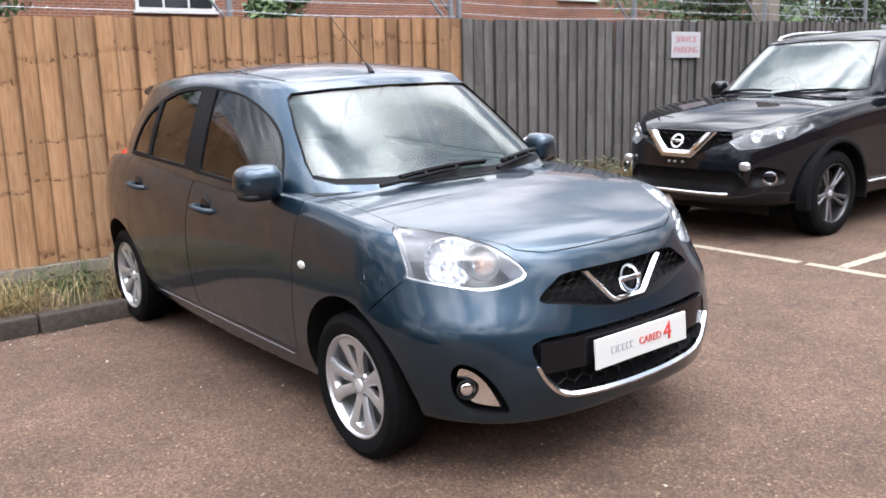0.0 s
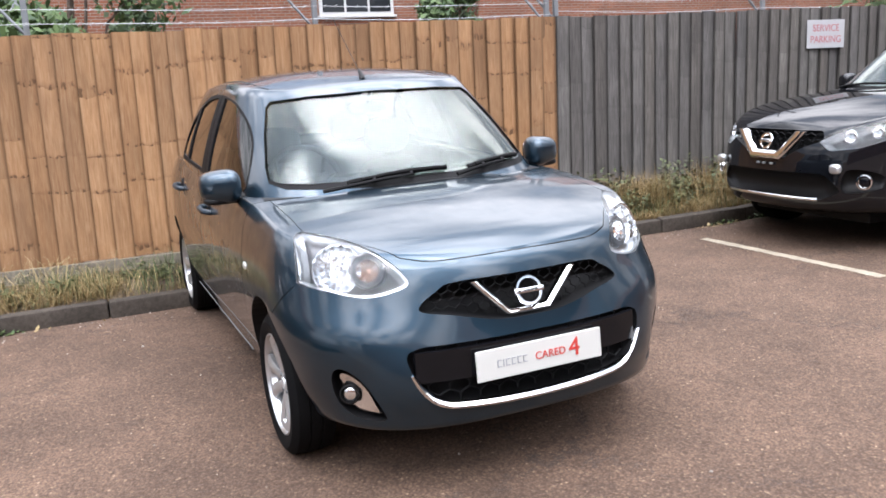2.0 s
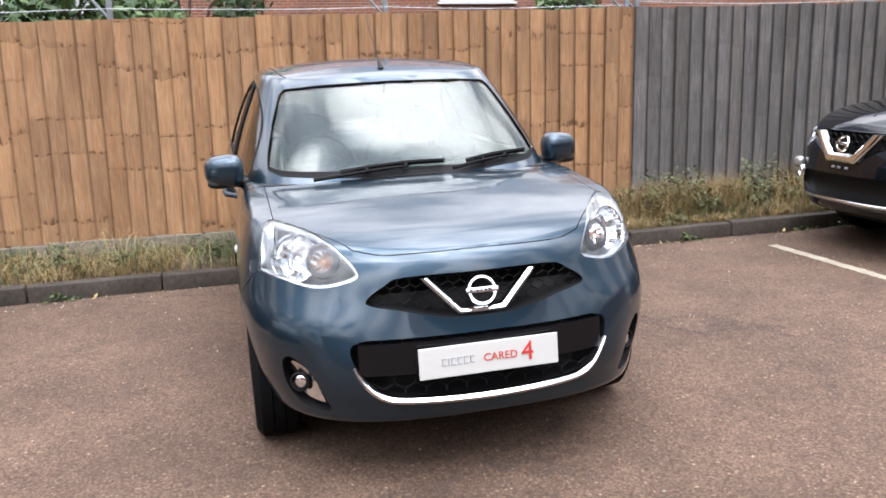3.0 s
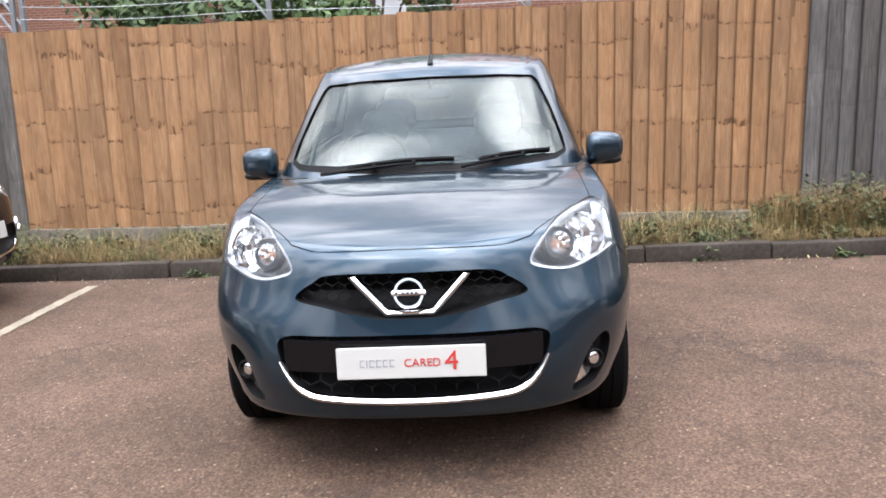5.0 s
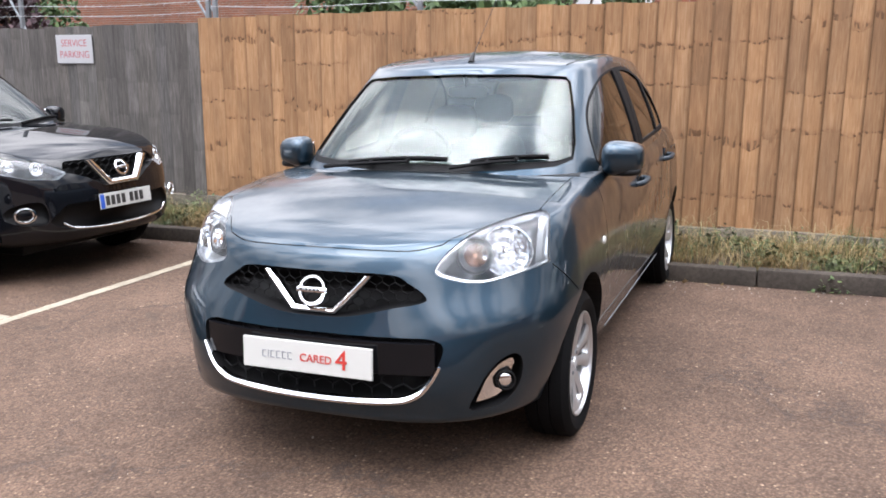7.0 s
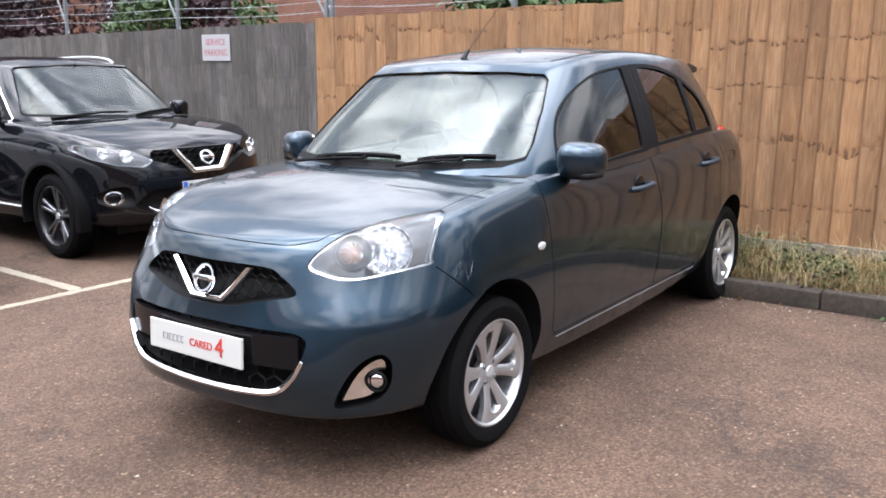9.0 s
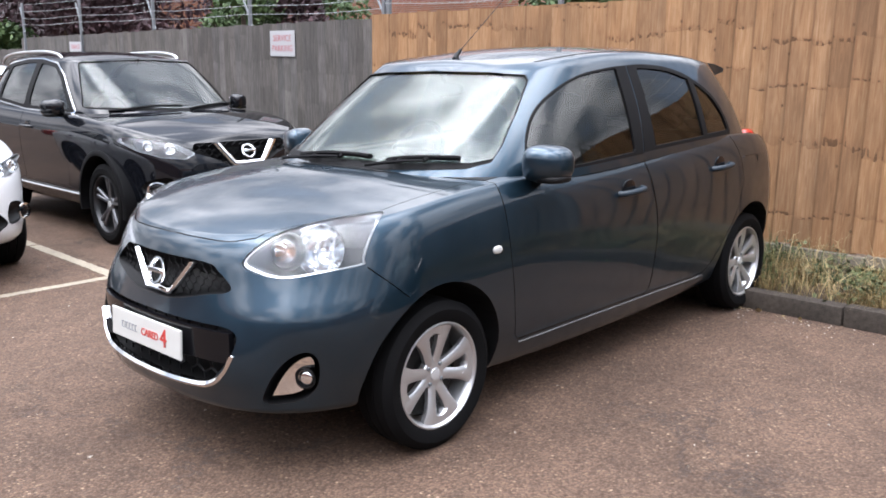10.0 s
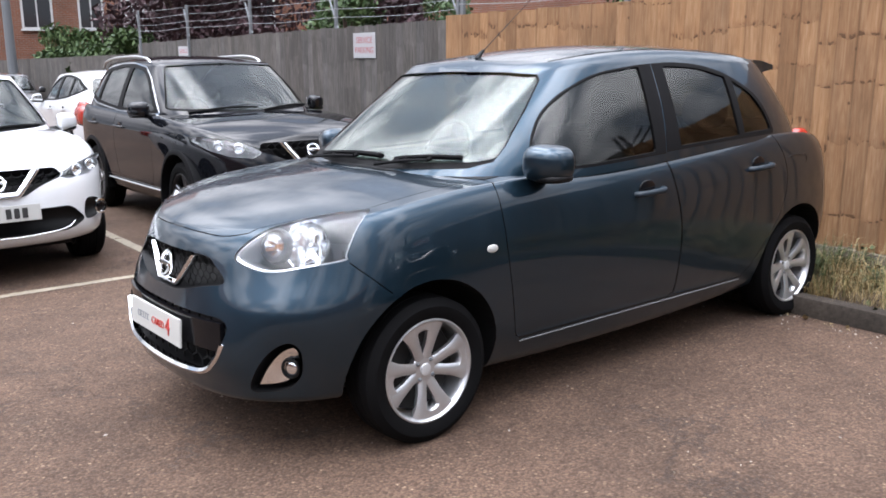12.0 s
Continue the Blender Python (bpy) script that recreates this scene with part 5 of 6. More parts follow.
    for x0, x1, z0, z1 in ((-0.47, 0.135, 1.028, 1.062), (0.165, 0.565, 1.040, 1.072)):
        bm = bmesh.new()
        us = np.linspace(0, 1, 11)
        arm, blade = [], []
        for u in us:
            x = x0 + (x1 - x0) * u
            za = z0 + (z1 - z0) * math.sin(math.pi * 0.62 * u)
            arm.append((x, pr.front(x, za) - 0.040, za + 0.004))
            zb = za + 0.010
            blade.append((x, pr.front(x, zb) - 0.014, zb + 0.004))
        tube(bm, arm[:8], 0.010, 6, 0.006)
        tube(bm, blade[2:], 0.0125, 6)
        for k in (4, 7):
            tube(bm, [arm[k], blade[k]], 0.010, 5)
        tube(bm, [(p[0], p[1] - 0.012, p[2] + 0.004) for p in blade[3:]], 0.009, 6)
        part("wiper", bm, M_NET, root)
    pr.done()
    # roof ditches, from the corners of the windscreen to the tail
    pr = Probe(dome)
    for sg in (1, -1):
        pts = []
        for x, y in spline([(0.500, 0.935), (0.520, 1.05), (0.530, 1.4), (0.528, 1.9), (0.505, 2.45)], 6, closed=False):
            p, nrm = pr.at((x * sg, y, 3), (0, 0, -1))
            if p is not None:
                pts.append(p - nrm * 0.0005)
        bm = bmesh.new()
        tube(bm, pts, 0.0035, 6)
        part("roof_joint", bm, M_PLASTIC, root)
    pr.done()


GRILLE = spline([(-0.415, 0.690), (-0.345, 0.748), (-0.27, 0.774), (0.0, 0.778), (0.27, 0.774), (0.345, 0.748), (0.415, 0.690), (0.30, 0.662), (0.14, 0.628), (0.0, 0.622), (-0.14, 0.628), (-0.30, 0.662)], 5)
INTAKE = rounded([(-0.495, 0.545), (-0.44, 0.568), (0.44, 0.568), (0.495, 0.545), (0.468, 0.455), (0.37, 0.352), (0.0, 0.332), (-0.37, 0.352), (-0.468, 0.455)], 0.04)
FWIN = spline([(0.600, 1.045), (0.655, 1.155), (0.760, 1.262), (0.925, 1.352), (1.130, 1.416), (1.400, 1.448)], 5, closed=False) + [(1.428, 1.445), (1.396, 1.060), (1.380, 1.045), (0.95, 1.024), (0.62, 1.020)]
RWIN = [(1.585, 1.062), (1.606, 1.440), (1.62, 1.449)] + spline([(1.72, 1.448), (1.92, 1.432), (2.112, 1.388)], 4, closed=False) + [(2.100, 1.086), (2.085, 1.080)]
QWIN = [(2.142, 1.090), (2.160, 1.366)] + spline([(2.20, 1.352), (2.31, 1.290), (2.385, 1.200), (2.418, 1.110)], 4, closed=False) + [(2.412, 1.096)]
SUR_F = grown(FWIN, 0.007)[:-5] + [(1.519, 1.462), (1.504, 1.25), (1.462, 1.034)] + grown(FWIN, 0.010)[-2:]
SUR_R = spline([(1.47, 1.040), (1.512, 1.25), (1.527, 1.462)], 4, closed=False) + spline([(1.62, 1.466), (1.75, 1.464), (1.93, 1.448), (2.13, 1.400), (2.33, 1.300), (2.41, 1.200), (2.445, 1.090)], 4, closed=False) + [(2.43, 1.074), (2.1, 1.066), (1.58, 1.046)]
DOOR_F = spline([(0.352, 1.06), (0.358, 0.90), (0.376, 0.70), (0.415, 0.48), (0.445, 0.345)], 4, closed=False) + [(0.475, 0.320), (1.50, 0.315), (1.535, 0.335)] + spline([(1.545, 0.45), (1.540, 0.66), (1.500, 0.86), (1.445, 1.06)], 4, closed=False)
DOOR_R = spline([(1.455, 1.085), (1.510, 0.86), (1.551, 0.66), (1.556, 0.45)], 4, closed=False) + [(1.546, 0.335), (1.58, 0.315), (2.06, 0.307), (2.14, 0.315)] + spline([(2.20, 0.36), (2.30, 0.48), (2.42, 0.63), (2.485, 0.78), (2.478, 0.93), (2.40, 1.09)], 4, closed=False)
BONNET = spline([(0.0, -0.676), (0.16, -0.668), (0.33, -0.636), (0.435, -0.582)], 4, closed=False) + spline([(0.458, -0.552), (0.548, -0.428), (0.640, -0.335), (0.680, -0.250), (0.682, 0.0), (0.680, 0.345)], 4, closed=False) + [(0.62, 0.295), (0.45, 0.225), (0.25, 0.180), (0.0, 0.165)]
SCREEN = [(-0.652, 1.066), (-0.60, 1.044)] + [(x, 1.022 + 0.03 * (x / 0.6) ** 2) for x in (-0.4, -0.2, 0.0, 0.2, 0.4)] + [(0.60, 1.044), (0.652, 1.066), (0.644, 1.13), (0.600, 1.27), (0.548, 1.395), (0.520, 1.422), (0.35, 1.434), (0.0, 1.440), (-0.35, 1.434), (-0.520, 1.422), (-0.548, 1.395), (-0.600, 1.27), (-0.644, 1.13)]

def hatch_form(x, y, z):
    """A pocket round each fog lamp, and a fuller roll of the bumper between lamp and intake."""
    if y > -0.15:
        return x, y
    pocket = math.exp(-((x - 0.68) / 0.085) ** 2 - ((z - 0.40) / 0.105) ** 2)
    roll = math.exp(-((x - 0.64) / 0.26) ** 2 - ((z - 0.615) / 0.075) ** 2)
    chin = math.exp(-((x - 0.62) / 0.22) ** 2 - ((z - 0.275) / 0.04) ** 2)
    d = 0.016 * roll + 0.008 * chin - 0.026 * pocket
    return x + 0.55 * d * min(1.0, x / 0.5), y - 0.83 * d


HATCH = dict(
    name="hatchback_car", label="blue-grey metallic five-door hatchback parked nose-out on asphalt",
    at=pose(-0.013, 0.0, -0.014, 0, -1.3, 1.7), paint=M_BLUE,
    fine=True, W=0.806, flare=0.018, rear_wide=0.014, yf=-0.80, yr=3.28, nf=2.6, nf_low=2.85, nr=5.0, yc1=-0.10, yc2=2.15, axles=(-0.03, 2.65), wheel_r=0.297, rim_r=0.208, track=0.818, tyre_w=0.18, arch=0.357,
    levels=((0.0, -0.14, 0.16, 2.9), (0.03, -0.085, 0.068, 2.9), (0.09, -0.045, 0.027, 2.9), (0.20, -0.013, 0.006, 2.87), (0.34, 0.006, 0.0, 2.84), (0.46, 0.017, 0.012, 2.72), (0.56, 0.022, 0.03, 2.55), (0.66, 0.023, 0.046, 2.38), (0.75, 0.019, 0.058, 2.26), (0.82, 0.011, 0.068, 2.18), (0.88, 0.001, 0.079, 2.12), (0.93, -0.012, 0.092, 2.08), (0.97, -0.028, 0.108, 2.04), (1.0, -0.046, 0.130, 2.02)),
    z0=((-0.9, 0.222), (-0.5, 0.225), (0.2, 0.185), (2.2, 0.185), (3.1, 0.25)),
    zs=((-0.72, 0.850), (-0.5, 0.892), (-0.25, 0.933), (0.05, 0.972), (0.40, 0.998), (1.0, 1.004), (1.6, 1.03), (2.3, 1.065), (2.75, 1.06), (3.05, 1.02)),
    zc=((-0.672, 0.861), (-0.60, 0.893), (-0.45, 0.934), (-0.25, 0.973), (0.0, 1.007), (0.2, 1.025), (0.5, 1.04), (1.5, 1.04), (3.0, 1.05)),
    dome=dict(Wb=0.765, Wt=0.580, nb=3.9, nt=4.0, yf=0.165, yr=3.10, yft=0.835, yrt=2.74, yc1=1.35, yc2=1.95,
              zb=((0.0, 0.955), (0.4, 0.965), (1.0, 0.975), (1.6, 1.0), (2.3, 1.03), (3.0, 1.0)),
              ze=((0.78, 1.432), (1.0, 1.458), (1.5, 1.494), (2.0, 1.488), (2.5, 1.452), (2.8, 1.42)),
              zc=((0.8, 1.452), (0.96, 1.478), (1.3, 1.526), (1.7, 1.544), (2.2, 1.532), (2.8, 1.47))),
    windscreen=SCREEN, rear_screen=rounded([(-0.55, 1.12), (0.55, 1.12), (0.46, 1.37), (-0.46, 1.37)], 0.06),
    windows=(FWIN, RWIN, QWIN), surrounds=(SUR_F, SUR_R),
    openings=((GRILLE, -0.62), (INTAKE, -0.66)),
    recesses=((FOG_PTS, (0.55, -0.83, 0), 0.12, M_PLASTIC),),
    headlight=dict(pts=HEAD_PTS, d=(0.50, -0.72, 0.48), rim=0.0085, tip=0.9, inside=hatch_lamp),
    bonnet=BONNET, bonnet_low=0.80, doors=(("front_door", DOOR_F), ("rear_door", DOOR_R)),
    grooves=([(0.752, -0.335, 0.762), (0.80, -0.275, 0.705), (0.84, -0.22, 0.650)],),
    cowl=[(0.70, 0.355), (0.62, 0.303), (0.45, 0.233), (0.25, 0.188), (0.0, 0.173), (-0.25, 0.188), (-0.45, 0.233), (-0.62, 0.303), (-0.70, 0.355), (-0.68, 0.62), (0.0, 0.42), (0.68, 0.62)],
    mirror=(0.850, 0.605, 1.062, 0.97),
    handles=((1.300, 0.868), (2.225, 0.908)),
    handle_mat=M_HANDLE, extras=hatch_extras, form=hatch_form,
)
hatchback = build_car(HATCH)


# ---- the neighbouring cars ----
def on_slope(x, y, rz):
    return Matrix.Translation((x, y, ground_z(x))) @ Matrix.Rotation(radians(-SLOPE), 4, "Y") @ Matrix.Rotation(radians(rz), 4, "Z")


def slim_lamp_inside(scale):
    sx, sy, sz = scale

    def inside(lamp, sg, skin):
        for c, r in (((0.60, -0.70, 0.862), 0.042), ((0.73, -0.575, 0.885), 0.038)):
            bm = bmesh.new()
            lathe(bm, [(0.012, r * 1.1), (0.016, r), (0.0, r * 0.92), (-0.01, r * 0.5), (-0.006, 0.001)], 24, "z", cap=False)
            ob = part("projector", bm, M_REFLECT, lamp, "bright lamp projector", smooth=50)
            ob.matrix_basis = Matrix.Translation((c[0] * sx * sg, c[1] * sy, c[2] * sz)) @ Vector((0.4 * sg, -0.9, 0.15)).to_track_quat("Z", "Y").to_matrix().to_4x4()
    return inside


def road_car(name, label, at, coat, scale, wheel_r, rim_r, style, opts):
    """A high-built car: one set of forms, stretched along x, y and z."""
    sx, sy, sz = scale
    cs = opts.get("cab", 0.0)
    low_lamp = opts.get("low_lamp", 0.0)

    def X(pts):
        return [(x * sx, y * sy, z * sz) for x, y, z in pts]

    def XZ(pts):
        return [(x * sx, z * sz) for x, z in pts]

    def YZ(pts):
        return [(y * sy, z * sz) for y, z in pts]

    def XY(pts):
        return [(x * sx, y * sy) for x, y in pts]

    up = XZ(rounded([(-0.47, 0.835), (-0.43, 0.905), (0.43, 0.905), (0.47, 0.835), (0.30, 0.775), (0.17, 0.700), (-0.17, 0.700), (-0.30, 0.775)], 0.03))
    low = XZ(rounded([(-0.50, 0.60), (0.50, 0.60), (0.62, 0.47), (0.48, 0.40), (-0.48, 0.40), (-0.62, 0.47)], 0.05))
    fog = X([(0.66, -0.80, 0.625), (0.80, -0.66, 0.60), (0.84, -0.60, 0.52), (0.78, -0.70, 0.47), (0.64, -0.82, 0.47)])
    fwin = YZ(rounded([(0.95 - cs, 1.150), (1.10 - cs, 1.27), (1.32 - cs, 1.435), (1.55 - cs, 1.545), (1.82, 1.590), (1.79, 1.165)], 0.06))
    rwin = YZ(rounded([(1.90, 1.170), (1.93, 1.592), (2.20, 1.592), (2.60, 1.560), (2.64, 1.230)], 0.05))
    qwin = YZ(rounded([(2.70, 1.245), (2.68, 1.550), (2.88, 1.510), (3.16, 1.36), (3.05, 1.31)], 0.04))
    sur = YZ(rounded([(0.86 - cs, 1.128), (1.06 - cs, 1.29), (1.29 - cs, 1.46), (1.54 - cs, 1.575), (1.84, 1.622), (2.2, 1.624), (2.62, 1.592), (2.9, 1.54), (3.26, 1.35), (3.06, 1.275), (2.66, 1.205), (1.85, 1.142)], 0.03))
    front_door = YZ(rounded([(0.66, 1.14), (0.68, 0.80), (0.74, 0.44), (1.83, 0.44), (1.87, 0.75), (1.83, 1.16)], 0.05))
    rear_door = YZ(rounded([(1.845, 1.165), (1.885, 0.75), (1.845, 0.44), (2.40, 0.44), (2.62, 0.70), (2.84, 0.85), (2.82, 1.19)], 0.05))
    bon = XY(spline([(0.0, -0.865), (0.25, -0.850), (0.48, -0.790), (0.60, -0.700)], 3, closed=False) + spline([(0.66, -0.600), (0.73, -0.42), (0.76, -0.1), (0.78, 0.50 - cs)], 3, closed=False) + [(0.60, 0.42 - cs), (0.0, 0.30 - cs)])
    scr = XZ(rounded([(-0.74, 1.165), (0.0, 1.12), (0.74, 1.165), (0.64, 1.43), (0.57, 1.590), (0.0, 1.612), (-0.57, 1.590), (-0.64, 1.43)], 0.035))

    def extras(root, P, skin, dome):
        yf = P["yf"]
        bm = bmesh.new()
        hex_net(bm, up, lambda x: front_y(P, x, 0.06) + 0.035, 0.07, 0.004)
        part("grille", bm, M_NET, root)
        part("grille_v", v_strip(bmesh.new(), opts.get("v_tip", 0.275) * sx, 0.135 * sx, opts.get("v_width", 0.062), 0.905 * sz, 0.725 * sz, yf + 0.035, yf - 0.010, 0.035), M_CHROME, root, "chrome grille strip", smooth=50)
        badge(root, yf + 0.010, 0.825 * sz, 0.062)
        if opts.get("plate"):
            plate(root, yf - 0.012, 0.585 * sz, style=opts["plate"])
        else:
            # bare bracket screws
            bm = bmesh.new()
            for x in (-0.07, -0.01, 0.07):
                box(bm, x - 0.012, x + 0.012, yf - 0.016, yf, 0.655 * sz - 0.008, 0.655 * sz + 0.008, 0.003)
            part("plate_screws", bm, M_STEEL, root)
        # lower strip
        bm = bmesh.new()
        line = [(x * sx, z * sz) for x, z in ((-0.52, 0.46), (-0.44, 0.415), (-0.2, 0.392), (0.0, 0.388), (0.2, 0.392), (0.44, 0.415), (0.52, 0.46))] if opts.get("curved") else [(x * sx, 0.405 * sz) for x in (-0.46, -0.25, 0.0, 0.25, 0.46)]
        line = spline(line, 4, closed=False)
        tube(bm, [(x, front_y(P, x, 0.02) - 0.006, z) for x, z in line], opts.get("strip", 0.014), 8)
        part("chrome_lip", bm, M_CHROME, root, "chrome lower strip", smooth=50)
        for sg in (1, -1):
            bm = bmesh.new()
            r = 0.045
            lathe(bm, [(0.0, r * 1.25), (0.012, r * 1.22), (0.014, r * 1.05), (-0.004, r), (-0.012, r * 0.6), (-0.008, 0.001)], 28, "z", cap=False)
            f = part("fog_lamp", bm, M_CHROME, root, "round fog lamp with chrome ring", smooth=50)
            wide = opts.get("fog_wide", 1.0)
            f.matrix_basis = Matrix.Translation((0.745 * sx * sg, -0.715 * sy, 0.545 * sz)) @ Vector((0.45 * sg, -0.9, 0)).to_track_quat("Z", "Y").to_matrix().to_4x4() @ Matrix.Diagonal((wide, 1.0, 1.0, 1))
            bm = bmesh.new()
            blob(bm, (0, 0, 0.0), (r * 0.85, r * 0.85, 0.012), 2.2)
            g = part("fog_lens", bm, M_GLOSSBLACK, f, smooth=60)
            if opts.get("washers"):
                bm = bmesh.new()
                blob(bm, (0.60 * sx * sg, -0.842 * sy, 0.640 * sz), (0.045, 0.03, 0.036), 3)
                part("lamp_washer", bm, M_ALLOY, root, smooth=60)
            # cladding round the arches
            if opts.get("cladding"):
                for y in P["axles"]:
                    bm = bmesh.new()
                    rr = P["arch"]
                    rows = []
                    for k in range(25):
                        a = radians(-12 + 204 * k / 24)
                        c, s_ = math.cos(a), math.sin(a)
                        zc = wheel_r + 0.005
                        rows.append([bm.verts.new((sg * xx, y + rad * c, zc + rad * s_)) for xx, rad in ((P["W"] - 0.07, rr - 0.004), (P["W"] + 0.034, rr - 0.004), (P["W"] + 0.038, rr + 0.015), (P["W"] + 0.026, rr + 0.042), (P["W"] - 0.07, rr + 0.042))])
                    for a, b in zip(rows, rows[1:]):
                        for i in range(5):
                            bm.faces.new((a[i], a[(i + 1) % 5], b[(i + 1) % 5], b[i]))
                    bm.faces.new(rows[0][::-1])
                    bm.faces.new(rows[-1])
                    part("arch_cladding", bm, M_NET, root, smooth=50)
            bm = bmesh.new()
            tube(bm, [(sg * (P["W"] + 0.004), 0.50 * sy, 0.40 * sz), (sg * (P["W"] + 0.010), 1.4 * sy, 0.40 * sz), (sg * (P["W"] + 0.006), 2.25 * sy, 0.40 * sz)], 0.012, 6)
            part("sill_strip", bm, M_CHROME if opts.get("rails") else M_PLASTIC, root)
            # chrome line under the windows
            if opts.get("rails"):
                rail = [(0.60 * sx * sg, y * sy, z * sz) for y, z in ((1.40, 1.622), (1.52, 1.668), (1.9, 1.696), (2.6, 1.690), (2.95, 1.655), (3.06, 1.59))]
                bm = bmesh.new()
                tube(bm, spline(rail, 5, closed=False), 0.015, 8)
                part("roof_rail", bm, M_ALLOY, root, "silver roof rail", smooth=60)
            bm = bmesh.new()
            blob(bm, (0.78 * sx * sg, 3.46 * sy, 1.02 * sz), (0.085 * sx, 0.19, 0.12), 3)
            part("tail_lamp", bm, M_TAILRED, root, "red tail lamp", smooth=60)
        pr = Probe(dome)
        for x0, x1 in ((-0.62, 0.02), (0.08, 0.64)):
            bm = bmesh.new()
            pts = []
            for u in np.linspace(0, 1, 8):
                x, z = (x0 + (x1 - x0) * u) * sx, (1.140 + 0.035 * math.sin(2.2 * u)) * sz
                pts.append((x, pr.front(x, z) - 0.016, z + 0.006))
            tube(bm, pts, 0.011, 6)
            part("wiper", bm, M_NET, root)
        pr.done()

    P = dict(
        name=name, label=label, at=at, paint=coat, group="parked cars",
        W=0.885 * sx, yf=-0.93 * sy, yr=3.66 * sy, nf=3.1, nr=3.6, yc1=0.30 * sy, yc2=2.6 * sy, axles=(0.0, 2.70 * sy),
        wheel_r=wheel_r, rim_r=rim_r, track=0.885 * sx, tyre_w=0.22, arch=wheel_r + 0.065, rim=style,
        levels=((0.0, -0.10, 0.16), (0.04, -0.035, 0.07), (0.10, -0.010, 0.03), (0.22, 0.0, 0.0), (0.36, 0.005, 0.0), (0.5, 0.012, 0.004), (0.62, 0.018, 0.012), (0.72, 0.022, 0.022), (0.80, 0.020, 0.034), (0.87, 0.010, 0.052), (0.93, -0.008, 0.078), (0.97, -0.025, 0.10), (1.0, -0.045, 0.125)),
        flare=0.02,
        z0=((-1.0, 0.30 * sz), (-0.5, 0.28 * sz), (0.3, 0.27 * sz), (2.6, 0.27 * sz), (3.7, 0.33 * sz)),
        zs=tuple((y * sy, z * sz) for y, z in ((-0.82, 0.905), (-0.6, 0.965), (-0.3, 1.030), (0.1, 1.075), (0.5, 1.100), (1.2, 1.112), (1.9, 1.13), (2.7, 1.16), (3.3, 1.17), (3.7, 1.1))),
        zc=tuple((y * sy, z * sz) for y, z in ((-0.80, 0.950), (-0.62, 1.015), (-0.35, 1.070), (-0.05, 1.110), (0.3, 1.140), (0.6, 1.16), (1.8, 1.17), (3.6, 1.17))),
        dome=dict(Wb=0.835 * sx, Wt=0.610 * sx, yf=(0.22 - cs) * sy, yr=3.60 * sy, yft=(1.15 - cs) * sy, yrt=3.12 * sy, yc1=1.6 * sy, yc2=2.4 * sy, swell=0.0,
                  zb=tuple((y * sy, z * sz) for y, z in ((0.0, 1.06), (0.6, 1.08), (1.4, 1.09), (2.2, 1.12), (3.6, 1.12))),
                  ze=tuple((y * sy, z * sz) for y, z in ((1.1, 1.602), (1.5, 1.632), (2.0, 1.650), (2.6, 1.640), (3.2, 1.58))),
                  zc=tuple((y * sy, z * sz) for y, z in ((1.1, 1.628), (1.4, 1.668), (2.0, 1.705), (2.6, 1.698), (3.2, 1.63)))),
        windscreen=scr, rear_screen=XZ(rounded([(-0.60, 1.25), (0.60, 1.25), (0.5, 1.54), (-0.5, 1.54)], 0.06)),
        windows=(fwin, rwin, qwin), surrounds=(sur,),
        openings=((up, (-0.93 + 0.17) * sy), (low, (-0.93 + 0.14) * sy)),
        recesses=((fog, (0.6, -0.8, 0), 0.10, M_PLASTIC),),
        headlight=dict(pts=X([(0.445, -0.85, 0.838), (0.52, -0.82, 0.805 - low_lamp), (0.68, -0.70, 0.822 - low_lamp), (0.80, -0.52, 0.862 - 0.6 * low_lamp), (0.875, -0.30, 0.930), (0.855, -0.30, 0.962), (0.72, -0.55, 0.942), (0.56, -0.745, 0.905)]), d=(0.45, -0.80, 0.32), r=0.03, rim=0.0065, inside=slim_lamp_inside(scale)),
        bonnet=bon, bonnet_low=0.85 * sz, doors=(("front_door", front_door), ("rear_door", rear_door)),
        cowl=XY([(x, y - cs) for x, y in ((0.78, 0.515), (0.60, 0.435), (0.0, 0.315), (-0.60, 0.435), (-0.78, 0.515), (-0.74, 0.82), (0.0, 0.62), (0.74, 0.82))]),
        mirror=(0.955 * sx, (0.93 - cs) * sy, 1.175 * sz, 0.94),
        handles=((1.66 * sy, 0.975 * sz), (2.60 * sy, 0.985 * sz)),
        extras=extras, glass=opts.get("glass", M_DARKGLASS), chrome_line=opts.get("chrome_line", False),
    )
    return build_car(P)


road_car("suv_car", "black four-by-four with chrome front strip beside the hatchback", on_slope(4.36, 1.80, -90), M_BLACKCAR, (1.0, 1.0, 1.0), 0.355, 0.245, "dark", dict(washers=True, cladding=True, rails=True, v_width=0.072, v_tip=0.31, low_lamp=0.045, glass=M_GLASS))
road_car("suv_car", "black crossover car with silver roof rails beside the fence", on_slope(-4.05, 1.70, 90), M_BLACKCAR, (0.985, 0.945, 0.96), 0.345, 0.240, "dark", dict(plate="blue", cladding=True, rails=True, chrome_line=True, cab=0.11, low_lamp=0.028, v_width=0.048, curved=True, strip=0.009, fog_wide=1.35))
road_car("family_car", "white family hatchback parked beside the black crossover", on_slope(-3.96, -0.80, 90), M_WHITECAR, (0.965, 0.945, 0.895), 0.320, 0.220, "dark", dict(plate="bars", v_width=0.044, curved=True, strip=0.006))
road_car("family_car", "white family car seen from behind with red lamps", on_slope(-14.6, 2.75, -90), M_WHITECAR, (0.965, 0.945, 0.895), 0.320, 0.220, "dark", dict(plate="bars", v_width=0.044))
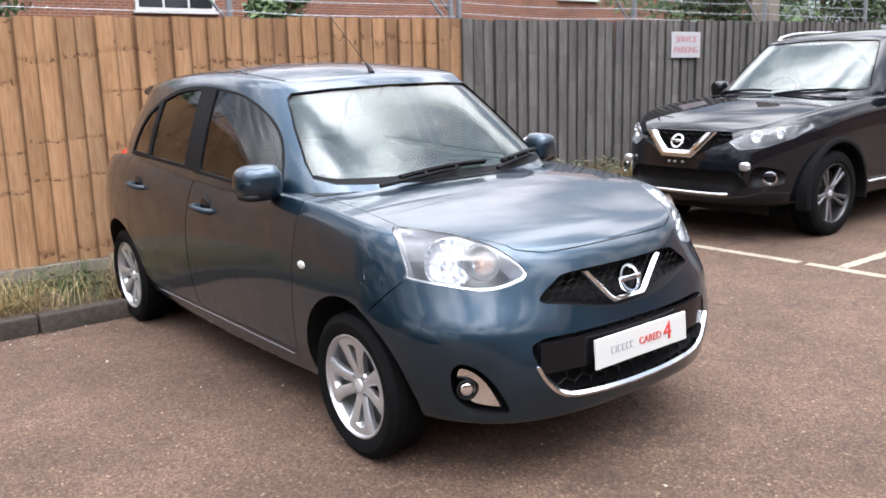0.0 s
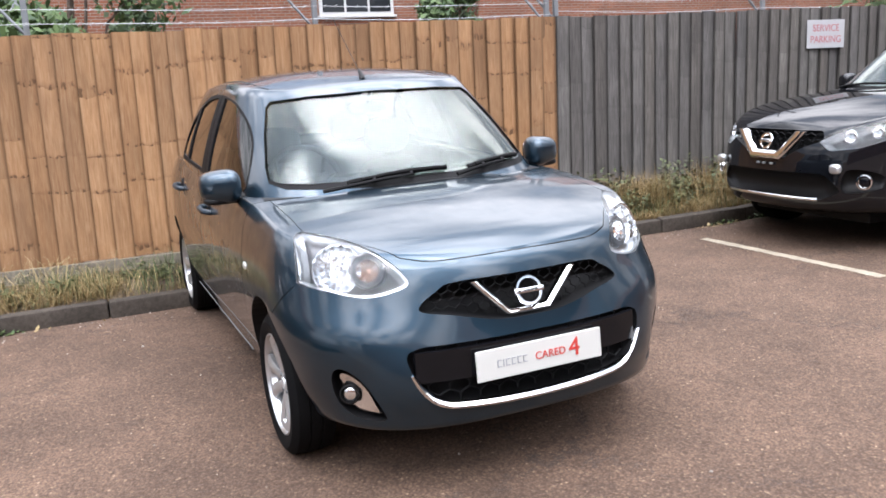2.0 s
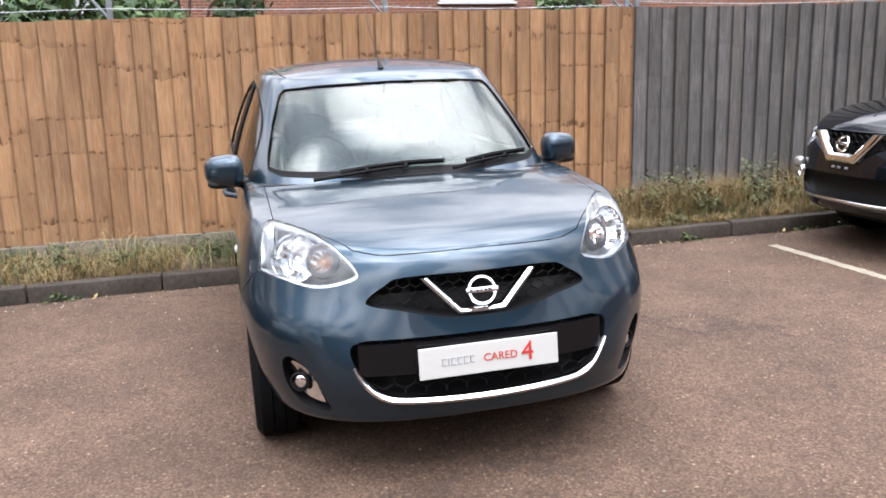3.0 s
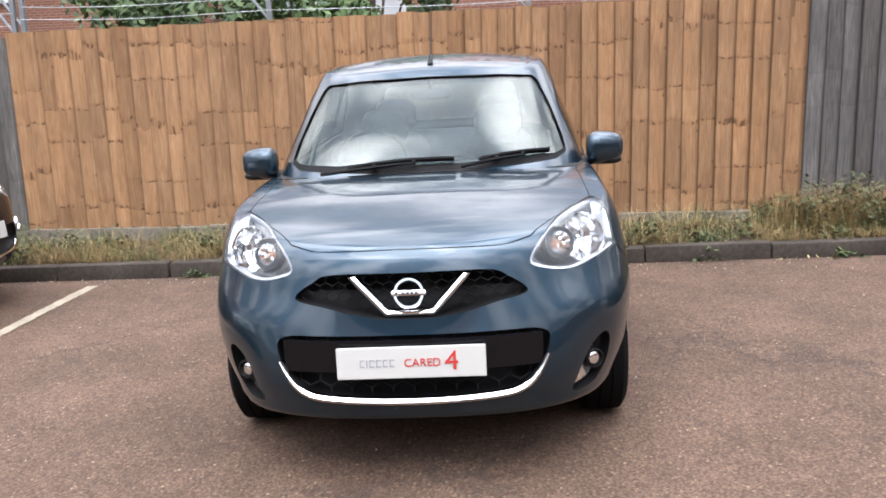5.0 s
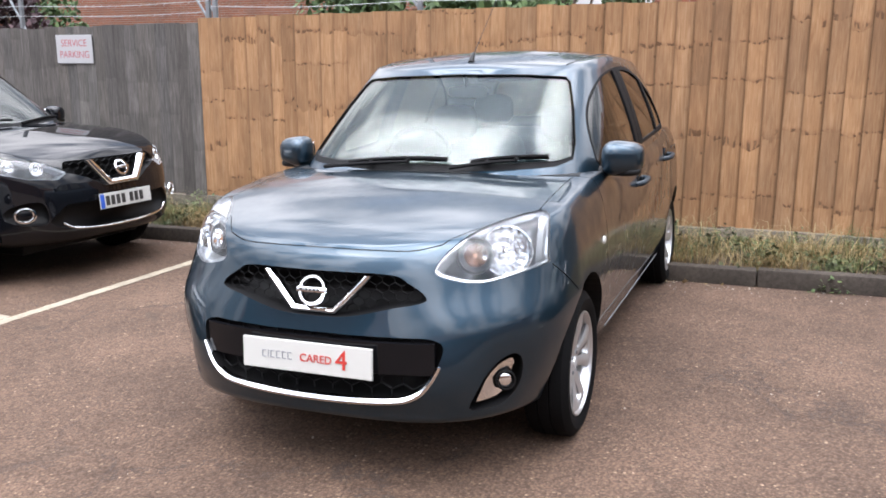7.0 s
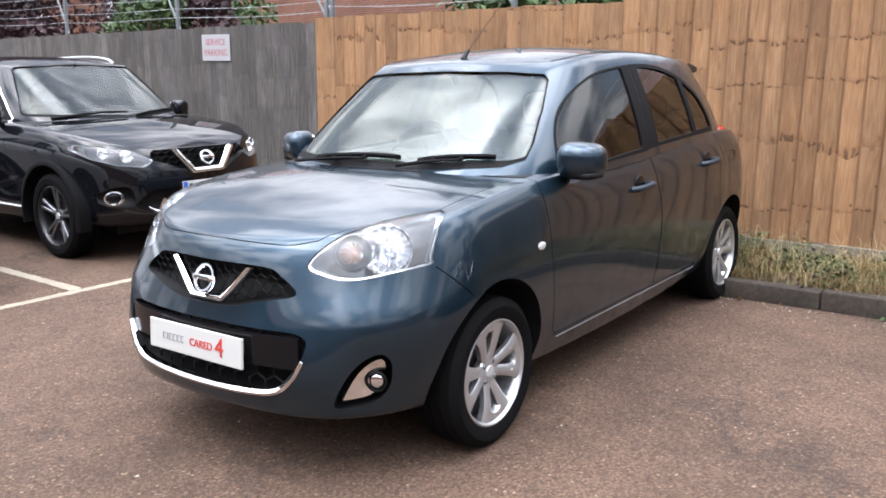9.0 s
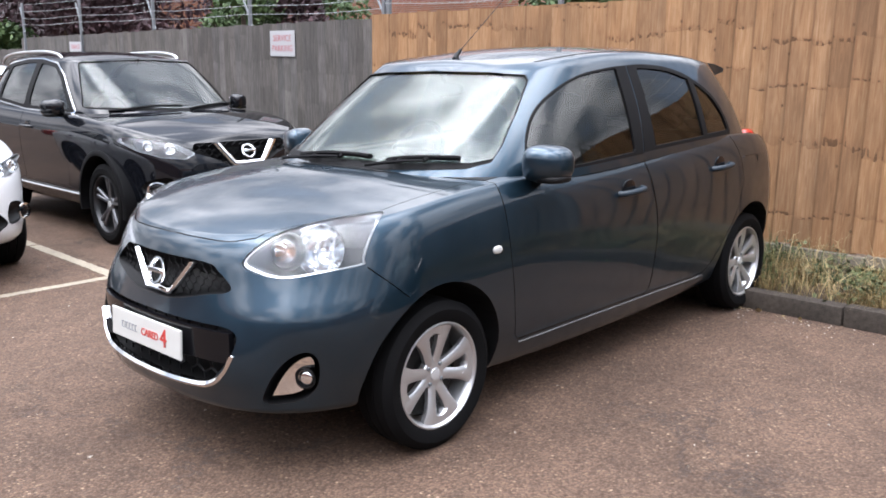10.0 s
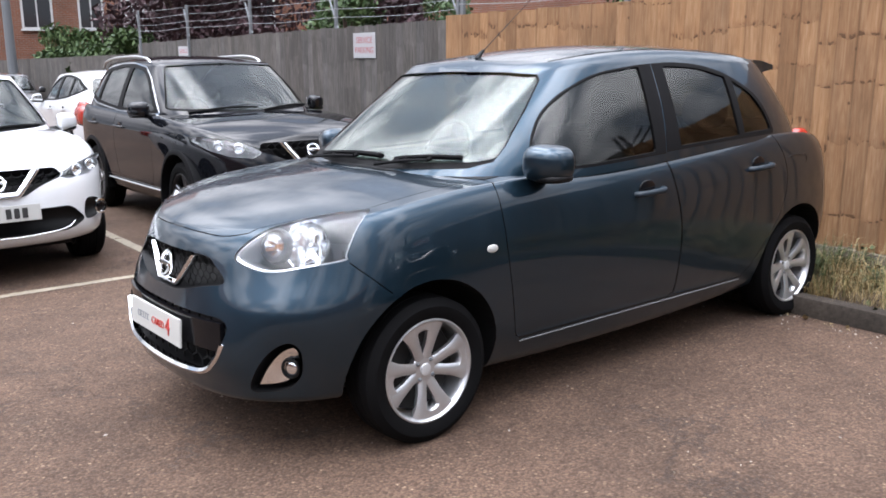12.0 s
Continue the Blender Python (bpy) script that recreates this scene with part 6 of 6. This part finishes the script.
road_car("family_car", "dark grey car parked at the far end", on_slope(-22.5, 3.0, 80), M_GREYCAR, (0.965, 0.945, 0.90), 0.320, 0.220, "dark", dict(plate="bars", v_width=0.044))


# ---- signs, posts, wires ----
def service_sign(x, y, z, rz):
    s = thing("sign", pose(x, y, z, 0, 0, rz), "white parking sign with faded red words on the fence", "sign", "parking signs")
    part("sign_board", boxed(-0.265, 0.265, -0.006, 0.0, -0.15, 0.15, 0.002), M_SIGN, s)
    for words, dz in (("SERVICE", 0.06), ("PARKING", -0.06)):
        t = part("lettering", text_mesh(words, 0.105, M_RED, 0.0008), None, s, "faded red letters")
        t.matrix_basis = pose(0, -0.0072, dz, 90, 0, 0)
    return s


service_sign(6.10, FENCE_Y - 0.015, 1.755, 0)
service_sign(-5.86, FENCE_Y + 0.035, 1.610, -1.5)
service_sign(-12.3, FENCE_Y + 0.205, 1.50, -1.5)

post = thing("concrete_post", pose(8.25, 4.25, 0), "square pale concrete post behind the fence", "post")
part("shaft", boxed(-0.13, 0.13, -0.13, 0.13, -0.3, 3.2, 0.015), M_CONC, post)


def wire_run(x0, x1, y, z):
    w = thing("barbed_wire", Matrix.Identity(4), "strands of barbed wire on slanted steel arms above the fence", "wire")
    n = max(1, int(round((x1 - x0) / 2.45)))
    tops = []
    for k in range(n + 1):
        x = x0 + (x1 - x0) * k / n
        bm = bmesh.new()
        box(bm, x - 0.022, x + 0.022, y + 0.06, y + 0.10, 0.0, z + 0.42, 0.004)
        part("post", bm, M_POST, w)
        bm = bmesh.new()
        tube(bm, [(x + 0.05, y + 0.08, z - 0.12), (x - 0.34, y + 0.16, z + 0.36)], 0.013, 6)
        part("brace", bm, M_POST, w)
    for k, (dz, dy) in enumerate(((0.03, 0.02), (0.14, 0.06), (0.27, 0.10), (0.40, 0.13))):
        bm = bmesh.new()
        pts = []
        m = n * 10
        for i in range(m + 1):
            u = (i % 10) / 10
            pts.append((x0 + (x1 - x0) * i / m, y + dy, z + dz - 0.02 * math.sin(math.pi * u) * (1 + 0.4 * math.sin(i * 0.37 + k))))
        tube(bm, pts, 0.003, 5)
        for i in range(1, n * 24):
            x = x0 + (x1 - x0) * i / (n * 24)
            j = min(m, int(i * 10 / 24))
            zz = pts[j][2]
            tube(bm, [(x - 0.012, y + dy, zz - 0.014), (x + 0.012, y + dy + 0.008, zz + 0.014)], 0.002, 3)
        part("strand", bm, M_STEEL, w)
    return w


wire_run(-14.5, TAN_L, FENCE_Y + 0.08, 1.94)
wire_run(TAN_L + 0.1, TAN_R, FENCE_Y + 0.06, 1.99)
wire_run(TAN_R + 0.1, 10.4, FENCE_Y + 0.06, 2.02)


# ---- houses behind the fence ----
def sash(parent, x, y, z, w, h, cols=2):
    f = part("window", boxed(x - w / 2 - 0.06, x + w / 2 + 0.06, y - 0.05, y + 0.02, z - 0.06, z + h + 0.06, 0.01), M_WHITE, parent, "white framed window")
    for k in range(cols):
        a = x - w / 2 + w * k / cols + 0.03
        b = x - w / 2 + w * (k + 1) / cols - 0.03
        part("pane", boxed(a, b, y - 0.056, y - 0.03, z + 0.03, z + h - 0.03), M_PANE, f)
    part("sill", boxed(x - w / 2 - 0.12, x + w / 2 + 0.12, y - 0.12, y, z - 0.12, z - 0.06, 0.01), M_WHITE, f)


def house(x0, x1, y0, y1, eave, ridge, wins, label, rz=0, at=(0, 0)):
    h = thing("house", pose(at[0], at[1], 0, 0, 0, rz), label, "house", "houses behind the fence")
    part("wall", boxed(x0, x1, y0, y1, -0.5, eave), M_BRICK, h)
    bm = bmesh.new()
    o = 0.35
    ym = (y0 + y1) / 2
    pts = [(x0 - o, y0 - o, eave), (x1 + o, y0 - o, eave), (x1 + o, y1 + o, eave), (x0 - o, y1 + o, eave), (x0 + 1.0, ym, ridge), (x1 - 1.0, ym, ridge)]
    v = [bm.verts.new(p) for p in pts]
    for f in ((0, 1, 5, 4), (2, 3, 4, 5), (1, 2, 5), (3, 0, 4), (3, 2, 1, 0)):
        bm.faces.new([v[i] for i in f])
    part("roof", bm, M_TILEROOF, h)
    bm = boxed(x0 - o, x1 + o, y0 - o - 0.04, y0 - o, eave - 0.12, eave + 0.03)
    part("gutter", bm, M_POST, h)
    for w in wins:
        sash(h, *w)
    return h


house(-2.6, 8.1, 20.0, 28.0, 6.0, 9.0, ((5.72, 20.0, 3.35, 2.0, 1.25, 3),), "red brick house with a white window behind the fence")
house(9.4, 31.0, 20.0, 28.0, 6.0, 8.5, ((20.4, 20.0, 4.1, 1.8, 1.25, 2), (27.0, 20.0, 4.1, 1.8, 1.25, 2)), "long red brick house behind the grey fence")
house(-31.0, -9.6, 21.0, 29.0, 6.0, 8.5, ((-27.0, 21.0, 3.6, 1.3, 1.5, 2), (-15.0, 21.0, 3.9, 1.3, 1.5, 2)), "red brick terrace house behind bushes")
house(-4.0, 4.0, -4.0, 4.0, 6.2, 9.0, ((-2.6, -4.0, 2.6, 1.1, 1.9, 2), (0.8, -4.0, 2.6, 1.1, 1.9, 2), (2.9, -4.0, 2.6, 0.9, 1.9, 2)), "orange brick house with tall white windows", rz=72, at=(-40.5, 7.6))
house(-4.0, 4.0, -4.0, 4.0, 6.2, 9.0, ((-2.6, -4.0, 2.6, 1.1, 1.9, 2), (0.8, -4.0, 2.6, 1.1, 1.9, 2)), "orange brick house with tall white windows", rz=72, at=(-38.0, 16.6))
house(-17, 19, -4, 4, 4.0, 6.0, (), "plain brick building across the yard", at=(0, -18))
house(-8, 6, -4, 4, 3.6, 5.2, (), "plain brick building across the yard", rz=90, at=(21, -5.5))

street = thing("street_lamp", pose(-26.5, 4.0, 0), "grey steel lamp column far along the street", "lamp post")
bm = bmesh.new()
tube(bm, [(0, 0, 0), (0, 0, 7.5)], 0.16, 10, 0.07)
part("column", bm, M_POST, street)


# ---- trees and bushes ----
def foliage(bm, centre, radius, count, size, rng):
    for _ in range(count):
        d = Vector((rng.gauss(0, 1), rng.gauss(0, 1), rng.gauss(0, 1))).normalized() * (rng.random() ** 0.4)
        p = Vector((centre[0] + d.x * radius[0], centre[1] + d.y * radius[1], centre[2] + d.z * radius[2]))
        a = Vector((rng.gauss(0, 1), rng.gauss(0, 1), rng.gauss(0, 1))).normalized()
        b = a.orthogonal().normalized()
        s = size * rng.uniform(0.6, 1.4)
        v = [bm.verts.new(p + q) for q in (-a * s, b * s * 0.45, a * s, -b * s * 0.45)]
        bm.faces.new(v)


def tree(x, y, h, crown, leaf, label, seed, clumps=9, per=420, size=0.10, name="tree"):
    rng = random.Random(seed)
    t = thing(name, pose(x, y, ground_z(x)), label, "tree" if name == "tree" else "bush")
    bm = bmesh.new()
    tube(bm, [(0, 0, -0.2), (0.05, 0, h * 0.3), (0.0, 0.06, h * 0.62), (0.05, 0.0, h * 0.85)], 0.16 * h / 6, 8, 0.03)
    cl = []
    for k in range(clumps):
        a = k * 2.4 + rng.uniform(-0.4, 0.4)
        r = crown * rng.uniform(0.25, 0.8)
        z = h * rng.uniform(0.35, 0.95)
        cl.append((r * math.cos(a), r * math.sin(a), z))
        tube(bm, [(0.02, 0, h * 0.28 + 0.05 * k * h / 9), (r * 0.5 * math.cos(a), r * 0.5 * math.sin(a), z * 0.85), cl[-1]], 0.045 * h / 6, 5, 0.012)
    part("trunk", bm, M_BARK, t)
    bm = bmesh.new()
    for c in cl:
        foliage(bm, c, (crown * 0.42 * rng.uniform(0.7, 1.3), crown * 0.42 * rng.uniform(0.7, 1.3), h * 0.15 * rng.uniform(0.7, 1.3)), per, size, rng)
    part("crown", bm, leaf, t)
    return t


tree(-1.5, 7.7, 3.4, 1.2, M_BUSH, "dark green bushy tree behind the fence", 1, 12, 520, 0.07)
tree(-4.4, 8.2, 3.5, 1.5, M_BUSH, "dark green bushy tree behind the fence", 2, 12, 520, 0.07)
tree(-2.9, 8.4, 3.2, 1.2, M_BUSH, "dark green bushy tree behind the fence", 7, 10, 480, 0.07)
tree(-27.0, 9.8, 6.2, 3.3, M_PURPLE, "dark copper-leaved tree over the grey fence", 14, 15, 700, 0.11)
tree(-23.2, 9.6, 6.0, 3.0, M_PURPLE, "dark copper-leaved tree over the grey fence", 15, 15, 700, 0.11)
tree(-13.2, 9.6, 3.7, 0.9, M_PURPLE, "dark copper-leaved tree over the grey fence", 16, 10, 420, 0.08)
tree(-14.2, 8.6, 3.1, 1.0, M_BUSH, "low green bush behind the grey fence", 17, 10, 420, 0.07)
tree(-34.5, 9.2, 3.4, 2.4, M_BUSH, "green bush behind the far fence", 18, 11, 500, 0.10)
tree(-31.0, 8.2, 3.1, 1.8, M_BUSH, "green bush behind the far fence", 19, 10, 450, 0.10)
tree(7.2, 17.0, 4.0, 1.0, M_BUSH, "small green tree between two brick houses", 3, 9, 380, 0.10)
tree(-20.2, 7.4, 4.8, 2.3, M_PURPLE, "dark copper-leaved tree over the grey fence", 4, 13, 700, 0.09)
tree(-18.0, 11.2, 4.4, 2.6, M_PURPLE, "dark copper-leaved tree over the grey fence", 5, 12, 600, 0.09)
tree(-21.2, 5.6, 2.7, 1.2, M_BUSH, "green bush at the end of the grey fence", 6, 9, 450, 0.09)
tree(-15.2, 13.2, 3.2, 2.2, M_BUSH, "green bush behind the grey fence", 8, 9, 450, 0.09)
tree(19.0, 13.0, 4.8, 3.2, M_BUSH, "broad green tree beyond the concrete post", 9, 12, 650, 0.11)
tree(24.5, 13.0, 5.2, 3.4, M_BUSH, "broad green tree beyond the concrete post", 10, 12, 650, 0.11)
tree(-29.0, 6.6, 2.2, 1.5, M_BUSH, "green hedge tree along the street", 11, 9, 450, 0.10)


# ---- dry grass and weeds along the kerb ----
def blades(name, label, material, count, seed, hgt, lean, width, y0, y1, clump, xa=-12.0, xb=11.0):
    rng = random.Random(seed)
    verts, faces = [], []
    heads = [(rng.uniform(xa, xb), y0 + (y1 - y0) * rng.random() ** 1.2) for _ in range(clump)]
    for _ in range(count):
        hx, hy = heads[rng.randrange(clump)]
        x, y = hx + rng.gauss(0, 0.10), min(max(hy + rng.gauss(0, 0.09), KERB_Y + 0.12), FENCE_Y - 0.06)
        z = ground_z(x) + 0.08
        h = hgt * rng.uniform(0.35, 1.25) * (0.7 + 0.6 * (noise.noise((hx * 0.9, hy * 2, 3.1)) + 0.5))
        a = rng.uniform(0, math.tau)
        ln = lean * rng.uniform(0.2, 1.3)
        dx, dy = math.cos(a), math.sin(a)
        w = width * rng.uniform(0.6, 1.3)
        px, py = -dy * w, dx * w
        b = len(verts)
        verts += [(x - px, y - py, z), (x + px, y + py, z), (x + dx * h * ln * 0.35 + px * 0.8, y + dy * h * ln * 0.35 + py * 0.8, z + h * 0.6), (x + dx * h * ln * 0.35 - px * 0.8, y + dy * h * ln * 0.35 - py * 0.8, z + h * 0.6), (x + dx * h * ln, y + dy * h * ln, z + h * (1.0 - 0.35 * ln))]
        faces += [(b, b + 1, b + 2, b + 3), (b + 3, b + 2, b + 4)]
    me = bpy.data.meshes.new(name)
    me.from_pydata(verts, [], faces)
    me.materials.append(material)
    return tagged(new(name, me), label, "grass", kind="stuff")


def leaves(name, label, material, count, seed, clump, spread, size, y0, y1, xa=-12.0, xb=11.0, tall=1.0):
    rng = random.Random(seed)
    verts, faces = [], []
    heads = [(rng.uniform(xa, xb), rng.uniform(y0, y1), tall * rng.uniform(0.08, 0.26)) for _ in range(clump)]
    for _ in range(count):
        hx, hy, hh = heads[rng.randrange(clump)]
        x, y = hx + rng.gauss(0, spread), min(max(hy + rng.gauss(0, spread * 0.7 if hy > KERB_Y + 0.05 else 0.02), KERB_Y - 0.05), FENCE_Y - 0.05)
        z = ground_z(x) + (0.08 if hy > KERB_Y + 0.05 else 0.0) + hh * rng.random() ** 1.3 * math.exp(-((x - hx) / (1.3 * spread)) ** 2)
        a, t = rng.uniform(0, math.tau), rng.uniform(-0.5, 0.9)
        s = size * rng.uniform(0.5, 1.4)
        d = Vector((math.cos(a) * math.cos(t), math.sin(a) * math.cos(t), math.sin(t)))
        e = Vector((-math.sin(a), math.cos(a), rng.uniform(-0.4, 0.4))).normalized()
        p = Vector((x, y, z))
        b = len(verts)
        verts += [tuple(q) for q in (p, p + d * s * 0.5 + e * s * 0.38, p + d * s * 1.1, p + d * s * 0.5 - e * s * 0.38)]
        faces.append((b, b + 1, b + 2, b + 3))
    me = bpy.data.meshes.new(name)
    me.from_pydata(verts, [], faces)
    me.materials.append(material)
    return tagged(new(name, me), label, "weeds", kind="stuff")


blades("tall_grass", "tall dry grass and seed heads against the grey fence", M_DRY, 6500, 31, 0.36, 0.6, 0.0018, KERB_Y + 0.35, FENCE_Y - 0.1, 60, 2.4, 5.2)
blades("dry_grass", "straw-coloured dry grass along the kerb", M_DRY, 52000, 21, 0.13, 1.3, 0.0019, KERB_Y + 0.13, FENCE_Y - 0.2, 300)
blades("dry_stalks", "loose pale stalks lying over the dry grass", M_STRAW, 5200, 27, 0.27, 1.5, 0.0019, KERB_Y + 0.13, FENCE_Y - 0.15, 330)
blades("green_grass", "patchy green grass along the fence", M_GREEN, 11000, 22, 0.19, 1.0, 0.0019, KERB_Y + 0.2, FENCE_Y - 0.1, 210)
leaves("weeds", "low leafy green weeds along fence and kerb", M_WEED, 13000, 23, 75, 0.10, 0.034, KERB_Y + 0.22, FENCE_Y - 0.1)
leaves("weeds", "taller leafy weeds against the grey fence", M_WEED, 7000, 33, 22, 0.11, 0.038, KERB_Y + 0.4, FENCE_Y - 0.08, 2.3, 5.0, 1.9)
leaves("weeds", "patches of leafy green weeds in the dry grass", M_WEED, 3600, 35, 12, 0.10, 0.034, KERB_Y + 0.2, FENCE_Y - 0.12, 0.9, 3.6, 0.9)
leaves("weeds", "small green weeds in the joint at the kerb foot", M_GREEN, 500, 34, 9, 0.07, 0.03, KERB_Y - 0.03, KERB_Y + 0.0, -3.0, 6.0, 0.5)

leaves("leaf_litter", "dry fallen leaves lying against the kerb foot", M_STRAW, 90, 36, 12, 0.12, 0.042, KERB_Y - 0.11, KERB_Y - 0.03, -3.2, 4.5, 0.06)

# ---- loose grit on the asphalt, most of it swept against the kerb ----
def grit(count, seed):
    rng = random.Random(seed)
    verts, faces = [], []
    for k in range(count):
        if k % 3:
            x, y = rng.uniform(-6.0, 7.0), KERB_Y - 0.01 - abs(rng.gauss(0, 0.13))
        else:
            x, y = rng.uniform(-4.5, 6.0), rng.uniform(-4.5, 2.6)
        s = rng.uniform(0.003, 0.008) * (1.5 if rng.random() < 0.08 else 1.0)
        z = ground_z(x) + s * 0.35
        b = len(verts)
        for dx, dy, dz in ((1, 0, 0), (0, 1, 0), (-1, 0, 0), (0, -1, 0), (0, 0, 0.8), (0, 0, -0.6)):
            j = rng.uniform(0.6, 1.3)
            verts.append((x + dx * s * j, y + dy * s * j, z + dz * s * j))
        faces += [tuple(b + i for i in f) for f in ((0, 1, 4), (1, 2, 4), (2, 3, 4), (3, 0, 4), (1, 0, 5), (2, 1, 5), (3, 2, 5), (0, 3, 5))]
    me = bpy.data.meshes.new("grit")
    me.from_pydata(verts, [], faces)
    me.materials.append(M_CHIP)
    return tagged(new("grit", me), "loose pale stone chippings scattered on the asphalt", "gravel", kind="stuff")


grit(700, 51)


# ---- fences, board by board ----
def fence(name, x0, x1, y0, y1, top, material, label, pitch=0.1415, base=0.19, sag=0.0):
    f = thing(name, Matrix.Identity(4), label, "fence", "yard fences")
    n = int(round(math.hypot(x1 - x0, y1 - y0) / pitch))
    ang = math.degrees(math.atan2(y1 - y0, x1 - x0))
    h = top - base
    bm = bmesh.new()
    # feather-edge section: thick on one side, thin on the other, overlapping the next board
    w = pitch + 0.028
    sec = ((0, 0.0), (0, -0.024), (w * 0.5, -0.013), (w, -0.001), (w, 0.002))
    a = [bm.verts.new((x, y, 0)) for x, y in sec]
    b = [bm.verts.new((x, y, h)) for x, y in sec]
    for k in range(5):
        bm.faces.new((a[k], a[(k + 1) % 5], b[(k + 1) % 5], b[k]))
    bm.faces.new(a[::-1])
    bm.faces.new(b)
    bmesh.ops.bevel(bm, geom=[e for e in bm.edges if abs(e.verts[0].co.y + 0.024) < 1e-4 and abs(e.verts[1].co.y + 0.024) < 1e-4], offset=0.004, segments=2, affect="EDGES")
    me = mesh_from(bm, "board", material)
    for k in range(n):
        u = k / n
        x, y = x0 + (x1 - x0) * u, y0 + (y1 - y0) * u
        o = new("board", me)
        o.parent = f
        o.matrix_basis = pose(x, y + random.uniform(-0.008, 0.008), base + ground_z(x) * 0.6 + random.uniform(-0.010, 0.010) - sag * math.sin(math.pi * u), random.uniform(-0.3, 0.3), random.uniform(-0.35, 0.35), ang + 2.0 + random.uniform(-1.6, 1.6))
    # rails behind
    for z in (0.5, 1.1, 1.6):
        bm = bmesh.new()
        tube(bm, [(x0, y0 + 0.062, z + ground_z(x0) * 0.6), (x1, y1 + 0.062, z + ground_z(x1) * 0.6)], 0.04, 4)
        part("rail", bm, material, f)
    # concrete gravel boards at the foot
    m = max(1, int(round((x1 - x0) / 1.8)))
    for k in range(m):
        a0, a1 = x0 + (x1 - x0) * k / m, x0 + (x1 - x0) * (k + 1) / m
        ya = y0 + (y1 - y0) * (k + 0.5) / m
        part("gravel_board", boxed(a0 + 0.004, a1 - 0.004, ya - 0.03, ya + 0.02, -0.3, base + ground_z((a0 + a1) / 2) * 0.6 - 0.004, 0.006), M_CONC, f)
    return f


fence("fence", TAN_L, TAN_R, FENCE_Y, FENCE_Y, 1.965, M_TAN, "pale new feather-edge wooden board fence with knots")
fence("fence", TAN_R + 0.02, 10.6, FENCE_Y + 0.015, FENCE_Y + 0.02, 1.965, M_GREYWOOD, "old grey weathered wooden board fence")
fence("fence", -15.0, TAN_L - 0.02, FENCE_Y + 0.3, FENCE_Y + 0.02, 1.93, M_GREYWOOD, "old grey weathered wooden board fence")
fence("fence", -33.0, -15.02, FENCE_Y + 0.75, FENCE_Y + 0.32, 1.72, M_GREYWOOD, "far grey weathered board fence, lower than the next")
